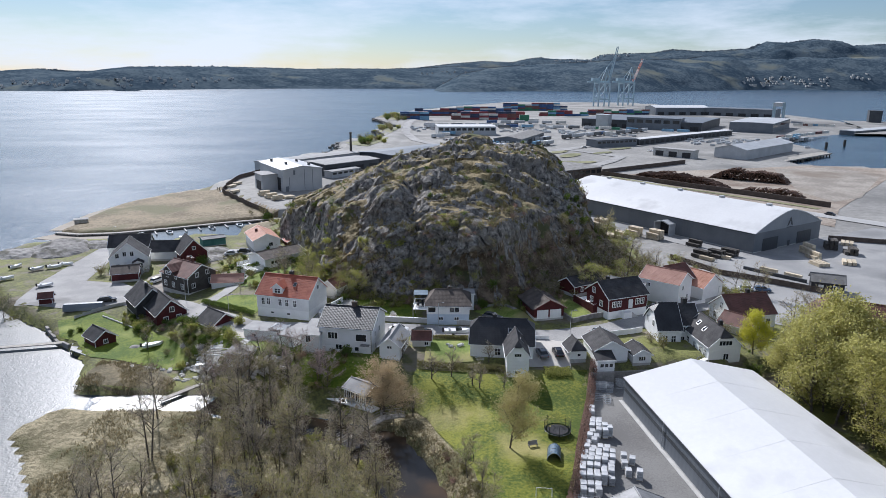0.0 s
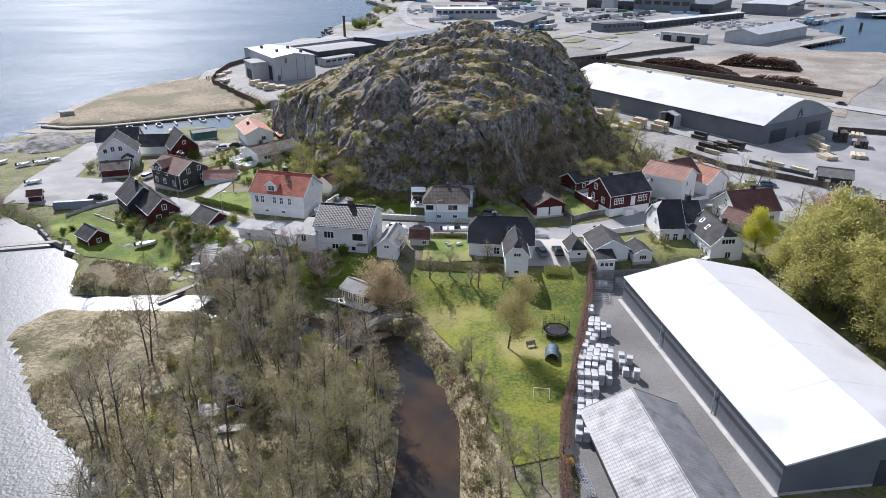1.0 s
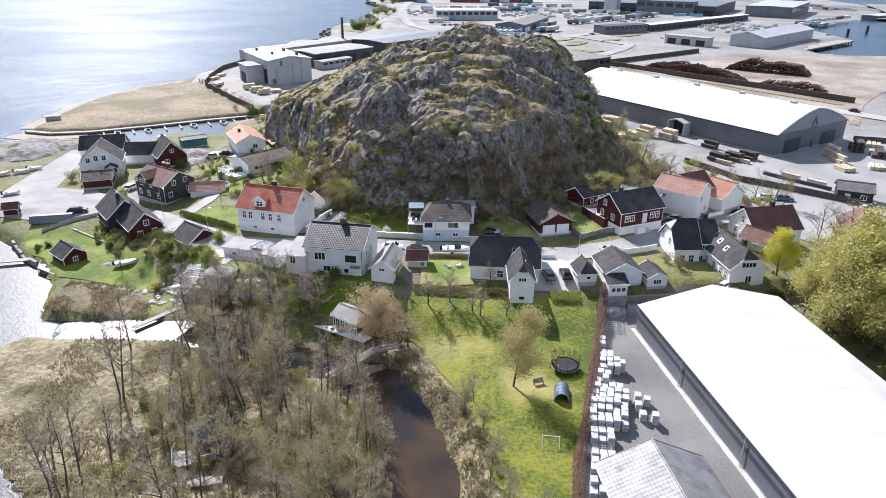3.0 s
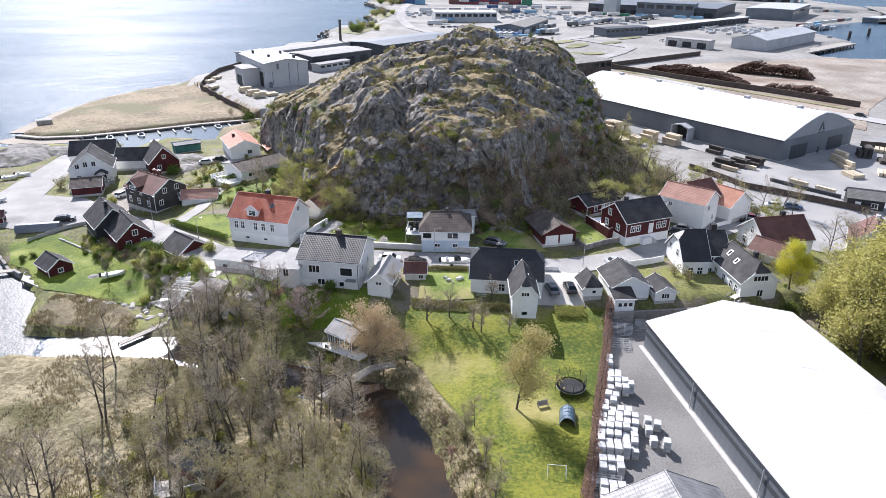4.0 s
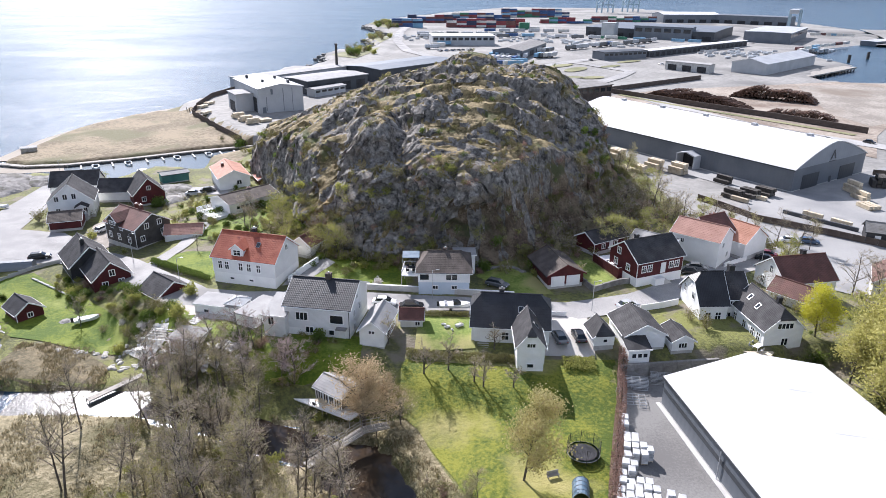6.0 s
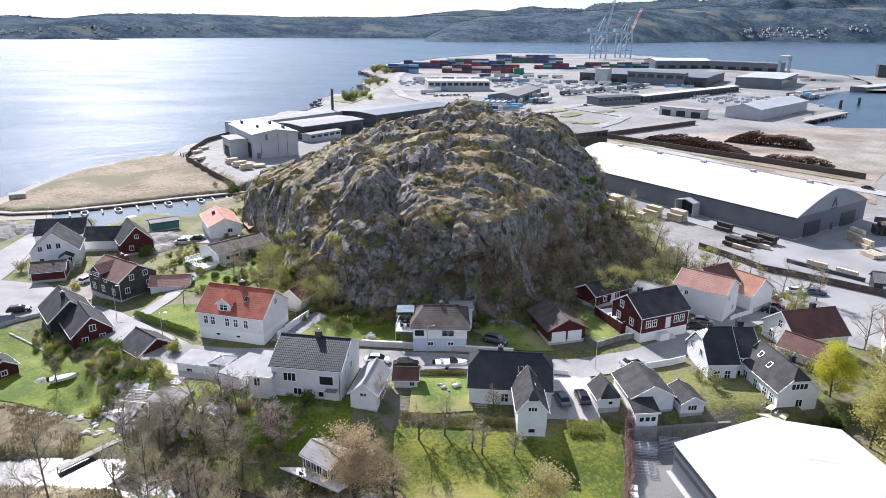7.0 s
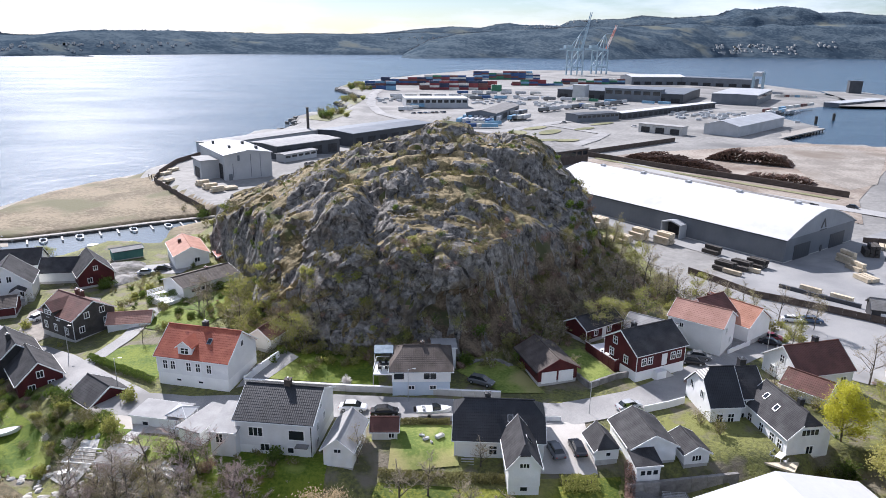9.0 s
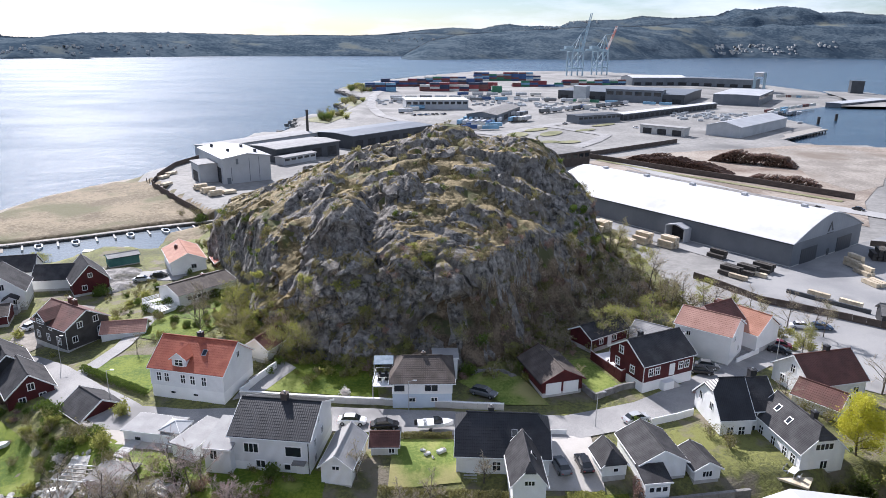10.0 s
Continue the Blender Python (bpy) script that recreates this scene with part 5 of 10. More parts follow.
window(h, "R", -1.5, 4.2, 0.8, 1.0, 1)
window(h, "R", 1.5, 1.4, 0.8, 1.0, 1)
h = G("house", "white house with orange tile roof and brown side gable", 63.6, 168.4, -53, 11.0, 8.4, 5.2, 3.6, 6.4, wall="white", roof="tile_orange")
chimney(h, -4.6, -2.2, 6.0, 0.8, 1.2, "tile_brown")
h = G("house_annex", "side gable with brown tile roof", 57.6, 167.0, 30, 7.5, 7, 5.6, 4.8, 7.6, wall="white", roof="tile_brown", category="annex")
h = G("outhouse", "outhouse with pale grey roof behind the red house", 44.5, 161.5, -38, 9, 6.5, 7, 2.2, 3.6, wall="wood_white", roof="felt", category="shed")

# the white house with wings
h = G("house", "white wooden house with steep black half-hipped roof", 45.9, 135.3, 4, 4.8, 8.6, 5.2, 4.0, 8.2, wall="wood_white", roof="tile_black", half_hip=(1.4, 0))
for u in (-0.9, 0.9):
    window(h, "F", u, 1.0, 0.9, 1.5, 1, True)
for u in (-2.5, 1.0):
    window(h, "L", u, 3.6, 0.9, 1.2, 1)
h = G("house_wing", "white middle wing with dark grey tile roof", 50.2, 136.6, 4, 4.6, 8.4, 5.2, 4.6, 7.6, wall="wood_white", roof="tile_grey", category="annex")
window(h, "F", -1.2, 3.0, 0.9, 1.1, 1)
window(h, "F", -1.2, 0.7, 0.9, 1.2, 1)
chimney(h, 0.4, 0.5, 7.4, 1.0, 1.5)
h = G("house_wing", "white wing with grey tile roof and two skylights", 54.0, 128.4, -82, 10.6, 6.6, 5.0, 3.9, 6.9, wall="wood_white", roof="tile_grey", half_hip=(0, 1.3), category="annex")
for u in (-3.5, -0.6, 2.0, 3.8):
    window(h, "F", u, 1.2, 0.9, 1.4, 1, True)
window(h, "R", 0, 4.0, 2.6, 0.9, 3)
window(h, "R", 0.3, 1.0, 1.0, 1.2, 1)
skylight(h, -3.0, 0.55)
skylight(h, 0.0, 0.45)
chimney(h, 2.2, 0.2, 6.8, 0.7, 1.3)
h = G("garage", "small white garage with dark hipped roof", 25.2, 123.3, 98, 4.2, 3.3, 6.0, 2.1, 3.6, wall="wood_white", roof="tile_grey", half_hip=(1.4, 0), category="garage")
window(h, "L", 0.2, 1.0, 0.6, 0.5, 0)
h = G("garage", "white garage with charcoal gabled roof", 31.5, 124.9, 97, 7.4, 6.6, 5.7, 2.7, 4.5, wall="wood_white", roof="tile_grey", category="garage")
h = flat_house("garage_annex", "small white annex with sloping grey roof", 30.2, 119.4, 7, 3.4, 2.8, 5.0, 2.5, "wood_white", "tile_grey", "annex", 0.7)
for u in (-0.8, 0.1, 1.0):
    window(h, "F", u, 1.2, 0.65, 0.7, 0)
h = G("garden_house", "small white garden house with grey roof", 37.6, 123.2, 98, 4.8, 3.6, 5.6, 2.1, 3.1, wall="wood_white", roof="tile_grey", category="shed")
window(h, "L", 0, 0.9, 1.3, 0.8, 2)

# houses at the right edge
h = G("house", "white house with brown-red tile roof", 67.8, 147.6, 13, 10.9, 9.0, 4.8, 3.6, 7.0, wall="wood_white", roof="tile_brown")
for u, v in ((-2.0, 1.2), (1.5, 1.2), (0.0, 4.0)):
    window(h, "L", u, v, 0.9, 1.3, 1, True)
window(h, "F", 3.6, 1.2, 1.0, 1.2, 1)
chimney(h, 1.0, 0.3, 6.9, 0.8, 1.2)
h = G("house_annex", "low annex with brown tile roof", 64.5, 140.6, -50, 7.0, 5.0, 4.8, 2.6, 4.4, wall="wood_white", roof="tile_brown", category="annex")
h = G("house", "cream house with brown roof behind bare trees", 87, 146, 60, 10, 8.5, 3.6, 4.6, 8.0, wall="wood_cream", roof="tile_brown")
for u, v in ((-1.8, 1.2), (1.8, 1.2), (0.0, 4.6)):
    window(h, "L", u, v, 0.9, 1.2, 1)
chimney(h, 2, 0, 7.8, 0.7, 1.2, "white")
h = G("house", "white house with old brown tile roof", 97, 142, -30, 11, 8, 3.6, 4.4, 7.6, wall="wood_white", roof="tile_brown")
h = G("garage", "low white garage with grey roof", 83.5, 133.5, -35, 8.5, 5.5, 3.6, 2.4, 3.8, wall="wood_white", roof="slate", category="garage")
h = flat_house("outbuilding", "flat outbuilding with pale roof", 92, 134, -35, 9, 7, 3.6, 3.0, "wood_white", "felt")

# the western houses
h = G("garage", "dark red garage with grey tile roof", -52.8, 140.1, -38, 6.4, 6.8, 3.8, 2.5, 4.6, wall="wood_red", roof="tile_grey", category="garage")
h = G("house", "dark red gabled house with white trim and slate-grey roof", -68.6, 149.2, 130, 9.4, 7.0, 2.9, 2.9, 5.9, wall="wood_red", roof="tile_grey")
for u, v in ((-1.4, 1.0), (1.6, 1.0), (0.1, 3.2)):
    window(h, "L", u, v, 0.9, 1.1, 1)
h = G("house", "dark blue-grey house with slate-grey roof", -75.5, 155.0, 130, 9.5, 8.0, 3.0, 3.2, 6.6, wall="black_wall", roof="tile_grey")
chimney(h, -1.5, 0.5, 6.4, 0.7, 1.2)
h = G("house", "dark stained timber house with brown tile roof", -71.3, 170.8, -32, 11.1, 9.0, 3.6, 5.0, 7.6, wall="wood_dark", roof="tile_brown", base=0.8)
for u in (-3.9, -0.6, 3.2):
    window(h, "F", u, 1.6, 0.9, 1.3, 1, True)
for u in (-3.0, 0.5):
    window(h, "F", u, 4.0, 0.9, 0.9, 1)
for u, v in ((-1.5, 4.6), (1.8, 4.8), (2.4, 2.4), (3.2, 2.4), (-2.8, 2.0)):
    window(h, "R", u, v, 0.9, 1.1, 1)
dormer(h, -1.6, 3.6, 0.6, 5.0, 1.0, "tile_brown", "wood_dark")
chimney(h, 1.0, 0.8, 7.3, 0.7, 1.4, "tile_brown")
chimney(h, -1.6, 1.4, 7.0, 0.7, 1.4, "tile_brown")
h = G("house", "white two-storey house with grey roof and porch", -97.2, 191.0, 111, 9.5, 10.4, 3.4, 4.2, 8.6, wall="wood_white", roof="tile_grey")
for u, v in ((-1.0, 4.8), (1.0, 4.8), (-3.0, 1.2), (3.2, 1.2)):
    window(h, "L", u, v, 0.9, 1.3, 1)
porch(h, "L", 2.6, 2.8, 2.0)
window(h, "L", -3.0, 4.4, 0.9, 1.2, 1)
h = G("house", "pale house with dark grey roof behind", -104, 206, 15, 12, 8, 3.2, 3.8, 6.8, wall="wood_white", roof="tile_grey")
h = G("house", "long low house with dark grey roof", -91, 204, 8, 10, 7, 3.2, 2.8, 5.4, wall="wood_white", roof="tile_grey")
h = G("boathouse", "dark red boathouse with grey roof and white gable", -83.5, 202.5, 125, 10, 8, 3.2, 3.2, 7.2, wall="wood_red", roof="tile_grey", category="boathouse")
window(h, "L", 0, 4.2, 0.8, 0.9, 1)
window(h, "L", -1.5, 1.2, 0.9, 1.1, 1)
h = G("house", "white house with orange-red tile roof", -63.7, 214.2, 118, 14.0, 8.4, 4.7, 3.7, 5.6, wall="wood_white", roof="tile_orange")
window(h, "L", 1.2, 1.6, 1.2, 1.1, 1)
chimney(h, 1.5, 1.6, 4.6, 0.8, 1.3, "tile_brown")
h = G("house", "long white house with low grey roof and ribbon windows", -52.2, 189.9, 49, 14, 8.6, 5.8, 3.1, 4.4, wall="wood_white", roof="tile_umber")
for u in (-4.6, -3.4, -2.2, -1.0, 0.2, 1.4):
    window(h, "F", u, 1.5, 0.95, 0.8, 0)
chimney(h, 1.6, 0.4, 4.0, 0.7, 0.9, "tile_brown")
# its white terrace
tr = empty("terrace", pose(-58.3, 182.8, 5.6, 0, 0, 49), "white railed terrace at the end of the long house", "terrace")
bm = bmesh.new()
box(bm, -2.0, -4.0, -1.5, 2.0, 4.0, 0.9)
part("deck", bm, M["white"], tr)
for x, y in [(-1.9, -3.9 + 1.3 * k) for k in range(7)] + [(-1.9 + 1.27 * k, -3.9) for k in range(1, 4)] + [(-1.9 + 1.27 * k, 3.9) for k in range(1, 4)]:
    bm = bmesh.new()
    box(bm, x - 0.05, y - 0.05, 0.9, x + 0.05, y + 0.05, 1.9)
    part("post", bm, M["white"], tr)
for z in (1.15, 1.45, 1.75):
    for x0, y0, x1, y1 in ((-2.0, -3.9, -1.95, 3.9), (-1.9, -4.0, 2.0, -3.95), (-1.9, 3.95, 2.0, 4.0)):
        bm = bmesh.new()
        box(bm, x0, y0, z, x1, y1, z + 0.16)
        part("rail", bm, M["white"], tr)
# a boat shed at the head of the marina
h = G("boat_shed", "teal-green boat shed with a low grey roof", -83.4, 221.8, 36, 7.6, 4.0, 2.9, 2.7, 3.2, wall="teal", roof="felt", trim="teal", category="shed")
h = G("garden_house", "garden house with pink tile roof", -60.5, 170.5, 10, 8, 4.6, 4.2, 2.2, 3.6, wall="wood_white", roof="tile_pink", category="shed")
h = G("shed", "little red shed with rusty roof", -103.5, 158.5, 20, 3.0, 2.4, 2.9, 2.0, 2.9, wall="wood_red", roof="tile_brown", category="shed")
h = G("garage", "dark red garage with grey-brown roof and white gable", -93.5, 180.5, 20, 7, 6, 3.2, 2.4, 3.8, wall="wood_red", roof="tile_umber", category="garage")
h = G("boathouse", "dark red boathouse with grey tile roof on the water", -78.5, 137.0, -38, 5.4, 4.6, 1.4, 2.0, 3.6, wall="wood_red", roof="tile_grey", category="boathouse")
window(h, "R", 0, 0.8, 0.8, 0.8, 1)
h = G("shed", "red-roofed annex beside the white house", -52.9, 213.8, 118, 6, 6, 4.8, 2.4, 4.0, wall="wood_red", roof="tile_red", category="annex")
# the boathouse with its deck over the river
h = G("boathouse", "white and black boathouse with grey roof above the river", -15.6, 111.3, -35, 5.2, 4.2, 2.0, 2.4, 3.4, wall="wood_dark", roof="felt", category="boathouse")
for u in (-1.6, -0.5, 0.6, 1.7):
    window(h, "F", u, 0.5, 0.85, 1.5, 1)
# the hut among the trees
h = G("cabin", "dark red hut with weathered grey roof among bare trees", -28.8, 82.0, -24, 6.4, 4.8, 0.8, 2.3, 3.5, wall="wood_red", roof="tile_black", trim="fence_dark", category="cabin")
window(h, "F", 1.2, 0.9, 0.8, 0.8, 1)


# ---- warehouses ----
def warehouse(name, label, cx, cy, rot, L, W, z0, he, hr, wall, roof, arch=False, doors=(), plinth=0.5):
    """A steel hall along its own x axis, with a plain or a curved white roof."""
    hall = empty(name, pose(cx, cy, z0, 0, 0, rot), label, "warehouse")
    hall["length"], hall["width"] = L, W
    n = 12 if arch else 2
    prof = []
    for i in range(n + 1):
        t = -1 + 2 * i / n
        z = he + (hr - he) * ((1 - abs(t) ** 1.45) if arch else (1 - abs(t)))
        prof.append((t * W / 2, z))
    a = L / 2
    bm = bmesh.new()
    for x, flip in ((-a, False), (a, True)):
        vs = [bm.verts.new((x, y, z)) for y, z in [(-W / 2, plinth), (W / 2, plinth)] + prof[::-1]]
        bm.faces.new(vs if flip else vs[::-1])
    for s in (-1, 1):
        v = [bm.verts.new(p) for p in ((-a, s * W / 2, plinth), (a, s * W / 2, plinth), (a, s * W / 2, he), (-a, s * W / 2, he))]
        bm.faces.new(v if s < 0 else v[::-1])
    part("wall", bm, M[wall], hall)
    bm = bmesh.new()
    box(bm, -a - 0.02, -W / 2 - 0.02, -0.8, a + 0.02, W / 2 + 0.02, plinth)
    part("plinth", bm, M["concrete"], hall)
    bm = bmesh.new()
    up = [[bm.verts.new((x, y * 1.012, z + 0.28)) for y, z in prof] for x in (-a - 0.3, a + 0.3)]
    dn = [[bm.verts.new((x, y * 1.012, z + 0.02)) for y, z in prof] for x in (-a - 0.3, a + 0.3)]
    for i in range(n):
        bm.faces.new((up[0][i], up[1][i], up[1][i + 1], up[0][i + 1]))
        bm.faces.new((dn[0][i + 1], dn[1][i + 1], dn[1][i], dn[0][i]))
        for k in (0, 1):
            bm.faces.new((up[k][i], up[k][i + 1], dn[k][i + 1], dn[k][i]))
    for i in (0, n):
        bm.faces.new((up[0][i], up[1][i], dn[1][i], dn[0][i]))
    bmesh.ops.recalc_face_normals(bm, faces=bm.faces[:])
    part("roof", bm, M[roof], hall)
    bm = bmesh.new()
    for s in (-1, 1):
        box(bm, -a - 0.34, s * W * 0.506 + (-0.1 if s < 0 else -0.06), he - 0.1, a + 0.34, s * W * 0.506 + (0.06 if s < 0 else 0.1), he + 0.2)
    part("gutter", bm, M["steel_dark"], hall)
    for face, u, w, h in doors:
        m = {"F": pose(u, -W / 2 - 0.02, 0), "B": pose(-u, W / 2 + 0.02, 0, 0, 0, 180), "L": pose(-a - 0.02, -u, 0, 0, 0, -90), "R": pose(a + 0.02, u, 0, 0, 0, 90)}[face]
        bm = bmesh.new()
        box(bm, -w / 2, -0.08, 0, w / 2, 0.04, h)
        ob = part("door", bm, M["steel_dark"], hall)
        ob.matrix_basis = m
    return hall


near_hall = warehouse("warehouse", "grey steel warehouse with white membrane roof", 48.1, 88.3, -81, 48.4, 24.8, 2.8, 4.6, 7.6, "steel_grey", "roof_white", doors=(("R", 2, 4.5, 4.0),))
big_hall = warehouse("warehouse", "long grey warehouse with curved white roof", 89.5, 269.2, 125, 95.2, 41.0, 3.1, 6.7, 13.0, "steel_grey", "roof_white", arch=True, doors=(("L", -11.0, 9.0, 4.6), ("L", 10.0, 9.0, 4.6), ("L", 0.5, 1.2, 2.2)))
shed = G("storage_shed", "low dark storage shed with weathered grey metal roof", 27.7, 58.0, -82.7, 36, 13.0, 2.9, 1.9, 4.9, wall="black_wall", roof="zinc", category="shed", trim="steel_dark")


# ---- trees ----
class Wood:
    """Gathers branches and leaves of one tree."""

    def __init__(self, seed):
        self.r = random.Random(seed)
        self.v, self.f, self.tips, self.tv, self.tf = [], [], [], [], []

    def limb(self, p, q, r0, r1, n, fine=False):
        V, F = (self.tv, self.tf) if fine else (self.v, self.f)
        w = (q - p).normalized()
        u = w.orthogonal().normalized()
        t = w.cross(u)
        k = len(V)
        for c, r in ((p, r0), (q, r1)):
            for i in range(n):
                a = 6.28319 * i / n
                V.append(c + (u * math.cos(a) + t * math.sin(a)) * r)
        for i in range(n):
            F.append((k + i, k + (i + 1) % n, k + n + (i + 1) % n, k + n + i))

    def twig(self, p, q, r0):
        """A three-sided spike."""
        w = (q - p).normalized()
        u = w.orthogonal().normalized() * r0
        t = w.cross(u)
        k = len(self.tv)
        self.tv += [p + u, p - u * 0.5 + t * 0.87, p - u * 0.5 - t * 0.87, q]
        self.tf += [(k, k + 1, k + 3), (k + 1, k + 2, k + 3), (k + 2, k, k + 3)]

    def grow(self, p, w, length, rad, level, spec):
        r = self.r
        sides, kids, bend, fork = spec["sides"][level], spec["kids"][level], spec["bend"][level], spec["fork"][level]
        segs = (4, 3, 2, 1)[level]
        fine = level >= 2
        pts = [p]
        for i in range(segs):
            w = (w + Vector((r.uniform(-1, 1), r.uniform(-1, 1), r.uniform(-0.4, 1) * spec["lift"][level])) * bend).normalized()
            q = pts[-1] + w * (length / segs)
            t0, t1 = i / segs, (i + 1) / segs
            if level == 3:
                self.twig(pts[-1], q, max(0.02, rad))
                pts.append(q)
                continue
            self.limb(pts[-1], q, max(0.016, rad * (1 - 0.75 * t0)), max(0.012, rad * (1 - 0.75 * t1)), sides, fine)
            pts.append(q)
        if level >= spec["levels"]:
            self.tips += [(pts[-1], w), (pts[-2], w)]
            return
        for i in range(kids):
            t = spec["clear"][level] + (1 - spec["clear"][level]) * (i + r.random()) / kids
            j = min(int(t * segs), segs - 1)
            q = pts[j].lerp(pts[j + 1], t * segs - j)
            out = Vector((r.uniform(-1, 1), r.uniform(-1, 1), r.uniform(-0.3, 0.5))).normalized()
            d = (w * (1 - fork) + out * fork).normalized()
            self.grow(q, d, length * spec["short"][level] * r.uniform(0.7, 1.15) * (1.15 - 0.5 * t), rad * 0.5 * (1.1 - 0.6 * t), level + 1, spec)


TREE = dict(sides=(7, 5, 3, 3), kids=(9, 6, 6, 0), bend=(0.10, 0.22, 0.3, 0.35), lift=(1, 1, 0.6, 0.5), fork=(0.55, 0.55, 0.6, 0), clear=(0.35, 0.2, 0.15, 0), short=(0.42, 0.5, 0.55, 0), levels=3)


def leaves(tips, n, spread, size, rnd, flat=0.0):
    v, f = [], []
    for _ in range(n):
        p, w = tips[rnd.randrange(len(tips))]
        c = p + Vector((rnd.gauss(0, 1), rnd.gauss(0, 1), rnd.gauss(0, 0.8))) * spread
        a = Vector((rnd.uniform(-1, 1), rnd.uniform(-1, 1), rnd.uniform(-1, 1))).normalized()
        b = a.orthogonal().normalized()
        s = size * rnd.uniform(0.6, 1.3)
        k = len(v)
        v += [c - a * s, c + b * s * 0.55, c + a * s, c - b * s * 0.55]
        f.append((k, k + 1, k + 2, k + 3))
    return v, f


def make_tree(name, label, seed, height, rad, spec, twig, leaf=None, n=0, spread=0.3, size=0.16, lean=0.0, category="tree"):
    w = Wood(seed)
    d = Vector((lean * w.r.uniform(-1, 1), lean * w.r.uniform(-1, 1), 1)).normalized()
    w.grow(Vector((0, 0, -0.4)), d, height, rad, 0, spec)
    t = empty(name, pose(0, 0, -60), label, category)
    part_mesh("trunk", mesh_of("trunk", w.v, w.f, M["bark"], True), t)
    tagged(part_mesh("branchwork", mesh_of("branchwork", w.tv, w.tf, M[twig]), t), kind="stuff")
    if leaf:
        v, f = leaves(w.tips, n, spread, size, w.r)
        tagged(part_mesh("crown", mesh_of("crown", v, f, M[leaf]), t), kind="stuff")
    return t


def spec(**kw):
    return {**TREE, **kw}


ALDER = spec(kids=(12, 6, 9, 0), clear=(0.32, 0.15, 0.1, 0), short=(0.34, 0.55, 0.75, 0), bend=(0.1, 0.2, 0.3, 0.3))
SPREAD = spec(kids=(9, 7, 9, 0), clear=(0.22, 0.25, 0.15, 0), short=(0.58, 0.55, 0.6, 0), fork=(0.62, 0.55, 0.6, 0))
DENSE = spec(kids=(14, 7, 7, 0), clear=(0.15, 0.15, 0.1, 0), short=(0.5, 0.5, 0.5, 0), fork=(0.6, 0.55, 0.6, 0))
WEEP = spec(kids=(16, 9, 13, 0), clear=(0.10, 0.15, 0.1, 0), short=(0.6, 0.55, 0.7, 0), fork=(0.6, 0.6, 0.6, 0), lift=(1, 1, 0.3, -0.5))
kinds = {
    "alder": [make_tree("alder_tree", "bare slender alder with fine brown twigs", 10 + i, 12 + i % 3, 0.2, ALDER, "twig", "leaf_bud", 300, 0.35, 0.10, 0.15) for i in range(5)],
    "bud": [make_tree("budding_tree", "slender tree hazed with first pale green buds", 20 + i, 11, 0.17, ALDER, "twig", "leaf_bud", 1300, 0.4, 0.12, 0.12) for i in range(3)],
    "bare": [make_tree("bare_tree", "bare spreading tree with brown twigs", 30 + i, 10, 0.2, SPREAD, "twig", "leaf_bud", 300, 0.3, 0.09, 0.1) for i in range(3)],
    "pink": [make_tree("bare_tree", "low bare tree with pinkish grey twigs", 35 + i, 7, 0.14, SPREAD, "twig_pink") for i in range(2)],
    "green": [make_tree("spring_tree", "tree with fresh sparse spring leaves", 40 + i, 9, 0.18, SPREAD, "twig", "leaf", 2000, 0.5, 0.17, 0.1) for i in range(3)],
    "lush": [make_tree("leafy_tree", "tall full tree in fresh yellow-green leaf", 50 + i, 14, 0.28, DENSE, "twig", "leaf_bright", 6500, 0.85, 0.22, 0.08) for i in range(3)],
    "willow": [make_tree("willow_tree", "tan willow with dense fine twigs", 60, 9, 0.28, WEEP, "twig_tan", "leaf_tan", 7000, 0.4, 0.13)],
    "birch": [make_tree("birch_tree", "birch hung with yellow-brown catkins", 62, 11, 0.17, spec(kids=(16, 8, 9, 0), clear=(0.12, 0.1, 0.1, 0), short=(0.40, 0.5, 0.55, 0), fork=(0.55, 0.55, 0.6, 0)), "twig_tan", "leaf_birch", 9000, 0.5, 0.14)],
    "yellow": [make_tree("blossom_tree", "small round tree in bright yellow bloom", 64, 7.5, 0.17, DENSE, "twig", "leaf_yellow", 13000, 0.5, 0.12)],
    "fruit": [make_tree("fruit_tree", "low bare fruit tree with crooked branches", 66 + i, 4.5, 0.16, SPREAD, "twig", "leaf_bud", 250, 0.2, 0.09) for i in range(2)],
}


def make_bush(name, label, seed, stems, h, leaf, n, size, twig="twig"):
    r = random.Random(seed)
    t = empty(name, pose(0, 0, -60), label, "bush")
    g = Wood(seed)
    for i in range(stems):
        a = r.uniform(0, 6.28)
        d = Vector((math.cos(a) * r.uniform(0.2, 0.95), math.sin(a) * r.uniform(0.2, 0.95), 1)).normalized()
        g.grow(Vector((0, 0, -0.2)), d, h * r.uniform(0.55, 1.0), 0.03, 1, spec(kids=(0, 3, 3, 0), clear=(0, 0.2, 0.1, 0), sides=(3, 3, 3, 3)))
    part_mesh("stem", mesh_of("stem", g.v + g.tv, g.f + [tuple(i + len(g.v) for i in f) for f in g.tf], M[twig]), t)
    v, f = leaves(g.tips, n, 0.3, size, r)
    part_mesh("crown", mesh_of("crown", v, f, M[leaf]), t)
    return t


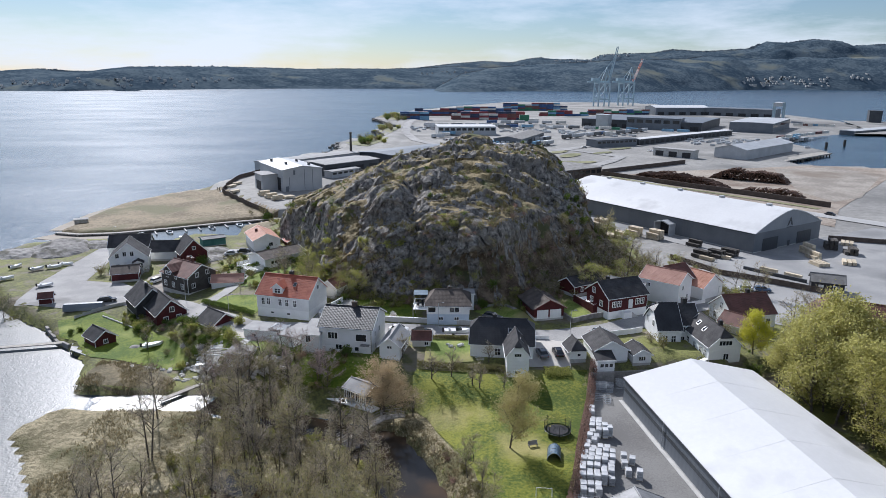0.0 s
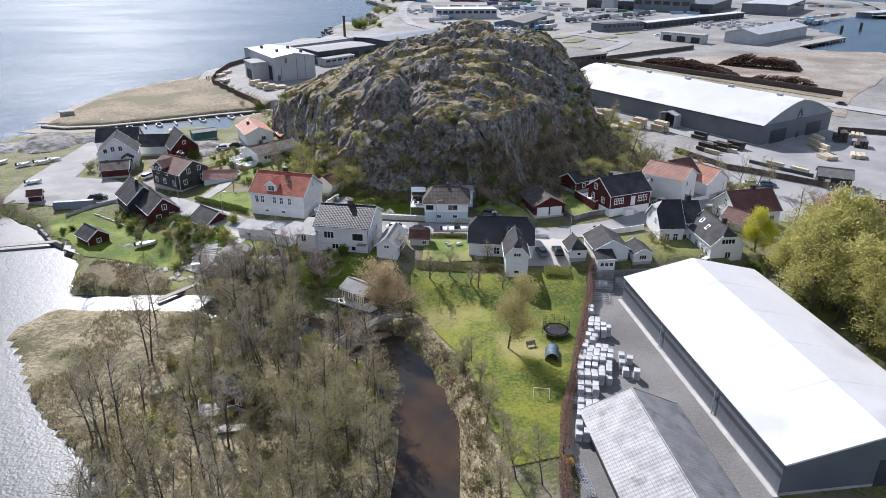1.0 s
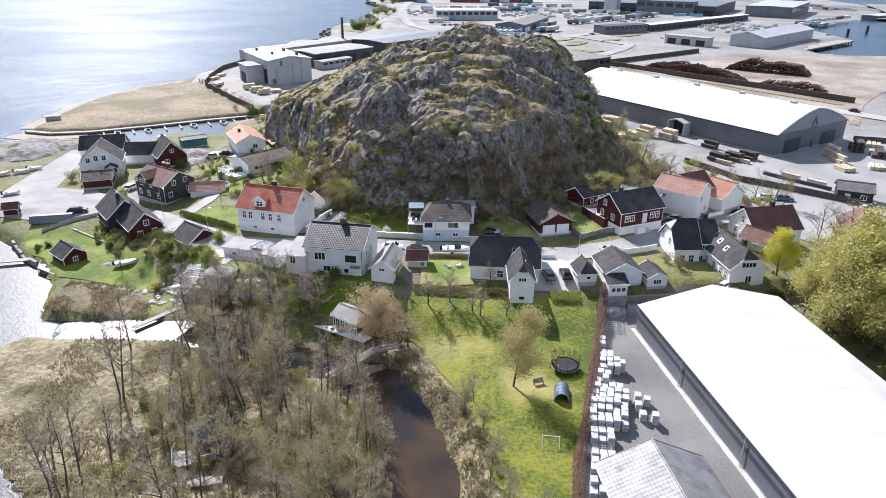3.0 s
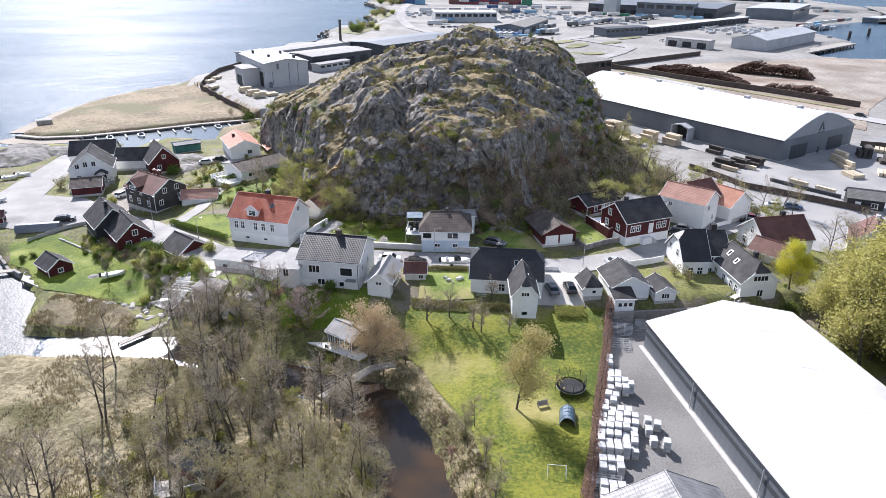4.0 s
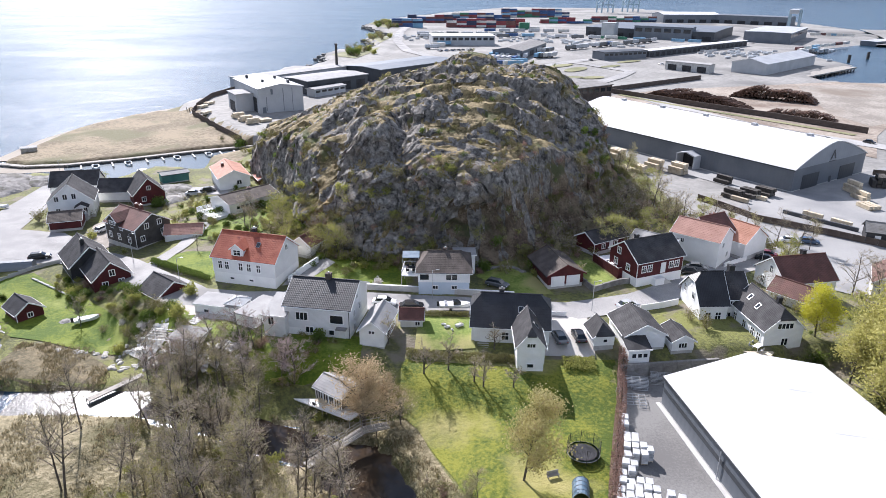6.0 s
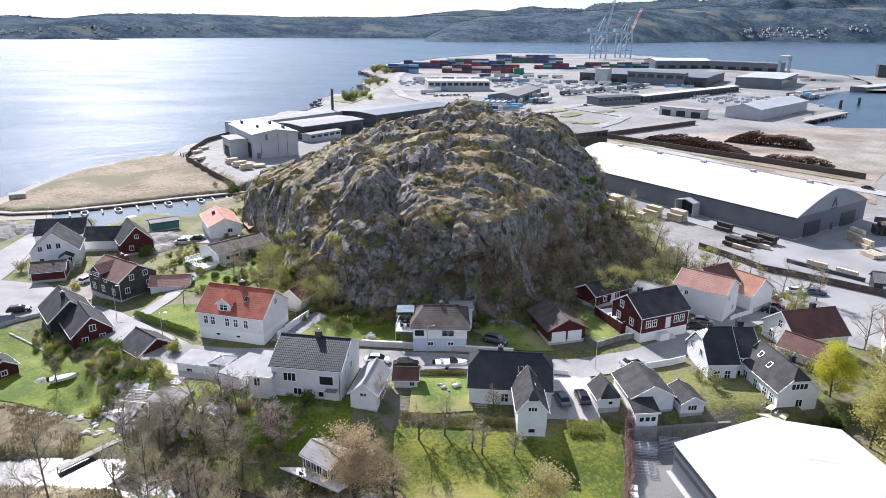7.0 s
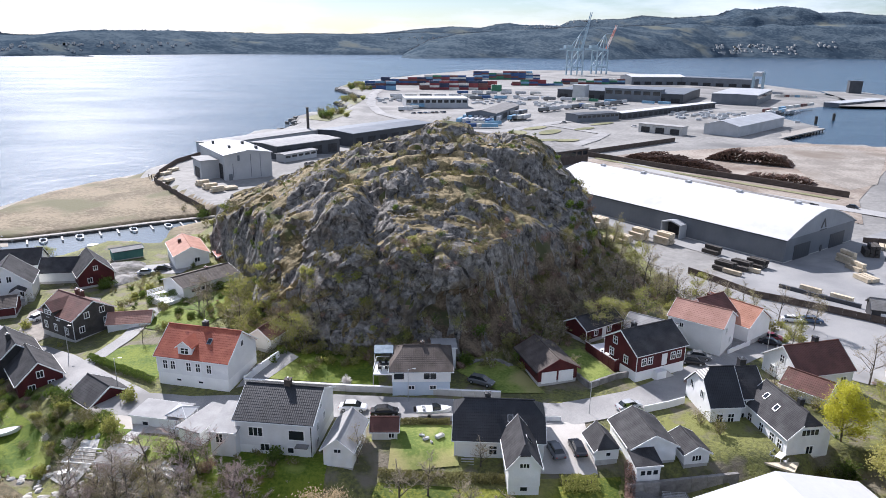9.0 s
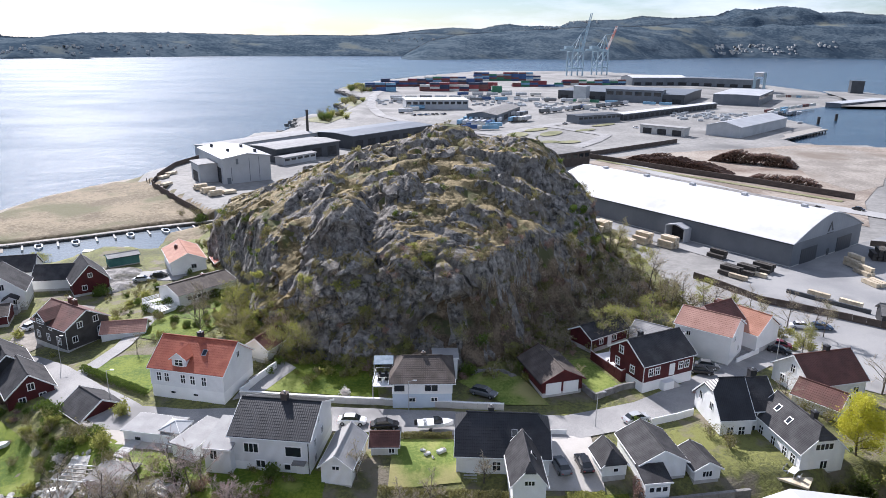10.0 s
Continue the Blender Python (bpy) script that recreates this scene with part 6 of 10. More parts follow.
bushes = {
    "green": [make_bush("bush", "leafy green bush in spring growth", 80 + i, 10, 2.0, "leaf", 900, 0.16) for i in range(2)],
    "dark": [make_bush("bush", "dense dark green rounded bush", 84 + i, 10, 1.8, "leaf_dark", 1200, 0.16) for i in range(2)],
    "olive": [make_bush("shrub", "nearly bare olive-brown shrub", 88 + i, 12, 2.6, "leaf_olive", 420, 0.12) for i in range(2)],
    "brown": [make_bush("shrub", "leafless twiggy russet shrub", 92, 12, 1.8, "hedge_brown", 600, 0.11)],
    "blossom": [make_bush("bush", "bush in full white flower", 94, 10, 1.5, "blossom", 1500, 0.11)],
    "low": [make_bush("shrub", "low heath shrub on the rock", 96 + i, 7, 1.6, ("leaf_olive", "leaf_bud", "leaf_dark", "leaf_olive")[i], 380, 0.15) for i in range(4)],
}
thin = {
    "olive": [make_bush("shrub", "olive shrub", 101 + i, 5, 2.4, "leaf_olive", 170, 0.17) for i in range(3)],
    "brown": [make_bush("shrub", "russet shrub", 105, 5, 1.9, "hedge_brown", 170, 0.15), make_bush("shrub", "bare shrub", 106, 7, 2.3, "hedge_brown", 40, 0.12)],
    "green": [make_bush("shrub", "green shrub", 107 + i, 4, 2.0, "leaf", 220, 0.2) for i in range(2)],
    "dark": [make_bush("shrub", "dark shrub", 110, 4, 1.8, "leaf_dark", 260, 0.2)],
    "low": [make_bush("shrub", "heath shrub", 112 + i, 4, 1.6, ("leaf_olive", "leaf_bud", "leaf_dark", "leaf_olive")[i], 150, 0.18) for i in range(4)],
}
RT = random.Random(5)


def plant(stock, x, y, size=1.0, z=None, group=""):
    ob = stock[RT.randrange(len(stock))]
    zz = rock_z(x, y) if z is None else z
    c = copy_thing(ob, pose(x, y, zz, 0, 0, RT.uniform(0, 360)))
    s = size * RT.uniform(0.85, 1.15)
    c.scale = (s, s, s * RT.uniform(0.9, 1.12))
    if group:
        c["group"] = group
    return c


def scatter(name, label, places):
    """Uncountable scrub, joined into one thing: stems and crowns of many copies."""
    verts, faces = {}, {}
    for stock, x, y, size in places:
        ob = stock[RT.randrange(len(stock))]
        a, s = RT.uniform(0, 6.283), size * RT.uniform(0.8, 1.2)
        ca, sa = math.cos(a) * s, math.sin(a) * s
        for ch in ob.children:
            me = ch.data
            co = np.empty(len(me.vertices) * 3)
            me.vertices.foreach_get("co", co)
            co = co.reshape(-1, 3)
            out = np.stack([co[:, 0] * ca - co[:, 1] * sa + x, co[:, 0] * sa + co[:, 1] * ca + y, co[:, 2] * s + rock_z(x, y)], -1)
            key = me.materials[0].name
            k = sum(len(q) for q in verts.get(key, []))
            verts.setdefault(key, []).append(out)
            faces.setdefault(key, []).extend([tuple(i + k for i in p.vertices) for p in me.polygons])
    root = empty(name, pose(0, 0, 0), label, "shrubs", kind="stuff")
    for key, vs in verts.items():
        ob = part_mesh("growth", mesh_of("growth", np.concatenate(vs), faces[key], bpy.data.materials[key]), root)


# alder carr on the marsh
placed = []
tries = 0
while len(placed) < 138 and tries < 6000:
    tries += 1
    x, y = RT.uniform(-50, -2), RT.uniform(48, 113)
    if seg_dist(np.array([x]), np.array([y]), CREEK)[0] < 3.2 or seg_dist(np.array([x]), np.array([y]), POOL)[0] < 5.2:
        continue
    lo = -34 - 5 * (y > 92)
    if x < lo + 6 * math.sin(y * 0.2) or (x > -14 and y > 96) or (x > -27 and y > 94) or (abs(x + 29) < 3.6 and abs(y - 81.5) < 3.2) or y > 111:
        continue
    if any((x - a) ** 2 + (y - b) ** 2 < 3.2 for a, b in placed):
        continue
    placed.append((x, y))
    bud = 0.22 + 0.45 * (x > -26) * (y < 86)
    plant(kinds["alder"] if RT.random() > bud else kinds["bud"], x, y, RT.uniform(0.5, 0.9), gz(x, y), "alders on the marsh")
for x, y in ((-46.6, 72.7), (-45.5, 74), (-44, 70.5), (-42.7, 73), (-48, 76), (-42, 78.4), (-47.5, 92.5), (-46.5, 91.5), (-51.5, 105)):
    plant(kinds["alder"], x, y, 0.85, gz(x, y), "alders on the marsh")
for i in range(34):
    x = RT.uniform(-47, -27)
    y = np.interp(x, [-47, -34, -27], [112, 108.5, 105.5]) + RT.choice((-1, 1)) * RT.uniform(3.0, 5.5)
    plant(kinds["alder"] if RT.random() < 0.6 else kinds["bud"], x, y, RT.uniform(0.4, 0.75), gz(x, y), "alders along the creek")
# undergrowth of the carr
low = []
while len(low) < 260:
    x, y = RT.uniform(-44, -5), RT.uniform(50, 110)
    if seg_dist(np.array([x]), np.array([y]), CREEK)[0] < 3 or seg_dist(np.array([x]), np.array([y]), POOL)[0] < 5.4 or (x > -14 and y > 96):
        continue
    low.append((thin["olive"] if RT.random() < 0.5 else thin["green"], x, y, RT.uniform(0.35, 0.85)))
# the pool's right bank, up to the lawn
for i in range(60):
    y = RT.uniform(48, 97)
    x = np.interp(y, [48, 78, 90, 97], [6.5, 5.0, 2.5, -1.5]) + RT.uniform(-2.2, 2.6)
    low.append((thin["olive"] if RT.random() < 0.7 else thin["brown"], x, y, RT.uniform(0.35, 0.8)))
scatter("undergrowth", "sparse olive undergrowth below the alders and along the bank", low)
for x, y, s in ((3.6, 86, 0.45), (5.5, 80, 0.5), (6.2, 74, 0.6), (4.5, 90, 0.4), (8, 69, 0.55), (9.5, 64, 0.7), (7.5, 60, 0.65), (12.5, 63, 0.6)):
    plant(kinds["bud"], x, y, s, gz(x, y))
plant(kinds["willow"], -11.3, 106.8, 0.95)
plant(kinds["willow"], -8.0, 109.5, 0.65)
plant(kinds["birch"], 10.3, 93.0, 1.1)
for x, y in ((0.7, 115.5), (4.6, 113), (-3, 114.5), (-6, 107)):
    plant(kinds["fruit"], x, y, 1.0)
# the big trees behind the near warehouse
crowd = []
for i in range(900):
    x, y = RT.uniform(62, 88), RT.uniform(58, 122)
    if len(crowd) > 66 or x < 64.5 + (95 - y) * 0.16 or any((x - a) ** 2 + (y - b) ** 2 < 11 for a, b in crowd):
        continue
    crowd.append((x, y))
    plant(kinds["lush"] if RT.random() < 0.88 else kinds["green"], x, y, RT.uniform(0.7, 1.05), gz(x, y), "trees behind the warehouse")
plant(kinds["yellow"], 61.8, 126.5, 0.98)
plant(kinds["green"], 71, 128, 0.9)
plant(kinds["green"], 77, 126, 1.0)
# shrubs round the foot of the rock and on it
low = []
for i in range(300):
    t = RT.random() * len(ROCK)
    j = int(t)
    p, q = ROCK[j], ROCK[(j + 1) % len(ROCK)]
    x, y = p[0] + (q[0] - p[0]) * (t - j) + RT.gauss(0, 3.0), p[1] + (q[1] - p[1]) * (t - j) + RT.gauss(0, 2.5)
    if y > 262 or (y < 157 and -8 < x < 8):
        continue
    low.append((thin["low"] if RT.random() < 0.6 else thin[RT.choice(("olive", "olive", "green"))], x, y, RT.uniform(0.5, 1.2)))
for i in range(260):
    x, y = RT.uniform(-45, 42), RT.uniform(158, 225)
    low.append((thin["low"] if RT.random() < 0.8 else thin["olive"], x, y, RT.uniform(0.3, 0.8)))
for i in range(190):
    x = RT.uniform(-34, 2)
    low.append((thin[RT.choice(("olive", "olive", "green", "brown", "low"))], x, np.interp(x, [-34, -27, -12, 2], [160, 153.5, 150, 150]) + 11 * RT.random() ** 1.5, RT.uniform(0.4, 0.95)))
# the bare right-hand flank and the ledge under the overhang
for i in range(110):
    t = RT.random()
    low.append((thin["olive"] if RT.random() < 0.7 else thin["brown"], 22 + 26 * t + RT.gauss(0, 3), 166 + 20 * t + RT.gauss(0, 6), RT.uniform(0.6, 1.2)))
for i in range(60):
    low.append((thin["olive"] if RT.random() < 0.5 else thin["brown"], RT.uniform(-24, 24), 153 + RT.uniform(0, 7), RT.uniform(0.4, 0.9)))
for i in range(90):
    t = RT.random()
    low.append((thin[RT.choice(("green", "olive", "dark", "green"))], -29 - 16 * t + RT.gauss(0, 2.2), 156 + 32 * t + RT.gauss(0, 2.5), RT.uniform(0.5, 1.1)))
for i in range(170):
    t = RT.random()
    low.append((thin[RT.choice(("dark", "olive", "brown", "low"))], 33 + 14 * t + RT.gauss(0, 3.5), 168 + 60 * t + RT.gauss(0, 5), RT.uniform(0.5, 1.1)))
# the wooded slope between the rock and the timber yard
for i in range(100):
    t = RT.random()
    low.append((thin["olive"] + thin["green"], 44 + 34 * t + RT.gauss(0, 3), 212 - 44 * t + RT.gauss(0, 6), RT.uniform(0.6, 1.2)))
# brush on the broken face above the red house
for i in range(130):
    low.append((thin[RT.choice(("brown", "brown", "olive", "low"))], RT.uniform(9, 28), RT.uniform(155, 173), RT.uniform(0.35, 0.8)))
# between the outcrops by the marina
for i in range(40):
    low.append((thin[RT.choice(("brown", "olive", "low"))], RT.gauss(-75, 7), RT.gauss(201, 6), RT.uniform(0.3, 0.6)))
scatter("heath_scrub", "low olive and russet scrub growing over the rock", low)
for i in range(26):
    t = RT.random()
    x, y = 44 + 34 * t + RT.gauss(0, 3), 212 - 44 * t + RT.gauss(0, 6)
    plant(kinds[RT.choice(("green", "bud", "bare"))], x, y, RT.uniform(0.4, 0.75))
for x, y, s in ((30, 166, 0.6), (34, 170, 0.65), (28, 162, 0.5), (39, 176, 0.6), (24, 160, 0.5), (43, 184, 0.55), (18, 156, 0.45), (-44, 166, 0.6), (-47, 172, 0.6)):
    plant(kinds["bare"], x, y, s)
for i in range(46):
    t = RT.random()
    plant(kinds["bare"] if RT.random() < 0.8 else kinds["bud"], 19 + 27 * t + RT.gauss(0, 2.5), 157 + 24 * t + RT.gauss(0, 6), RT.uniform(0.28, 0.5), group="bare trees on the rock's flank")
for i in range(22):
    x = RT.uniform(-30, 18)
    plant(kinds[RT.choice(("bare", "bare", "green", "bud"))], x, np.interp(x, [-33, -27, -12, 6, 18], [160, 154.5, 150.6, 150.8, 156]) + RT.uniform(-0.5, 5), RT.uniform(0.22, 0.4), group="small trees at the rock's foot")
# gardens between the bay lawn and the western houses
for i in range(46):
    t = RT.random()
    x, y = -79 + 24 * t + RT.gauss(0, 1.2), 148.5 - 14.5 * t + RT.gauss(0, 1.6)
    if min(math.hypot(x + 68.6, y - 149.2), math.hypot(x + 75.5, y - 155)) < 5.5 or math.hypot(x + 52.8, y - 140.1) < 5.2:
        continue
    plant(bushes[RT.choice(("dark", "dark", "green", "olive", "brown"))], x, y, RT.uniform(0.35, 0.8), gz(x, y), "garden bushes above the bay lawn")
for i in range(30):
    x, y = RT.gauss(-53.5, 3.0), RT.gauss(130.5, 2.4)
    plant(bushes[RT.choice(("dark", "green", "olive", "blossom", "olive"))], x, y, RT.uniform(0.4, 0.9), gz(x, y), "garden bushes above the creek")
# tussocks of dry grass and reed
def tussocks(name, label, mat, spots, size, blades=6):
    v, f = [], []
    for x, y in spots:
        z = gz(x, y)
        h = size * RT.uniform(0.6, 1.4)
        for _ in range(blades):
            a = RT.uniform(0, 6.283)
            dx, dy, w = math.cos(a), math.sin(a), 0.07 + 0.05 * RT.random()
            ox, oy = x + RT.gauss(0, 0.22), y + RT.gauss(0, 0.22)
            k = len(v)
            v += [(ox - dy * w, oy + dx * w, z - 0.1), (ox + dy * w, oy - dx * w, z - 0.1), (ox + dx * h * 0.5, oy + dy * h * 0.5, z + h)]
            f.append((k, k + 1, k + 2))
    tagged(new(name, mesh_of(name, v, f, M[mat])), label, "grass", kind="stuff")


spots = []
while len(spots) < 5200:
    x, y = RT.uniform(-62, -4), RT.uniform(46, 109)
    if gz(x, y) > 0.2 and noise.noise((x * 0.13, y * 0.13, 4)) > -0.25 + 0.5 * RT.random():
        spots.append((x, y))
tussocks("marsh_grass", "pale dry tussocks covering the marsh", "straw_blade", spots, 0.38)
spots = [(x, y) for x, y in ((RT.uniform(-73, -54), RT.uniform(114, 126.5)) for _ in range(1500)) if gz(x, y) > 0.1 and noise.noise((x * 0.2, y * 0.2, 2)) > -0.2 + 0.4 * RT.random()]
spots += [(np.interp(y, [48, 78, 90, 97, 104], [6.0, 4.2, 1.2, -2.8, -6]) + RT.uniform(-1.8, 2.4), y) for y in [RT.uniform(48, 104) for _ in range(900)]]
tussocks("reeds", "brown reeds on the banks of creek and river", "reed_blade", spots, 0.45)
# planting on the spits of the sea defence
for cx_, cy_, n_, sp in ((-80, 585, 16, 14), (-82, 735, 22, 24), (-92, 960, 20, 34), (-78, 900, 12, 18)):
    for i in range(n_):
        x, y = cx_ + RT.gauss(0, 6), cy_ + RT.gauss(0, sp)
        plant(bushes[RT.choice(("dark", "olive", "green"))], x, y, RT.uniform(1.5, 2.8), gz(x, y), "shrubs on the spits")
# gardens
for x, y, k, s in ((-47.5, 130.5, "dark", 1.3), (-46, 128, "green", 1.0), (-52, 129.8, "dark", 1.2), (-58, 138.5, "dark", 1.1), (-61, 141, "dark", 1.0), (-43.5, 124.5, "olive", 1.1), (-36, 122.5, "olive", 1.2), (-33, 120.5, "dark", 1.1), (-38.5, 119, "olive", 1.3), (-29, 119, "brown", 1.1), (-46.5, 137.0, "green", 0.9), (-72, 142, "dark", 0.8), (-73.5, 144.5, "green", 0.8), (-75.5, 147, "dark", 0.8), (-71, 146, "brown", 0.7), (-77.5, 149.5, "green", 0.7), (-86.5, 143, "dark", 0.7), (-87.5, 141, "dark", 0.7), (-13, 142.6, "blossom", 0.9), (-20.5, 121.3, "dark", 0.9), (15, 150, "olive", 0.9), (7.5, 149, "dark", 1.0), (6.5, 147.5, "brown", 0.8), (44, 127.5, "olive", 1.0), (42.3, 130.5, "olive", 0.9), (47, 119.5, "green", 0.8), (60, 121, "dark", 1.3), (57, 121.5, "green", 1.0), (63, 136, "olive", 1.0), (60.5, 138, "olive", 1.1), (-84, 173, "green", 0.9), (-80, 166.5, "green", 0.8), (-103, 184, "olive", 1.3), (-101, 187, "dark", 1.1), (-92, 188.5, "olive", 1.1), (-78, 197, "dark", 1.2), (-66, 177, "green", 0.8), (-64, 174, "olive", 0.8), (-56, 176, "olive", 1.0), (-131, 233, "dark", 1.4), (-108, 231, "olive", 1.2), (-110, 154, "olive", 1.5), (-107, 150, "dark", 1.3), (-80, 277, "dark", 1.6), (-82, 279, "olive", 1.5), (-88, 281, "olive", 1.2)):
    plant(bushes[k], x, y, s, gz(x, y))
for i in range(34):
    x, y = RT.uniform(-46, -20), RT.uniform(112.5, 119.5)
    if RT.random() < 0.5:
        plant(bushes["olive"], x, y, RT.uniform(0.5, 0.9), gz(x, y))
    else:
        plant(kinds["pink"], x, y, RT.uniform(0.6, 0.9), gz(x, y))
for i in range(60):
    x, y = RT.uniform(-72, -42), RT.uniform(162, 205)
    if any(abs(x - a) < 8 and abs(y - b) < 8 for a, b in ((-71, 171), (-61, 170), (-50, 195), (-61, 212))):
        continue
    plant(bushes[RT.choice(("olive", "green", "dark"))], x, y, RT.uniform(0.4, 0.9))
for x, y, s in ((-49.5, 122, 0.75), (-66, 133, 0.5), (-46, 175, 0.7), (-49, 178, 0.6), (-54, 160, 0.45), (-36, 163, 0.7), (-22, 154, 0.55), (-19, 156, 0.7), (-114, 156, 0.8), (-117, 153, 0.9), (-111, 148, 0.8), (-115, 146, 0.8)):
    plant(kinds["bare"], x, y, s)
for x, y, s in ((-36, 166, 0.6), (-39, 174, 0.65), (-40, 181, 0.6), (-40, 168, 0.5), (-33, 156, 0.7), (-25, 153.5, 0.65), (-22.5, 154.5, 0.7), (34, 162, 0.7), (38, 164, 0.7), (45, 169, 0.7), (-112, 232, 0.6)):
    plant(kinds["green"], x, y, s)
for x, y, s in ((80, 148, 0.9), (83, 144, 1.0), (81, 141, 0.8), (58.5, 141, 0.5), (76, 190, 0.5)):
    plant(kinds["bare"], x, y, s)
low = []
for i in range(420):
    x, y = RT.uniform(-68, -34), RT.uniform(138, 200)
    edge = noise.noise((x * 0.09, y * 0.09, 12))
    if edge < 0.05 or y < np.interp(x, [-68, -46, -34], [163, 142, 142]) + 3 or any(abs(x - a) < p and abs(y - q) < p for a, q, p in ((-71, 171, 9), (-61, 170, 9), (-50, 195, 10), (-54, 152, 9), (-36, 148, 9), (-61, 212, 8))):
        continue
    low.append((thin[RT.choice(("olive", "green", "dark", "brown"))], x, y, RT.uniform(0.25, 0.6)))
for i in range(110):
    x, y = RT.uniform(-47, -17), RT.uniform(112.5, 123)
    low.append((thin[RT.choice(("olive", "olive", "brown", "green"))], x, y, RT.uniform(0.25, 0.6)))
for i in range(120):
    x, y = RT.uniform(44, 86), RT.uniform(122, 150)
    if noise.noise((x * 0.12, y * 0.12, 3)) > 0.1 and not (46 < x < 60 and 122 < y < 140):
        low.append((thin[RT.choice(("olive", "green", "dark", "brown"))], x, y, RT.uniform(0.25, 0.6)))
scatter("garden_shrubs", "mixed low shrubs filling the garden slopes", low)
for x, y in ((8, 121), (10.5, 112), (6, 112), (-9, 121)):
    plant(kinds["fruit"], x, y, 0.9)
for stock in list(kinds.values()) + list(bushes.values()) + list(thin.values()):
    for ob in stock:
        for o in list(ob.children_recursive) + [ob]:
            bpy.data.objects.remove(o)


# ---- the far shore ----
RF = random.Random(21)


def hills(name, label, shore_line, depth, skyline, seed, villages=(), n=300, mrow=34, crowns=3500):
    """A wooded range: a shore line and a skyline, both as (x, distance or height), with a slope of knolls between."""
    x0, x1 = skyline[0][0], skyline[-1][0]
    v = []
    for j in range(mrow):
        t = j / (mrow - 1)
        for i in range(n):
            x = x0 + (x1 - x0) * i / (n - 1)
            top = np.interp(x, [p[0] for p in skyline], [p[1] for p in skyline])
            y0 = np.interp(x, [p[0] for p in shore_line], [p[1] for p in shore_line])
            nz = noise.fractal((x * 0.003, t * 3.0, seed), 1.0, 2.0, 5)
            z = top * (1 - (1 - t) ** 1.8) * (1 + 0.3 * nz * (1 - t)) + (3.5 * noise.noise((x * 0.05, t * 60, seed)) + 1.5 * rnd2(i, j, seed)) * min(1, t * 6) - 1
            v.append((x, y0 + depth * t + 50 * nz * (1 - t), z))
    f = [(j * n + i, j * n + i + 1, (j + 1) * n + i + 1, (j + 1) * n + i) for j in range(mrow - 1) for i in range(n - 1)]
    # the hills take the forest colour with distance haze mixed in
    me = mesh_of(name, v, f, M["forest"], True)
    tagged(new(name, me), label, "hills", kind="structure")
    # its crowns, pointed and round
    tv, tf = [], []
    for _ in range(crowns):
        i, j = RF.randrange(n), mrow - 1 - int(3 * RF.random())
        x, y, z = v[min(j, mrow - 1) * n + i]
        if abs(x) > 2900 or noise.noise((x * 0.004, j * 0.2, seed + 4)) < -0.32:
            continue
        x, y = x + RF.uniform(-8, 8), y + RF.uniform(-14, 14)
        r, hgt, k = RF.uniform(4, 8), RF.uniform(2, 6), len(tv)
        tv += [(x + r, y, z - 4), (x, y + r, z - 4), (x - r, y, z - 4), (x, y - r, z - 4), (x, y, z + hgt)]
        tf += [(k, k + 1, k + 4), (k + 1, k + 2, k + 4), (k + 2, k + 3, k + 4), (k + 3, k, k + 4)]
    tagged(new("far_forest", mesh_of("far_forest", tv, tf, M["hazed_tree"])), "dark mixed forest covering the far hills, distance haze in its colour", "forest", kind="stuff")
    for xa, xb, rows, count, tag in villages:
        bm = bmesh.new()
        for _ in range(count):
            i = int((RF.uniform(xa, xb) - x0) / (x1 - x0) * (n - 1))
            x, y, z = v[RF.randrange(rows[0], rows[1]) * n + min(max(i, 0), n - 1)]
            x, w, hgt = x + RF.uniform(-9, 9), RF.uniform(6, 13), RF.uniform(5, 7.5)
            box(bm, x - w / 2, y - 5, z - 8, x + w / 2, y + 5, z + hgt)
        tagged(part("far_village", bm, M["concrete"], None), tag, "houses", kind="stuff")


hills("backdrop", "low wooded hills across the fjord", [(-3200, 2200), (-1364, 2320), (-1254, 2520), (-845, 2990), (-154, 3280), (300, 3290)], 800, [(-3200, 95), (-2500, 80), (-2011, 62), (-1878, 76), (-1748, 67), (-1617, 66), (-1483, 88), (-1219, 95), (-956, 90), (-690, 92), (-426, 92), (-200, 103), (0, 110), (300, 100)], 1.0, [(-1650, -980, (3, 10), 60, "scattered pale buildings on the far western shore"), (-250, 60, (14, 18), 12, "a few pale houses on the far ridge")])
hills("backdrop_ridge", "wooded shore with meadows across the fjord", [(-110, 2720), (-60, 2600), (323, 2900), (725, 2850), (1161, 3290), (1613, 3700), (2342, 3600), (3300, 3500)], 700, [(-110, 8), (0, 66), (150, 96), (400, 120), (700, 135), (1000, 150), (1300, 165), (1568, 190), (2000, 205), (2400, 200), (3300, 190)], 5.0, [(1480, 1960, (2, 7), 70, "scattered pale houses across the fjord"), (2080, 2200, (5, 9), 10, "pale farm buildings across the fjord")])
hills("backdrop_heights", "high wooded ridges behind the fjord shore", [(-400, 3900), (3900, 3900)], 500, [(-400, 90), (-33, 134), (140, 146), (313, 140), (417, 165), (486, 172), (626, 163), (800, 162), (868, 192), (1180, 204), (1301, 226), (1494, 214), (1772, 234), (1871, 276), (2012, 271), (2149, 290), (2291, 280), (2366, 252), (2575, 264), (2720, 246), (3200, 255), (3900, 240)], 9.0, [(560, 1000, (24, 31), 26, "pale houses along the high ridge")])


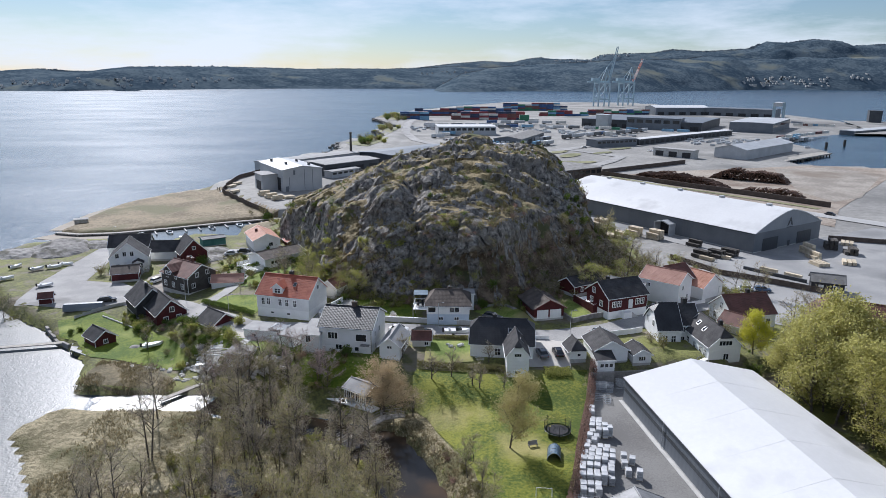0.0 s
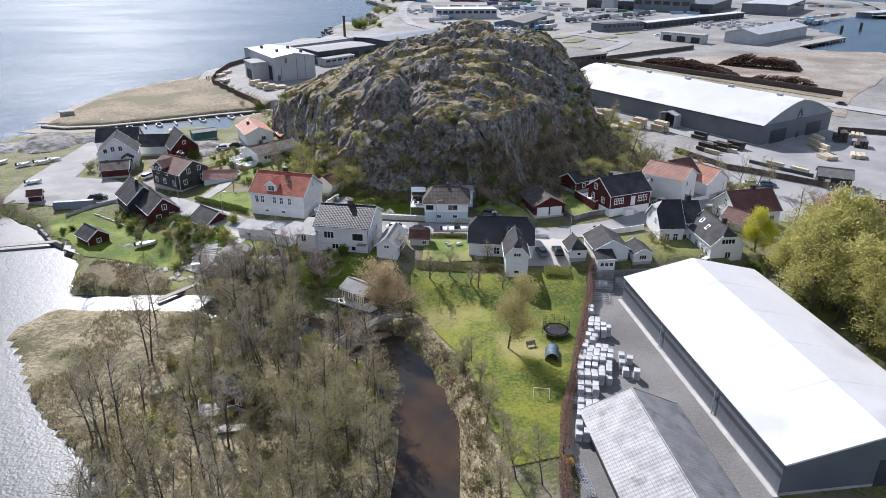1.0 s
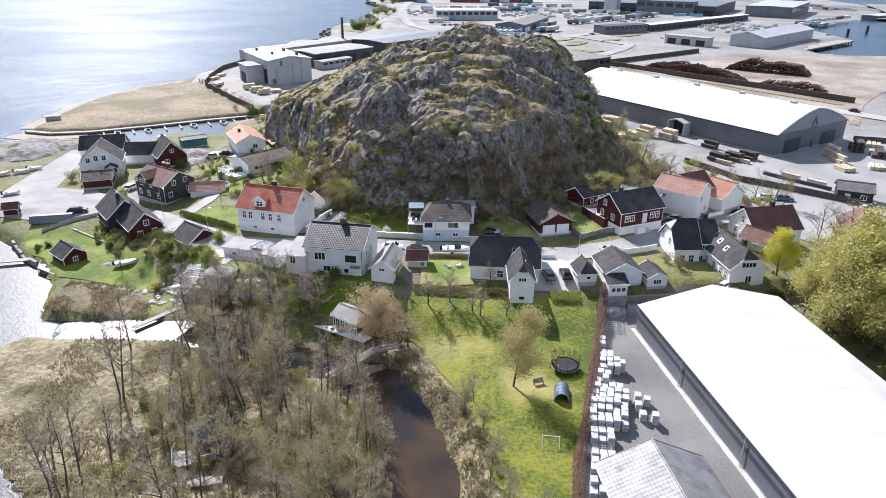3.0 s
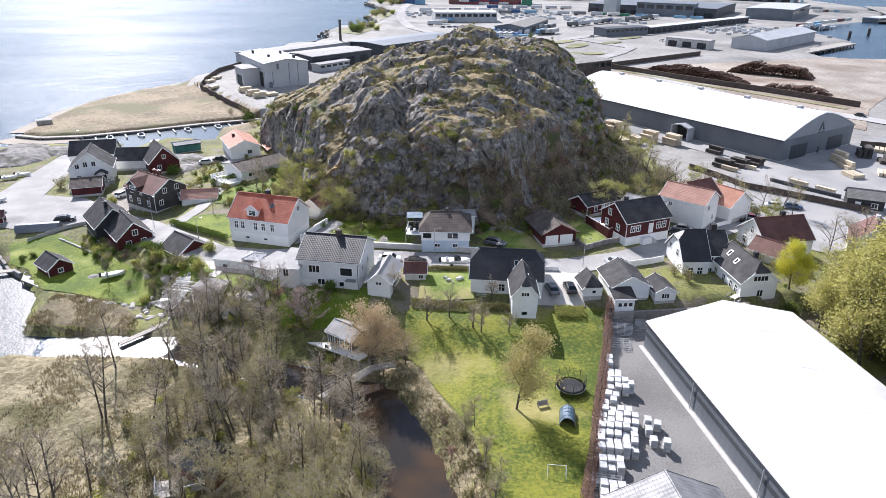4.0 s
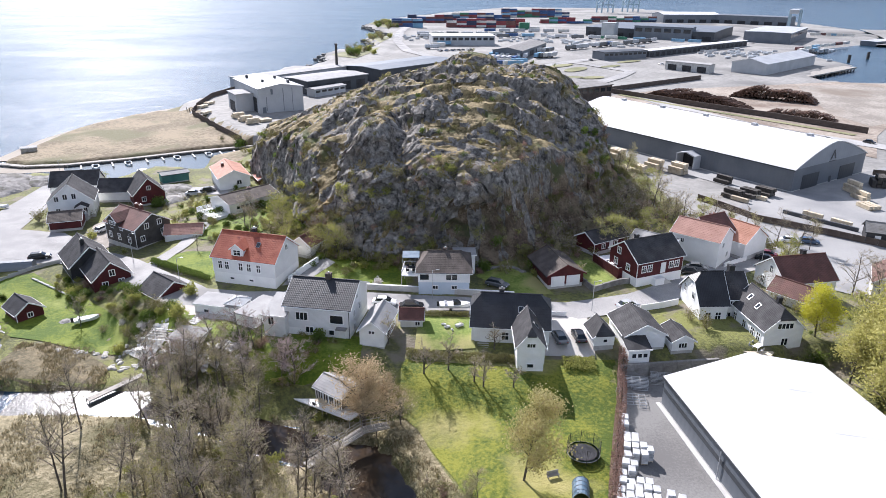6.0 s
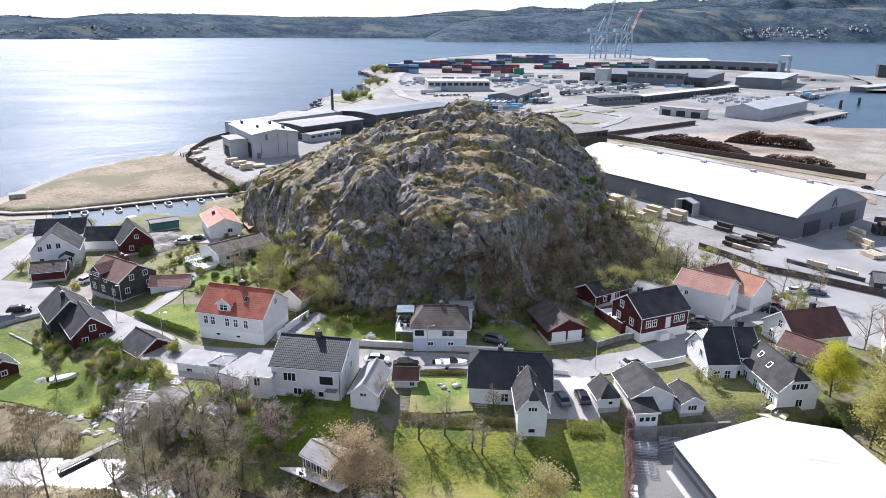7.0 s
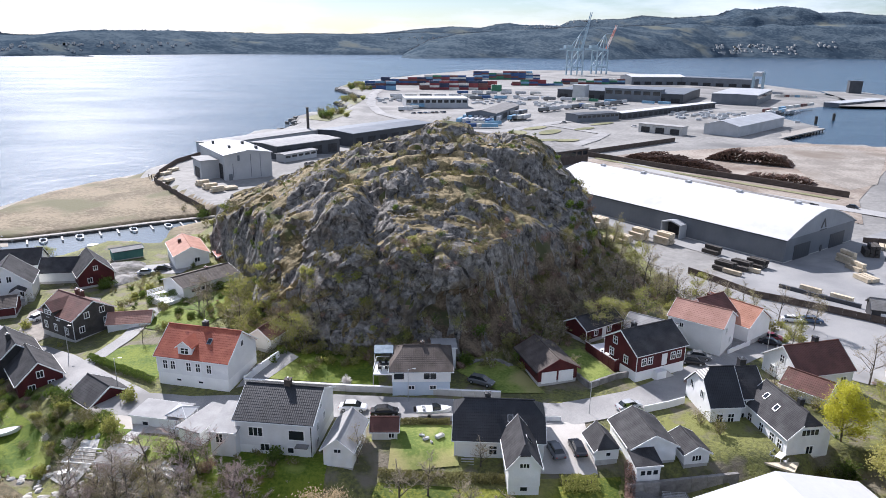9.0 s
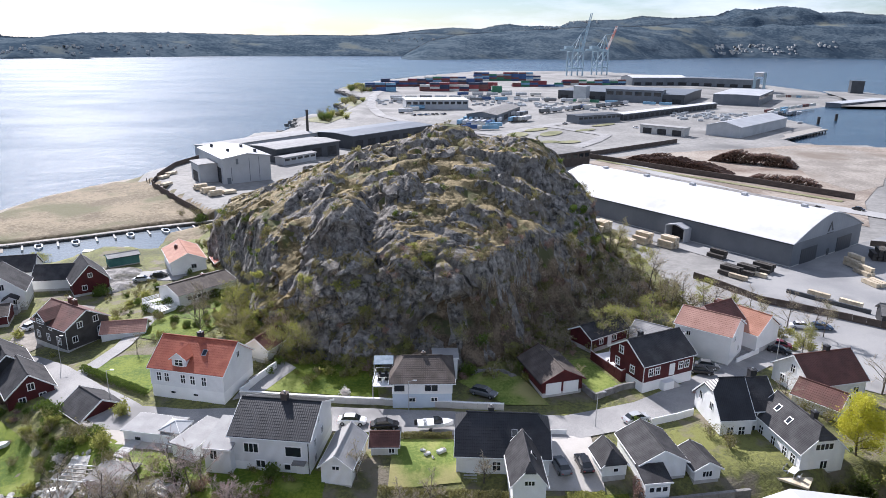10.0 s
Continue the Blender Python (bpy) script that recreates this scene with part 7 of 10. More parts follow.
# ---- hedges, walls, fences ----
def hedge(label, line, width, height, leaf, n_per_m=110, size=0.11, name="hedge"):
    r = random.Random(len(line) * 7 + int(abs(line[0][0]) * 10))
    v, f = [], []
    sv, sf = [], []
    for (x0, y0), (x1, y1) in zip(line, line[1:]):
        d = math.hypot(x1 - x0, y1 - y0)
        nx_, ny_ = -(y1 - y0) / d, (x1 - x0) / d
        for _ in range(int(d * n_per_m)):
            t, a, b = r.random(), r.uniform(-1, 1), r.random() ** 0.6
            k = math.sqrt(max(0.0, 1 - a * a * 0.5))
            x, y = x0 + (x1 - x0) * t + nx_ * a * width / 2, y0 + (y1 - y0) * t + ny_ * a * width / 2
            c = Vector((x, y, gz(x, y) + 0.05 + b * height * k * (0.88 + 0.2 * noise.noise((x * 0.7, y * 0.7, 0)))))
            u = Vector((r.uniform(-1, 1), r.uniform(-1, 1), r.uniform(-1, 1))).normalized()
            w = u.orthogonal().normalized()
            s = size * r.uniform(0.6, 1.4)
            q = len(v)
            v += [c - u * s, c + w * s * 0.6, c + u * s, c - w * s * 0.6]
            f.append((q, q + 1, q + 2, q + 3))
        n = max(1, int(d / 0.5))
        for i in range(n):
            x, y = x0 + (x1 - x0) * i / n, y0 + (y1 - y0) * i / n
            z = gz(x, y)
            q = len(sv)
            sv += [Vector((x - 0.03, y, z - 0.2)), Vector((x + 0.03, y, z - 0.2)), Vector((x + 0.02 + r.uniform(-0.2, 0.2), y + r.uniform(-0.2, 0.2), z + height * 0.8)), Vector((x - 0.02, y + 0.02, z + height * 0.75))]
            sf.append((q, q + 1, q + 2, q + 3))
    h = empty(name, pose(0, 0, 0), label, "hedge")
    part_mesh("foliage", mesh_of("foliage", v, f, M[leaf]), h)
    part_mesh("stem", mesh_of("stem", sv, sf, M["bark"]), h)
    return h


def wall_line(name, label, line, height, thick, mat, top=None, category="wall", step=2.2, cap=None):
    """A wall of upright lengths that follow the ground, each a part of its own."""
    h = empty(name, pose(0, 0, 0), label, category)
    for (x0, y0), (x1, y1) in zip(line, line[1:]):
        d = math.hypot(x1 - x0, y1 - y0)
        n = max(1, round(d / step))
        ang = math.degrees(math.atan2(y1 - y0, x1 - x0))
        for i in range(n):
            x, y = x0 + (x1 - x0) * (i + 0.5) / n, y0 + (y1 - y0) * (i + 0.5) / n
            z = gz(x, y)
            zt = top if top is not None else z + height
            bm = bmesh.new()
            box(bm, -d / n / 2 + 0.012, -thick / 2, min(z, zt - height) - 0.5, d / n / 2 - 0.012, thick / 2, zt, 0.02)
            ob = part("panel", bm, M[mat], h)
            ob.matrix_basis = pose(x, y, 0, 0, 0, ang)
            if cap:
                bm = bmesh.new()
                box(bm, -d / n / 2, -thick / 2 - 0.05, zt, d / n / 2, thick / 2 + 0.05, zt + 0.08)
                oc = part("cap", bm, M[cap], ob)
    return h


hedge("russet leafless hedge between lawn and storage yard", [(28.6, 120.5), (25.6, 108), (21.8, 94), (19.4, 84), (17.0, 76), (15.2, 64), (14.5, 54)], 1.5, 2.2, "hedge_brown", 260, 0.10)
hedge("dark clipped hedge above the road bend", [(-61.5, 154.6), (-53, 147.9), (-45.3, 142.9)], 1.2, 1.6, "leaf_dark", 300, 0.10)
hedge("brown overgrown hedge below the garden", [(-6, 119), (1, 118.4), (7, 118.2), (11, 118)], 1.4, 1.5, "leaf_olive", 300, 0.11)
hedge("yellow-green hedge in front of the white house", [(42.5, 117.6), (49, 118), (58.5, 119.2)], 1.4, 1.5, "leaf", 300, 0.11)
hedge("dense green hedge on the slope below the long house", [(-62, 182), (-55, 184.5), (-48, 187.5), (-42, 189)], 2.0, 2.2, "leaf_dark", 260, 0.13)
hedge("tall dark green cypress hedge by the drive", [(31.5, 134), (34, 130.5)], 1.0, 1.9, "leaf_dark", 320, 0.09)
hedge("brown-green hedge along the road garden", [(-5, 130.4), (4, 130.4)], 1.1, 1.0, "leaf_olive", 300, 0.10)
hedge("clipped green mound of bushes below the driveway", [(18.5, 117.2), (23.5, 117.2)], 3.0, 1.4, "leaf", 420, 0.12)
wall_line("retaining_wall", "low white concrete wall along the road", [(-30, 142.2), (-15, 140.5), (12.5, 138.2)], 1.1, 0.3, "concrete", cap="white")
wall_line("retaining_wall", "white side wall beside the red-roofed villa", [(-30, 142.4), (-26, 151)], 1.4, 0.25, "white")
wall_line("stone_wall", "rough grey stone retaining wall above the storage yard", [(27.4, 117.1), (43.5, 119.6)], 2.9, 0.5, "stone", top=5.4)
wall_line("stone_wall", "grey stone wall round the raised lawn", [(25.6, 145.4), (27.6, 141.2), (33, 144.2), (37, 145.2)], 1.1, 0.4, "stone")
wall_line("garden_wall", "white garden wall round a small lawn", [(57.5, 156.2), (64.5, 162.0), (60, 166.5)], 1.0, 0.25, "white")
wall_line("garden_wall", "white wall sections beside the drive", [(34.5, 133.6), (38.5, 135.0), (42, 136.6)], 1.2, 0.2, "white")
wall_line("terrace_wall", "dark red boarded wall round the terrace", [(29.8, 154.2), (33.2, 146.4), (36.7, 148.0)], 2.6, 0.14, "wood_red", top=8.9, step=1.8)
wall_line("fence", "white picket fence above the bay lawn", [(-91.5, 149.5), (-88.9, 152.5), (-84.5, 157.5), (-81, 160.5)], 0.8, 0.06, "concrete", category="fence", step=1.6)
wall_line("garden_edging", "pale stone edging along the bay lawn", [(-85, 150.6), (-78, 146.6), (-71.5, 142.4)], 0.35, 0.35, "concrete", category="edging", step=2.0)
wall_line("quay_wall", "low stone quay wall along the bay lawn", [(-97, 147), (-90, 139.5), (-85.5, 136.5)], 0.7, 0.6, "stone")
wall_line("fence", "dark timber boundary fence of the sawmill quay", [(-71, 267.6), (-85, 286), (-98, 302.5), (-117.2, 329)], 2.2, 0.25, "fence_dark", category="fence", step=4)
wall_line("fence", "dark timber sea fence of the sawmill quay", [(-117.4, 329.4), (-121, 367), (-116, 391)], 2.2, 0.25, "fence_dark", category="fence", step=4)
wall_line("fence", "long dark brown wall of the log yard", [(86.7, 406), (121, 363.5), (144.5, 337), (170.2, 304)], 2.6, 0.5, "fence_dark", category="fence", step=5)
wall_line("fence", "dark brown rear wall of the log yard", [(88.5, 412), (122, 439), (156, 466)], 2.6, 0.5, "fence_dark", category="fence", step=5)
wall_line("fence", "dark barrier across the timber yard", [(89.4, 199.4), (95, 192.3), (101.6, 185.2)], 1.1, 0.6, "steel_dark", category="fence", step=3)
wall_line("fence", "dark fence between village and timber yard", [(70, 210), (74.6, 202.6), (79.6, 192.4), (92.5, 182.6), (103, 174)], 1.8, 0.15, "fence_dark", category="fence", step=3)
wall_line("fence", "white picket fence by the driveway", [(15.8, 131.3), (21, 131.0)], 0.9, 0.08, "white", category="fence", step=1.5)
wall_line("fence", "dark fence at the yard's far corner", [(136, 240), (160, 232), (176, 222)], 1.8, 0.15, "fence_dark", category="fence", step=4)
patch("villa_drive", [(-31, 141), (-26.5, 143.5), (-22.5, 151), (-26, 154), (-30, 147)], M["asphalt"], 0.17, 1.5, label="dark asphalt drive beside the villa", category="pavement")


# ---- vehicles ----
def loft(bm, sections):
    """Skins rings of equal length one after the other and closes the ends."""
    rings = [[bm.verts.new(p) for p in ring] for ring in sections]
    n = len(rings[0])
    for a, b in zip(rings, rings[1:]):
        for i in range(n):
            bm.faces.new((a[i], a[(i + 1) % n], b[(i + 1) % n], b[i]))
    bm.faces.new(rings[0][::-1])
    bm.faces.new(rings[-1])
    bmesh.ops.recalc_face_normals(bm, faces=bm.faces[:])


def car(label, x, y, rot, paint, length=4.4, estate=False, z=None):
    c = empty("car", pose(x, y, (gz(x, y) + 0.16) if z is None else z, 0, 0, rot), label, "car", "parked cars")
    w, a = 0.88, length / 2
    bm = bmesh.new()
    prof = [(-a, 0.42, 0.62, 0.72), (-a + 0.15, 0.3, 0.86, 0.84), (-a + 0.9, 0.28, 0.93, w), (0, 0.28, 0.95, w), (a - 1.1, 0.28, 0.92, w), (a - 0.25, 0.3, 0.78, 0.82), (a, 0.42, 0.6, 0.68)]
    loft(bm, [[(px, -hw, z0), (px, -hw, z1 - 0.12), (px, -hw + 0.12, z1), (px, hw - 0.12, z1), (px, hw, z1 - 0.12), (px, hw, z0)] for px, z0, z1, hw in prof])
    part("body", bm, M[paint], c)
    bm = bmesh.new()
    r0 = -a + (0.25 if estate else 0.6)
    secs = [(r0, 0.9, 0.78), (r0 + 0.45, 1.38, 0.62), (0.2, 1.44, 0.64), (0.55, 1.38, 0.62), (1.25, 0.92, 0.76)]
    loft(bm, [[(px, -hw, 0.88), (px, -hw * 0.93, z1), (px, hw * 0.93, z1), (px, hw, 0.88)] for px, z1, hw in secs])
    part("greenhouse", bm, M["glass"], c)
    bm = bmesh.new()
    loft(bm, [[(px, -hw, zz - 0.03), (px, -hw, zz), (px, hw, zz), (px, hw, zz - 0.03)] for px, zz, hw in ((r0 + 0.45, 1.41, 0.57), (0.2, 1.47, 0.6), (0.5, 1.42, 0.57))])
    part("roof", bm, M[paint], c)
    for px in (-a + 0.85, a - 0.85):
        for s in (-1, 1):
            bm = bmesh.new()
            tube(bm, (px, s * 0.68, 0.32), (px, s * 0.9, 0.32), 0.32, 0.32, 14)
            wh = part("wheel", bm, M["black"], c)
            bm = bmesh.new()
            tube(bm, (px, s * 0.9, 0.32), (px, s * 0.915, 0.32), 0.19, 0.17, 10)
            part("rim", bm, M["metal"], wh)
    for s in (-1, 1):
        bm = bmesh.new()
        box(bm, a - 0.16, s * 0.62 - 0.17, 0.56, a - 0.04, s * 0.62 + 0.17, 0.68, 0.02)
        part("headlight", bm, M["wrap"], c)
        bm = bmesh.new()
        box(bm, -a - 0.01, s * 0.6 - 0.14, 0.62, -a + 0.1, s * 0.6 + 0.14, 0.76, 0.02)
        part("tail_light", bm, M["paint_red"], c)
    return c


car("dark grey car parked on the gravel drive", 18.7, 123.0, 100, "car_grey")
car("black car parked on the gravel drive", 21.9, 123.4, 96, "car_black")
car("white hatchback parked at the roadside", -11.0, 134.2, -4, "car_white")
car("black car parked at the roadside", -6.0, 132.9, 3, "car_black")
car("dark estate car beside the bungalow", 9.6, 142.4, -28, "car_grey", 4.6, True)
car("black car below the pale house", 48.6, 150.6, -18, "car_black")
car("dark grey car below the pale house", 50.6, 152.8, -18, "car_grey")
car("maroon car outside the orange-roofed house", 71.2, 166.6, -20, "car_maroon")
car("black car beside the maroon one", 69.3, 163.3, -25, "car_black")
car("white saloon in the timber yard car park", 81.2, 177.2, -14, "car_white", 4.6)
car("blue estate in the timber yard car park", 85.4, 176.8, -12, "car_blue", 4.6, True)
car("black car on the asphalt by the lawn", -88.8, 160.2, 20, "car_black", 4.6, True)
car("silver car in front of the orange-roofed house", -71.5, 205.5, 10, "car_silver")
car("black car in front of the orange-roofed house", -68, 207.5, 12, "car_black")
car("silver car by the white walls", 32.4, 134.6, 20, "car_silver")
car("white van near the white house", -83.5, 178, 70, "car_white", 4.8, True)
car("dark car driving on the harbour road", 160.5, 285.5, -52, "car_black")
car("silver car below the white house", -112, 218, 80, "car_silver")


def boat(label, x, y, z, rot, length=5.5, hull="car_white", cabin=True, inner="plank"):
    b = empty("boat", pose(x, y, z, 0, 0, rot), label, "boat")
    a, w = length / 2, length * 0.19
    bm = bmesh.new()
    secs = []
    for t, hw, keel in ((-1, 0.86, -0.25), (-0.4, 1.0, -0.3), (0.25, 0.95, -0.3), (0.7, 0.6, -0.2), (1.0, 0.06, 0.15)):
        px = a * t
        secs.append([(px, -w * hw, 0.55 + 0.2 * max(0, t)), (px, -w * hw * 0.75, 0.0), (px, 0, keel), (px, w * hw * 0.75, 0.0), (px, w * hw, 0.55 + 0.2 * max(0, t)), (px, w * hw * 0.8, 0.5 + 0.2 * max(0, t)), (px, -w * hw * 0.8, 0.5 + 0.2 * max(0, t))])
    loft(bm, secs)
    part("hull", bm, M[hull], b)
    if cabin:
        bm = bmesh.new()
        loft(bm, [[(px, -hw, 0.5), (px, -hw * 0.85, zz), (px, hw * 0.85, zz), (px, hw, 0.5)] for px, zz, hw in ((-a * 0.1, 1.1, w * 0.7), (a * 0.15, 1.15, w * 0.7), (a * 0.4, 0.7, w * 0.6))])
        part("windscreen", bm, M["glass"], b)
    for s in (-1, 1):
        bm = bmesh.new()
        box(bm, -a * 0.6 - 0.2, s * w * 0.4 - 0.25, 0.5, -a * 0.6 + 0.25, s * w * 0.4 + 0.25, 0.85, 0.05)
        part("seat", bm, M["wrap"], b)
    bm = bmesh.new()
    box(bm, -a - 0.45, -0.2, 0.1, -a, 0.2, 1.0, 0.08)
    part("outboard_motor", bm, M["black"], b)
    return b


bt = boat("white motorboat on a road trailer", 1.6, 132.6, gz(1.6, 132.6) + 0.85, 4, 5.4)
tr = empty("boat_trailer", pose(1.6, 132.6, gz(1.6, 132.6) + 0.16, 0, 0, 4), "galvanised boat trailer under the white motorboat", "trailer")
bm = bmesh.new()
tube(bm, (-2.4, 0, 0.5), (3.6, 0, 0.45), 0.06, 0.06)
part("drawbar", bm, M["metal"], tr)
for s in (-1, 1):
    bm = bmesh.new()
    tube(bm, (-0.8, s * 0.7, 0.28), (-0.8, s * 0.9, 0.28), 0.28, 0.28, 12)
    part("wheel", bm, M["black"], tr)
    bm = bmesh.new()
    tube(bm, (-0.8, 0, 0.3), (-0.8, s * 0.8, 0.3), 0.04, 0.04)
    part("axle", bm, M["metal"], tr)
boat("upturned white dinghy lying on the lawn", -65.6, 134.6, gz(-65.6, 134.6) + 0.45, 30, 4.2, cabin=False)

# ---- lamp posts ----
for x, y in ((-50.3, 141.0), (25.8, 133.2), (-2.5, 136.9), (-67.5, 158.5), (-118, 222), (66, 158)):
    p = empty("street_lamp", pose(x, y, gz(x, y)), "slim grey street lamp beside the road", "street lamp", "street lamps")
    bm = bmesh.new()
    tube(bm, (0, 0, -0.3), (0, 0, 5.8), 0.07, 0.05, 8)
    part("pole", bm, M["metal"], p)
    bm = bmesh.new()
    tube(bm, (0, 0, 5.75), (0.9, 0, 5.95), 0.035, 0.03, 6)
    part("arm", bm, M["metal"], p)
    bm = bmesh.new()
    box(bm, 0.7, -0.12, 5.88, 1.25, 0.12, 6.0, 0.03)
    part("lamp_head", bm, M["metal"], p)
fp = empty("flagpole", pose(78.5, 128.5, gz(78.5, 128.5)), "tall white wooden flagpole in the garden", "flagpole")
bm = bmesh.new()
tube(bm, (0, 0, -0.3), (0, 0, 9), 0.07, 0.04, 8)
part("pole", bm, M["white"], fp)
bm = bmesh.new()
bmesh.ops.create_uvsphere(bm, u_segments=8, v_segments=6, radius=0.1, matrix=Matrix.Translation((0, 0, 9.05)))
part("finial", bm, M["white"], fp)

# ---- lawn: trampoline, tunnel tent, goals ----
tp = empty("trampoline", pose(18.4, 97.6, gz(18.4, 97.6) + 0.1), "round black trampoline with safety net", "trampoline")
bm = bmesh.new()
R = 2.1
ring = [Vector((R * math.cos(i * math.pi / 12), R * math.sin(i * math.pi / 12), 0.85)) for i in range(24)]
for i in range(24):
    tube(bm, ring[i], ring[(i + 1) % 24], 0.05, 0.05, 6, False)
part("frame", bm, M["metal"], tp)
bm = bmesh.new()
outer = [bm.verts.new((R * 0.99 * math.cos(i * math.pi / 12), R * 0.99 * math.sin(i * math.pi / 12), 0.92)) for i in range(24)]
inner = [bm.verts.new((R * 0.84 * math.cos(i * math.pi / 12), R * 0.84 * math.sin(i * math.pi / 12), 0.92)) for i in range(24)]
for i in range(24):
    bm.faces.new((outer[i], outer[(i + 1) % 24], inner[(i + 1) % 24], inner[i]))
bmesh.ops.solidify(bm, geom=bm.faces[:], thickness=0.05)
part("edge_pad", bm, M["paint_green"], tp)
bm = bmesh.new()
bmesh.ops.create_circle(bm, cap_ends=True, segments=24, radius=R * 0.84, matrix=Matrix.Translation((0, 0, 0.86)))
part("mat", bm, M["net"], tp)
for i in range(8):
    a = i * math.pi / 4
    bm = bmesh.new()
    tube(bm, (R * 1.03 * math.cos(a), R * 1.03 * math.sin(a), -0.1), (R * 1.03 * math.cos(a), R * 1.03 * math.sin(a), 2.7), 0.035, 0.03, 6)
    part("post", bm, M["black"], tp)
bm = bmesh.new()
for i in range(64):
    a = i * math.pi / 32
    tube(bm, (R * math.cos(a), R * math.sin(a), 0.9), (R * math.cos(a), R * math.sin(a), 2.6), 0.009, 0.009, 3, False)
for j in range(12):
    z = 0.95 + j * 0.15
    for i in range(24):
        a, b = i * math.pi / 12, (i + 1) * math.pi / 12
        tube(bm, (R * math.cos(a), R * math.sin(a), z), (R * math.cos(b), R * math.sin(b), z), 0.009, 0.009, 3, False)
tagged(part("safety_net", bm, M["net"], tp), kind="stuff")

tt = empty("tunnel_tent", pose(17.0, 90.9, gz(17.0, 90.9) + 0.1, 0, 0, 82), "small blue arched tarpaulin shelter on the lawn", "tent")
bm = bmesh.new()
arc = [(1.05 * math.cos(t), 1.35 * math.sin(t)) for t in [math.pi * i / 10 for i in range(11)]]
rows = [[bm.verts.new((x, y, z)) for y, z in arc] for x in (-1.5, -0.75, 0, 0.75, 1.5)]
for a, b in zip(rows, rows[1:]):
    for i in range(10):
        bm.faces.new((a[i], a[i + 1], b[i + 1], b[i]))
bm.faces.new(rows[-1])
bmesh.ops.recalc_face_normals(bm, faces=bm.faces[:])
part("cover", bm, M["tarp_blue"], tt)
for x in (-1.5, -0.75, 0, 0.75, 1.5):
    bm = bmesh.new()
    for p, q in zip(arc, arc[1:]):
        tube(bm, (x, p[0] * 1.02, p[1] * 1.02), (x, q[0] * 1.02, q[1] * 1.02), 0.03, 0.03, 5, False)
    part("hoop", bm, M["metal"], tt)


def goal(x, y, rot, w=2.2, h=1.3):
    g = empty("football_goal", pose(x, y, gz(x, y) + 0.1, 0, 0, rot), "small white frame goal on the lawn", "goal", "garden goals")
    for s in (-1, 1):
        bm = bmesh.new()
        tube(bm, (s * w / 2, 0, 0), (s * w / 2, 0, h), 0.04, 0.04)
        part("post", bm, M["white"], g)
        bm = bmesh.new()
        tube(bm, (s * w / 2, 0, h), (s * w / 2, 0.9, 0), 0.03, 0.03)
        part("stay", bm, M["white"], g)
    bm = bmesh.new()
    tube(bm, (-w / 2, 0, h), (w / 2, 0, h), 0.04, 0.04)
    part("crossbar", bm, M["white"], g)


goal(14.2, 80.5, 175)
sw = empty("garden_bench", pose(14.0, 93.6, gz(14, 93.6) + 0.1, 0, 0, 20), "weathered grey garden bench under the birch", "bench")
bm = bmesh.new()
box(bm, -0.8, -0.25, 0.42, 0.8, 0.25, 0.47)
part("seat", bm, M["plank"], sw)
bm = bmesh.new()
box(bm, -0.8, 0.22, 0.47, 0.8, 0.27, 0.95)
part("backrest", bm, M["plank"], sw)
for x in (-0.7, 0.7):
    for y in (-0.2, 0.2):
        bm = bmesh.new()
        box(bm, x - 0.04, y - 0.04, -0.05, x + 0.04, y + 0.04, 0.42)
        part("leg", bm, M["plank"], sw)
for x, y, s in ((0.4, 126.0, 0.5), (2.4, 126.6, 0.7), (1.2, 125.3, 0.3), (-0.2, 126.9, 0.4)):
    o = empty("garden_toy", pose(x, y, gz(x, y) + 0.13, 0, 0, x * 90), "pale plastic garden toy lying on the lawn", "toy", "toys on the lawn")
    bm = bmesh.new()
    box(bm, -s, -s * 0.5, 0, s, s * 0.5, s * 0.7, 0.12 * s)
    part("body", bm, M["wrap"], o)
    bm = bmesh.new()
    tube(bm, (-s * 0.8, 0, s * 0.7), (s * 0.2, 0, s * 1.3), 0.06, 0.05)
    part("handle", bm, M["timber"], o)

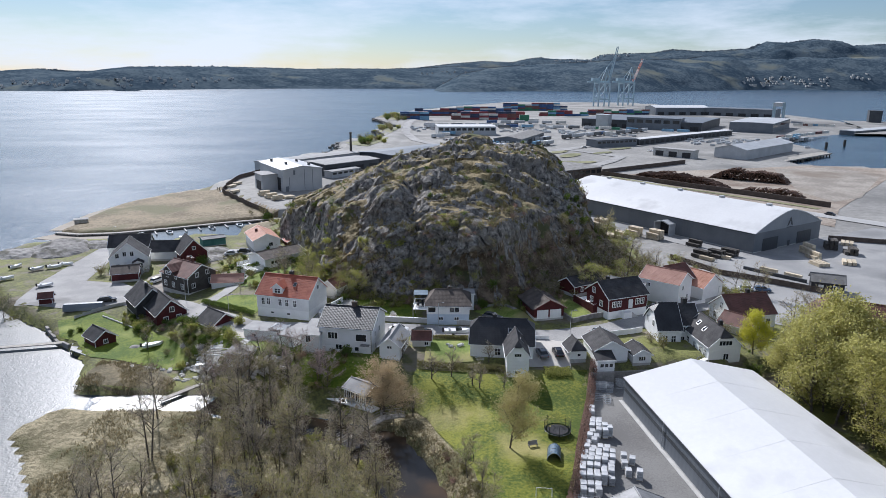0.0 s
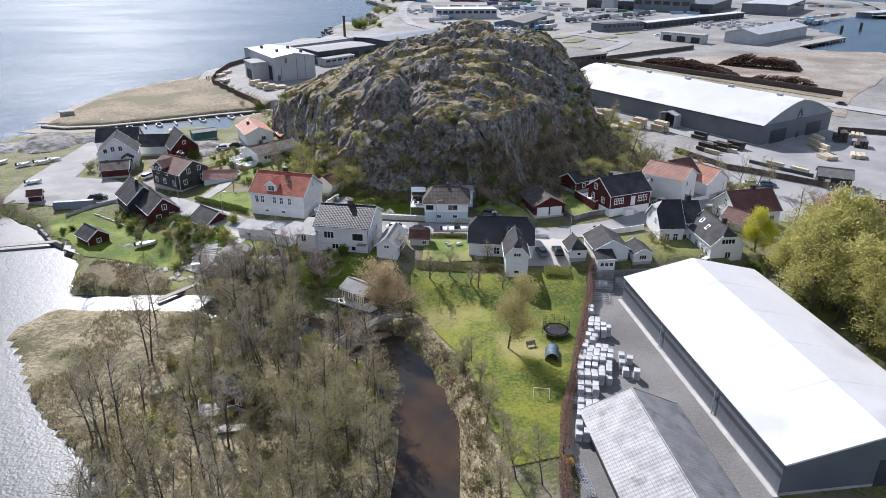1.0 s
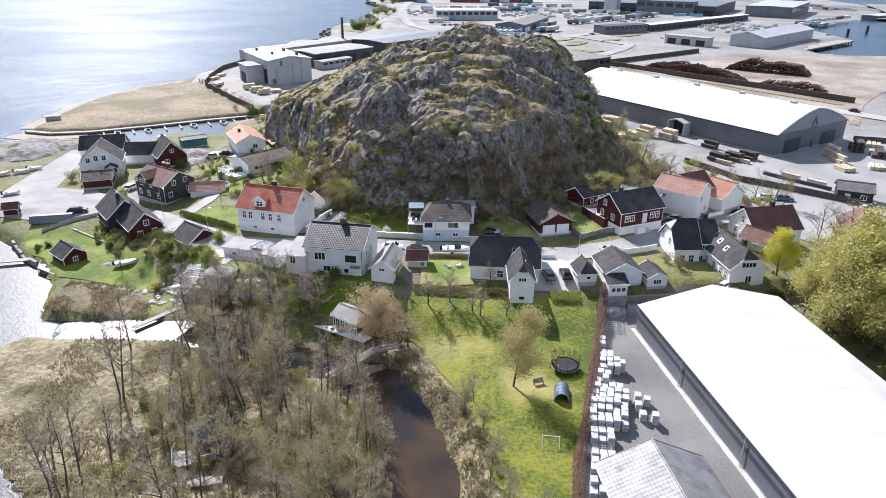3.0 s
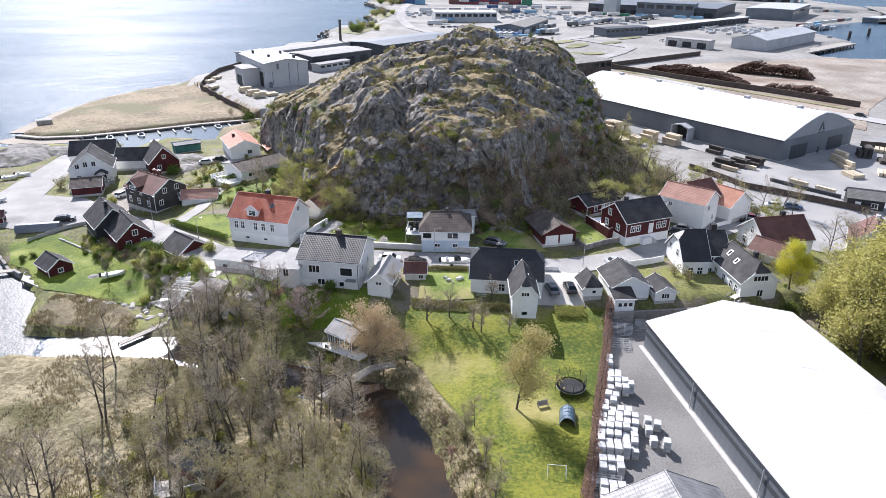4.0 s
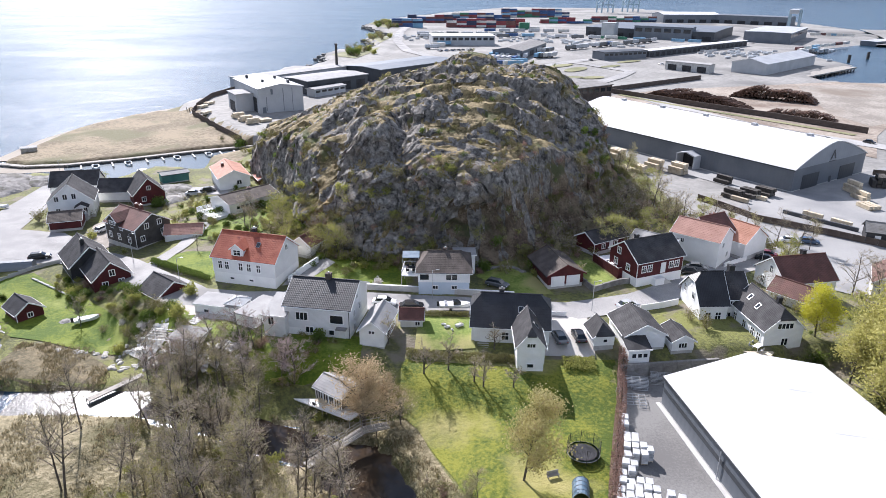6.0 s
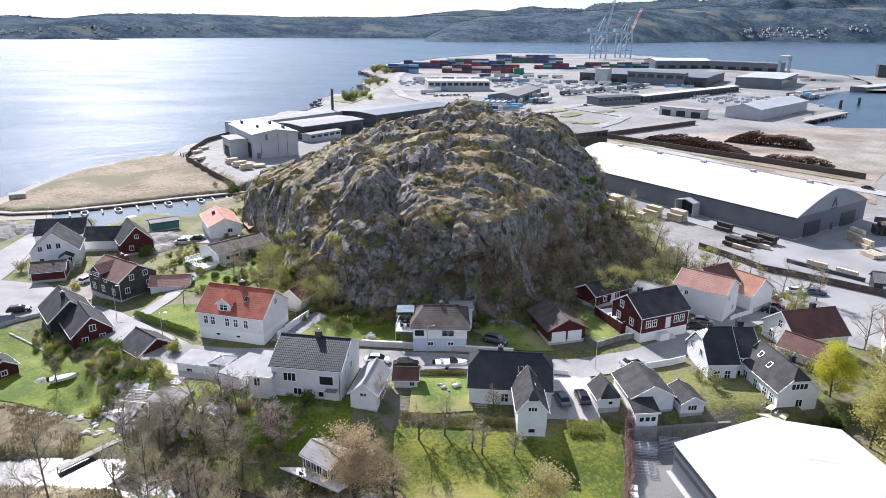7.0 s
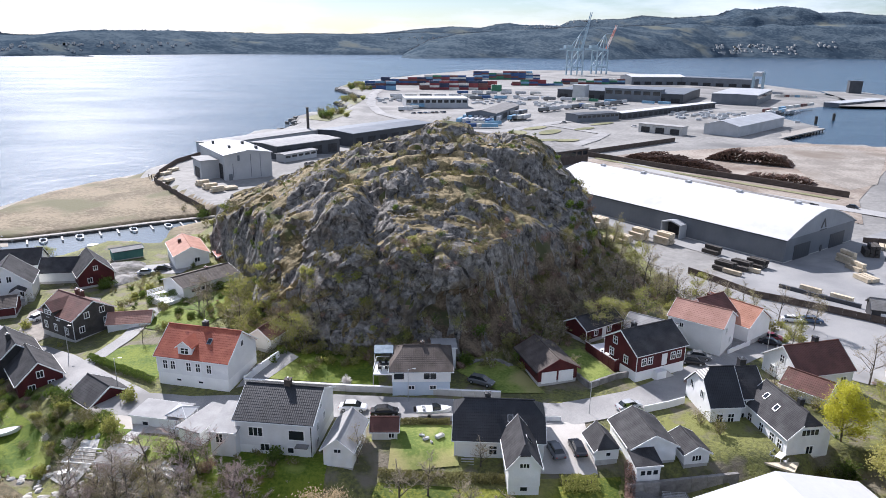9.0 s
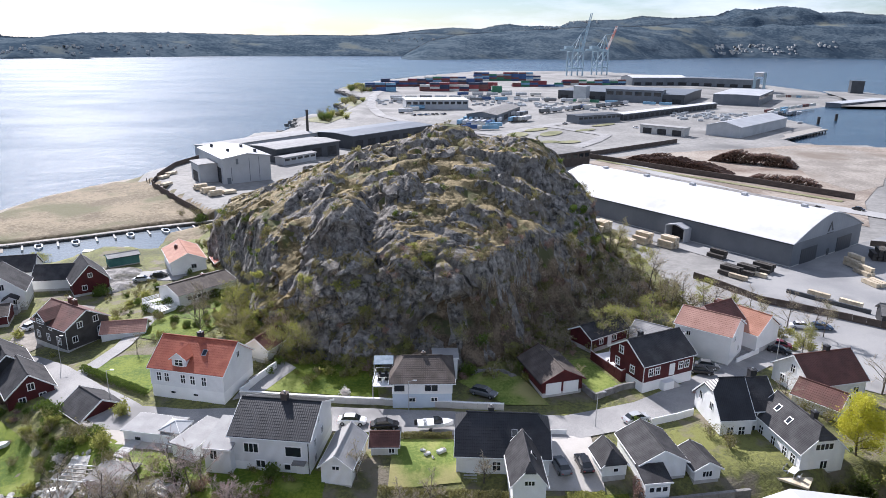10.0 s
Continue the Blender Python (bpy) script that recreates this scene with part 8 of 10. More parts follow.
# ---- river: footbridge, boathouse deck ----
fb = empty("footbridge", pose(0, 0, 0), "grey wooden footbridge with railings over the river", "bridge")
B0, B1_, B2_ = Vector((-17.6, 97.0, 1.5)), Vector((-10.8, 103.4, 2.6)), Vector((-7.6, 105.0, 2.3))
for p, q in ((B0, B1_), (B1_, B2_)):
    d = (q - p)
    n = int(d.length / 0.28)
    side = Vector((-d.y, d.x, 0)).normalized()
    ang = math.degrees(math.atan2(d.y, d.x))
    tilt = -math.degrees(math.atan2(d.z, math.hypot(d.x, d.y)))
    bm = bmesh.new()
    box(bm, -0.12, -0.75, -0.03, 0.12, 0.75, 0.02)
    pm = bpy.data.meshes.new("plank")
    bm.to_mesh(pm)
    bm.free()
    pm.materials.append(M["plank"])
    for i in range(n):
        part_mesh("plank", pm, fb, Matrix.Translation(p.lerp(q, (i + 0.5) / n)) @ pose(0, 0, 0, 0, tilt, ang))
    for s in (-1, 1):
        bm = bmesh.new()
        tube(bm, p + side * s * 0.6 - Vector((0, 0, 0.15)), q + side * s * 0.6 - Vector((0, 0, 0.15)), 0.1, 0.1, 6)
        part("beam", bm, M["plank"], fb)
        for hgt in (0.5, 1.0):
            bm = bmesh.new()
            tube(bm, p + side * s * 0.72 + Vector((0, 0, hgt)), q + side * s * 0.72 + Vector((0, 0, hgt)), 0.045, 0.045, 5)
            part("handrail", bm, M["plank"], fb)
        m = max(2, int(d.length / 1.1))
        for i in range(m + 1):
            c = p.lerp(q, i / m) + side * s * 0.72
            bm = bmesh.new()
            tube(bm, c - Vector((0, 0, 0.15)), c + Vector((0, 0, 1.05)), 0.04, 0.04, 5)
            part("post", bm, M["plank"], fb)
    bm = bmesh.new()
    c = p.lerp(q, 0.5)
    tube(bm, (c.x, c.y, -1.5), (c.x, c.y, c.z - 0.15), 0.12, 0.1, 7)
    part("piling", bm, M["bark"], fb)


def deck(name, label, poly, z, mat="plank", rail=False, height=0.18, piles=True):
    d = empty(name, pose(0, 0, 0), label, "deck")
    bm = bmesh.new()
    lo = [bm.verts.new((x, y, z - height)) for x, y in poly]
    hi = [bm.verts.new((x, y, z)) for x, y in poly]
    bm.faces.new(lo[::-1])
    bm.faces.new(hi)
    n = len(poly)
    for i in range(n):
        bm.faces.new((lo[i], lo[(i + 1) % n], hi[(i + 1) % n], hi[i]))
    bmesh.ops.recalc_face_normals(bm, faces=bm.faces[:])
    part("decking", bm, M[mat], d)
    for x, y in poly:
        if piles:
            bm = bmesh.new()
            tube(bm, (x, y, min(gz(x, y), z) - 0.6), (x, y, z - height), 0.09, 0.09, 6)
            part("post", bm, M["plank"], d)
    if rail:
        for (x0, y0), (x1, y1) in zip(poly, poly[1:]):
            bm = bmesh.new()
            tube(bm, (x0, y0, z + 0.9), (x1, y1, z + 0.9), 0.05, 0.05, 5)
            part("handrail", bm, M["white"], d)
            m = max(1, int(math.hypot(x1 - x0, y1 - y0) / 1.2))
            for i in range(m + 1):
                bm = bmesh.new()
                x, y = x0 + (x1 - x0) * i / m, y0 + (y1 - y0) * i / m
                tube(bm, (x, y, z), (x, y, z + 0.9), 0.04, 0.04, 5)
                part("baluster", bm, M["white"], d)
    return d


deck("deck", "pale timber deck round the river boathouse", [(-21.8, 113.6), (-22.4, 111.2), (-17.6, 108.6), (-13.3, 106.2), (-12.0, 107.8), (-15.6, 110.5), (-18.6, 113.6)], 2.05, "white")
deck("deck", "grey wooden landing by the red boathouse", [(-85.5, 138.2), (-83.6, 133.6), (-76.6, 129.6), (-74.8, 131.8), (-80.6, 135.2), (-83.2, 139.4)], 1.2, "concrete")
deck("jetty", "long narrow wooden jetty into the bay", [(-84, 138.8), (-103.5, 133.4), (-103.9, 134.6), (-84.4, 140.2)], 0.9, "plank")
deck("terrace", "white terrace with railing beside the red house", [(29.8, 154.2), (33.2, 146.6), (36.6, 148.2), (33.6, 155.6)], 8.2, "white", True)
deck("balcony", "white balcony on the side of the bungalow", [(-8.3, 140.2), (-8.1, 144.8), (-5.2, 144.8), (-5.2, 140.2)], 9.6, "white", True)
deck("terrace", "white terrace steps below the long house", [(-62.5, 193.5), (-58.5, 189), (-55.5, 191), (-59, 196)], 6.0, "white", True)
deck("terrace", "pale plank terrace of the white house", [(48.0, 121.8), (51.2, 119.4), (53.0, 121.6), (50.0, 125.6)], 5.55, "timber", False, 0.3)
deck("terrace", "weathered hut terrace with white railing", [(-34.6, 79.8), (-33.4, 76.8), (-28.6, 78.8), (-29.6, 80.6)], 1.2, "plank", True)
deck("landing", "low grey plank stage below the hut", [(-30.6, 75.4), (-26.8, 76.2), (-26.6, 74.8), (-30.2, 74.0)], 0.95, "plank")
deck("landing", "narrow grey stage along the creek", [(-54.5, 112.2), (-49.2, 119.4), (-48.4, 118.8), (-53.6, 111.4)], 0.75, "plank")

# pale paved terrace and boulders below the garden
RS = random.Random(9)
for i in range(60):
    x, y = RS.uniform(-55, -44.5), RS.uniform(120, 128.5)
    if i > 44:
        x, y = RS.uniform(-66, -52), RS.uniform(123.6, 125.2)

    o = empty("boulder", pose(x, y, gz(x, y), 0, 0, RS.uniform(0, 360)), "pale flat boulder on the terraced bank", "stone", "boulders on the bank")
    bm = bmesh.new()
    bmesh.ops.create_icosphere(bm, subdivisions=2, radius=1.0)
    w = RS.uniform(0.25, 0.85)
    for q in bm.verts:
        k = 1 + 0.35 * noise.noise(q.co * 1.3 + Vector((i * 7.1, 0, 0)))
        q.co = Vector((q.co.x * w * k, q.co.y * w * 0.7 * k, q.co.z * 0.3 * k))
    part("rock", bm, M["paving"], o)
for i in range(10):
    o = empty("stone_step", pose(-42.9 + i * 0.17, 124.8 + i * 0.62, gz(-42.9 + i * 0.17, 124.8 + i * 0.62) + 0.15, 0, 0, 75), "pale concrete garden step on the slope", "step", "garden steps")
    bm = bmesh.new()
    box(bm, -0.32, -0.9, -0.4, 0.32, 0.9, 0.06, 0.03)
    part("tread", bm, M["concrete"], o)
# rubble slabs below the shrubs
for i in range(34):
    x, y = RS.gauss(-36.8, 2.4), RS.gauss(118.6, 1.3)
    o = empty("stone_slab", pose(x, y, gz(x, y) + 0.15, RS.uniform(-14, 14), RS.uniform(-14, 14), RS.uniform(0, 360)), "pale broken stone slab on the bank", "stone", "slabs on the bank")
    bm = bmesh.new()
    w, d = RS.uniform(0.4, 1.1), RS.uniform(0.3, 0.7)
    v = box(bm, -w, -d, -0.35, w, d, 0.12, 0.04)
    for q in bm.verts:
        q.co += Vector((noise.noise(q.co * 2 + Vector((i, 0, 0))), noise.noise(q.co * 2 + Vector((0, i, 0))), 0)) * 0.25
    part("slab", bm, M["paving"], o)
# the low garden room with its pergola beside the terrace
h = flat_house("garden_room", "low white garden room with flat grey felt roof", -41.4, 121.9, -10, 5.0, 4.0, gz(-41.4, 121.9) - 0.6, 2.2, "wood_white", "slate", "shed")
pg = empty("pergola", pose(-46.6, 122.9, gz(-46.6, 122.9), 0, 0, -8), "white timber pergola over the stone terrace", "pergola")
for x in (-2.2, 2.2):
    for y in (-1.6, 1.6):
        bm = bmesh.new()
        box(bm, x - 0.07, y - 0.07, -0.3, x + 0.07, y + 0.07, 2.3)
        part("post", bm, M["white"], pg)
    bm = bmesh.new()
    box(bm, x - 0.06, -1.9, 2.3, x + 0.06, 1.9, 2.5)
    part("beam", bm, M["white"], pg)
for y in (-1.7, -0.85, 0, 0.85, 1.7):
    bm = bmesh.new()
    box(bm, -2.5, y - 0.04, 2.5, 2.5, y + 0.04, 2.66)
    part("rafter", bm, M["white" if abs(y) > 1.5 else "plank"], pg)
# glazed pavilion between the two white sheds
gp = empty("pavilion", pose(-35.9, 130.3, gz(-35.9, 130.3), 0, 0, -14), "small white garden pavilion with glazed pyramid roof", "pavilion")
for x in (-1.5, 1.5):
    for y in (-1.5, 1.5):
        bm = bmesh.new()
        box(bm, x - 0.07, y - 0.07, -0.5, x + 0.07, y + 0.07, 2.3)
        part("post", bm, M["white"], gp)
bm = bmesh.new()
apex = bm.verts.new((0, 0, 3.1))
rim = [bm.verts.new(p) for p in ((-1.75, -1.75, 2.3), (1.75, -1.75, 2.3), (1.75, 1.75, 2.3), (-1.75, 1.75, 2.3))]
low_ = [bm.verts.new(q.co - Vector((0, 0, 0.08))) for q in rim]
for i in range(4):
    bm.faces.new((rim[i], rim[(i + 1) % 4], apex))
    bm.faces.new((low_[i], low_[(i + 1) % 4], rim[(i + 1) % 4], rim[i]))
bm.faces.new(low_[::-1])
part("roof", bm, M["steel_light"], gp)
for p, q in zip(((-1.75, -1.75), (1.75, -1.75), (1.75, 1.75), (-1.75, 1.75)), range(4)):
    bm = bmesh.new()
    tube(bm, (*p, 2.34), (0, 0, 3.14), 0.05, 0.05, 5)
    part("glazing_bar", bm, M["white"], gp)
bm = bmesh.new()
box(bm, -2.0, -3.2, -0.5, 2.0, 1.7, 0.12, 0.02)
part("floor", bm, M["plank"], gp)


def garden_set(x, y, z, rot, label, chairs=4, top="white", seat="black"):
    t = empty("garden_table", pose(x, y, z, 0, 0, rot), label, "table")
    bm = bmesh.new()
    box(bm, -0.9, -0.5, 0.68, 0.9, 0.5, 0.74, 0.02)
    part("tabletop", bm, M[top], t)
    for a in (-0.8, 0.8):
        for b in (-0.4, 0.4):
            bm = bmesh.new()
            box(bm, a - 0.04, b - 0.04, 0, a + 0.04, b + 0.04, 0.68)
            part("leg", bm, M[top], t)
    for i in range(chairs):
        a, s = (-0.5 + 1.0 * (i // 2), -1 if i % 2 else 1)
        m = pose(x, y, z, 0, 0, rot) @ pose(a, s * 0.95, 0, 0, 0, 0 if s > 0 else 180)
        c = empty("garden_chair", m, "dark garden chair beside the table" if seat == "black" else "pale garden chair beside the table", "chair", "garden chairs")
        bm = bmesh.new()
        box(bm, -0.25, -0.25, 0.40, 0.25, 0.25, 0.46, 0.02)
        part("seat", bm, M[seat], c)
        bm = bmesh.new()
        box(bm, -0.25, 0.20, 0.46, 0.25, 0.26, 0.95, 0.02)
        part("backrest", bm, M[seat], c)
        for p in (-0.21, 0.21):
            for q in (-0.21, 0.21):
                bm = bmesh.new()
                box(bm, p - 0.025, q - 0.025, 0, p + 0.025, q + 0.025, 0.40)
                part("leg", bm, M[seat], c)
    return t


garden_set(32.9, 149.6, 8.2, 28, "white table on the red house's terrace", 6)
garden_set(34.8, 150.2, 8.2, 28, "small white side table on the terrace", 2)
garden_set(-6.8, 142.4, 9.6, 4, "dark table on the bungalow's balcony", 4, "black")
garden_set(-35.9, 128.2, gz(-35.9, 130.3) + 0.12, -14, "white table in front of the pavilion", 4, "white", "wrap")
garden_set(-17.9, 109.8, 2.05, -30, "table on the river deck", 3, "timber", "black")
garden_set(-51.0, 124.2, gz(-51, 124.2) + 0.2, 20, "white table on the stone terrace", 4, "white", "wrap")
garden_set(50.6, 122.4, 5.55, 40, "pale table on the plank terrace", 3, "white", "wrap")
# glass canopy over the bungalow's balcony
gc = empty("balcony_canopy", pose(-6.7, 144.2, 12.1, 0, 0, 2), "dark glazed canopy over the balcony", "canopy")
bm = bmesh.new()
v = box(bm, -1.7, -1.2, 0, 1.5, 1.4, 0.07)
for q in v:
    q.co.z += 0.12 * q.co.y
part("glazing", bm, M["tarp_blue"], gc)
for x in (-1.6, 1.4):
    bm = bmesh.new()
    tube(bm, (x, -1.1, -2.5), (x, -1.1, -0.1), 0.05, 0.05, 6)
    part("post", bm, M["white"], gc)
# white steps up to the red house's door
st_ = empty("entrance_steps", pose(41.0, 145.0, gz(41, 145) + 0.02, 0, 0, 25), "white rendered entrance steps of the red house", "steps")
bm = bmesh.new()
box(bm, -1.8, -0.75, -0.5, 0.4, 0.75, 1.5, 0.03)
part("landing", bm, M["white"], st_)
for k in range(6):
    bm = bmesh.new()
    box(bm, 0.4 + 0.3 * k, -0.7, -0.5, 0.7 + 0.3 * k, 0.7, 1.3 - 0.22 * k)
    part("tread", bm, M["concrete"], st_)
# curved dry-stone bed under the cliff
for i in range(26):
    t = i / 25
    x, y = 8.2 + 7.2 * t, 149.2 + 1.6 * math.sin(t * 3.0) - 1.1 * t + RS.uniform(-0.3, 0.3)
    o = empty("boulder", pose(x, y, rock_z(x, y), 0, 0, RS.uniform(0, 360)), "grey boulder of the garden bed under the cliff", "stone", "garden boulders")
    bm = bmesh.new()
    bmesh.ops.create_icosphere(bm, subdivisions=2, radius=1.0)
    w = RS.uniform(0.35, 0.7)
    for q in bm.verts:
        k = 1 + 0.35 * noise.noise(q.co * 1.3 + Vector((i * 3.7, 2, 0)))
        q.co = Vector((q.co.x * w * k, q.co.y * w * 0.8 * k, q.co.z * w * 0.7 * k))
    part("rock", bm, M["stone"], o)
# bare rock outcrops by the marina and on the western point
for i, (x, y, w, d, hgt) in enumerate(((-80, 211.5, 8, 6.5, 1.7), (-75.5, 203, 6, 4.5, 1.3), (-88, 213, 5, 4, 1.2), (-132, 214, 14, 10, 2.6), (-142, 206, 8, 8, 1.8), (-122, 219, 8, 6, 1.5), (-70, 134, 2.5, 1.5, 0.6))):
    o = empty("rock_outcrop", pose(x, y, gz(x, y) - 0.3, 0, 0, i * 37), "smooth grey bedrock outcrop with cracks", "rock")
    bm = bmesh.new()
    bmesh.ops.create_grid(bm, x_segments=26, y_segments=26, size=1.0)
    for q in bm.verts:
        r = math.hypot(q.co.x, q.co.y)
        z = hgt * max(0.0, 1 - r ** 2.2) + 0.55 * noise.fractal(Vector((q.co.x * w * 0.25, q.co.y * d * 0.25, i)), 1.0, 2.0, 4) * (1 if r < 1 else 0.2)
        q.co = Vector((q.co.x * w, q.co.y * d, z - (0.6 if r > 1 else 0)))
    part("rock", bm, M["stone"], o)

# ---- storage yard: pallets ----
pal = empty("pallet_stack", pose(0, 0, -50), "pallet stacked high with white-wrapped goods", "pallet", "pallets in the yard")
bm = bmesh.new()
for x in (-0.38, 0, 0.38):
    box(bm, x - 0.05, -0.6, 0.0, x + 0.05, 0.6, 0.1)
box(bm, -0.43, -0.6, 0.1, 0.43, 0.6, 0.14)
part("pallet", bm, M["timber"], pal)
for k in range(3):
    bm = bmesh.new()
    box(bm, -0.44, -0.57, 0.14 + k * 0.62, 0.44, 0.57, 0.14 + k * 0.62 + 0.58, 0.05)
    part("wrapped_load", bm, M["wrap"], pal)
RP = random.Random(4)
spots = []
for y0, x0, nx_ in ((104.6, 25.3, 1), (103.2, 25.0, 1), (101.0, 24.8, 2), (99.7, 24.5, 2), (98.4, 24.2, 3), (97.1, 24.0, 3), (95.0, 23.2, 2), (93.6, 22.6, 2), (91.9, 22.2, 4), (90.6, 21.7, 5), (89.3, 21.4, 5), (88.0, 21.0, 5), (86.7, 20.7, 5), (85.4, 20.4, 5), (84.1, 20.2, 5), (81.8, 19.9, 3), (80.5, 19.7, 3), (77.4, 19.2, 4), (76.1, 19.0, 4), (74.8, 18.7, 2), (72.6, 18.2, 2), (71.3, 18.0, 2)):
    for i in range(nx_):
        spots.append((x0 + i * 1.02, y0 - 0.1 * i + RP.uniform(-0.06, 0.06)))
for x, y in ((27.4, 89.8), (28.7, 89.6), (27.3, 86.2), (28.8, 85.6), (27.2, 88.3), (26.9, 97.6)):
    spots.append((x, y))
for x, y in spots:
    c = copy_thing(pal, pose(x, y, gz(x, y) + 0.13, 0, 0, RP.uniform(-6, 6) - 9))
    c.scale = (1, 1, RP.choice((0.62, 0.8, 0.8, 0.9)))
for o in list(pal.children_recursive) + [pal]:
    bpy.data.objects.remove(o)


def rack(x, y, rot, w, d, n, label):
    r = empty("scaffold_rack", pose(x, y, gz(x, y) + 0.13, 0, 0, rot), label, "rack", "racks in the yard")
    for k in range(n):
        z = k * 0.45
        for s in range(5):
            bm = bmesh.new()
            tube(bm, (-w / 2, -d / 2 + d * s / 4, z + 0.05), (w / 2, -d / 2 + d * s / 4, z + 0.05), 0.05, 0.05, 5)
            part("bar", bm, M["metal"], r)
        for s in range(4):
            bm = bmesh.new()
            tube(bm, (-w / 2 + w * s / 3, -d / 2, z + 0.13), (-w / 2 + w * s / 3, d / 2, z + 0.13), 0.04, 0.04, 5)
            part("crossbar", bm, M["metal"], r)
    return r


rack(29.3, 114.6, -6, 3.6, 1.6, 4, "stack of galvanised scaffold frames in the shade")
rack(28.4, 110.6, -8, 2.8, 2.8, 2, "low stack of pale metal frames")
rack(33.5, 116.0, -6, 3.0, 1.4, 4, "stack of scaffold frames beneath the stone wall")
rack(19.8, 78.6, -9, 3.4, 1.6, 3, "stack of white aluminium frames by the shed")
rack(17.5, 63.6, 8, 1.0, 5.0, 2, "long low stack of white metal profiles beside the shed")
fk = empty("forklift", pose(15.9, 66.6, gz(15.9, 66.6) + 0.13, 0, 0, 100), "small yellow forklift parked by the shed", "forklift")
bm = bmesh.new()
box(bm, -1.0, -0.55, 0.25, 0.7, 0.55, 1.0, 0.1)
part("body", bm, M["paint_yellow"], fk)
for s in (-1, 1):
    bm = bmesh.new()
    box(bm, 0.75, s * 0.35 - 0.06, 0.1, 0.87, s * 0.35 + 0.06, 2.1)
    part("mast", bm, M["black"], fk)
    for px in (-0.7, 0.5):
        bm = bmesh.new()
        tube(bm, (px, s * 0.45, 0.3), (px, s * 0.62, 0.3), 0.3, 0.3, 12)
        part("wheel", bm, M["black"], fk)
bm = bmesh.new()
box(bm, -0.7, -0.5, 1.9, 0.4, 0.5, 1.96)
part("canopy", bm, M["black"], fk)
# the paler sheeting of the big hall's gable
bm = bmesh.new()
rim = [(-20.3, 6.95)] + [(t * 20.3, 6.95 + 5.95 * (1 - abs(t) ** 1.45)) for t in [-0.9 + 0.1 * i for i in range(19)]] + [(20.3, 6.95)]
prism(bm, rim, -0.012, 0.02)
gp_ = part("gable_panel", bm, M["steel_mid"], big_hall, "paler grey sheeting in the gable")
gp_.matrix_basis = pose(-47.64, 0, 0, 0, 0, -90)
# the white mark on the big hall's gable, a plain shape
bm = bmesh.new()
for s in (-1, 1):
    prism(bm, [(s * 0.15, 10.4), (s * 1.7, 7.6), (s * 0.9, 7.6), (s * 0.15, 9.2)], -0.02, 0.05)
sg = part("sign", bm, M["steel_dark"], big_hall, "dark angular company mark on the gable")
sg.matrix_basis = pose(-47.72, 0, 0, 0, 0, -90)
bm = bmesh.new()
box(bm, -2.0, -0.02, 6.9, 2.0, 0.05, 7.15)
sg = part("sign", bm, M["steel_dark"], big_hall, "dark unreadable line of lettering")
sg.matrix_basis = pose(-47.72, 0, 0, 0, 0, -90)
for i in range(5):
    bm = bmesh.new()
    box(bm, -40 + i * 19, -0.8, 13.1, -38.4 + i * 19, 0.8, 13.9, 0.05)
    part("roof_vent", bm, M["steel_light"], big_hall)
bm = bmesh.new()
prism(bm, [(-3.6, 0), (-3.6, 4.6), (0, 5.6), (3.6, 4.6), (3.6, 0), (3.2, 0), (3.2, 4.3), (0, 5.2), (-3.2, 4.3), (-3.2, 0)], -3.4, 0.0)
pt = part("entrance_canopy", bm, M["steel_light"], big_hall)
pt.matrix_basis = pose(-12.5, 20.5, 0, 0, 0, 180)
bm = bmesh.new()
box(bm, -3.1, -0.1, 0, 3.1, 0.02, 4.2)
pt = part("door", bm, M["black_wall"], big_hall)
pt.matrix_basis = pose(-12.5, 20.52, 0, 0, 0, 180)
bm = bmesh.new()
box(bm, -24, -12.45, 2.6, 24, -12.42, 3.3)
part("wall_band", bm, M["steel_dark"], near_hall)
bm = bmesh.new()
box(bm, -24.6, -13.1, -0.3, 24.6, -12.44, 0.35, 0.03)
part("kerb", bm, M["concrete"], near_hall, "pale concrete kerb along the wall")
for x in (-15, -5.5, 4, 13.5):
    for s_ in (-1, 1):
        bm = bmesh.new()
        tube(bm, (x, s_ * 12.5, 4.88), (x, 0, 7.89), 0.012, 0.012, 5)
        part("roof_seam", bm, M["roof_white"], near_hall)
for x in (-8, 9):
    bm = bmesh.new()
    tube(bm, (x, -12.62, 0.2), (x, -12.62, 4.6), 0.07, 0.07, 6)
    part("downpipe", bm, M["steel_light"], near_hall)


# ---- timber stacks ----
def timber(x, y, rot, length, rows, high, mat, label, z=None):
    t = empty("timber_stack", pose(x, y, (gz(x, y) + 0.14) if z is None else z, 0, 0, rot), label, "timber", "timber stacks")
    for r in range(rows):
        for k in range(high - (1 if r == rows - 1 and high > 1 else 0)):
            bm = bmesh.new()
            s = RP.uniform(-0.25, 0.25)
            z0 = k * 1.12
            for q in (-0.35, 0.35):
                box(bm, length * q - 0.06 + s, -0.55, z0, length * q + 0.06 + s, 0.55, z0 + 0.1)
            for q in range(4):
                box(bm, -length / 2 + s, -0.55, z0 + 0.1 + q * 0.25, length / 2 + s, 0.55, z0 + 0.1 + q * 0.25 + 0.235)
            ob = part("board_pack", bm, M[mat], t)
            ob.matrix_basis = pose(0, r * 1.35, 0)
    return t


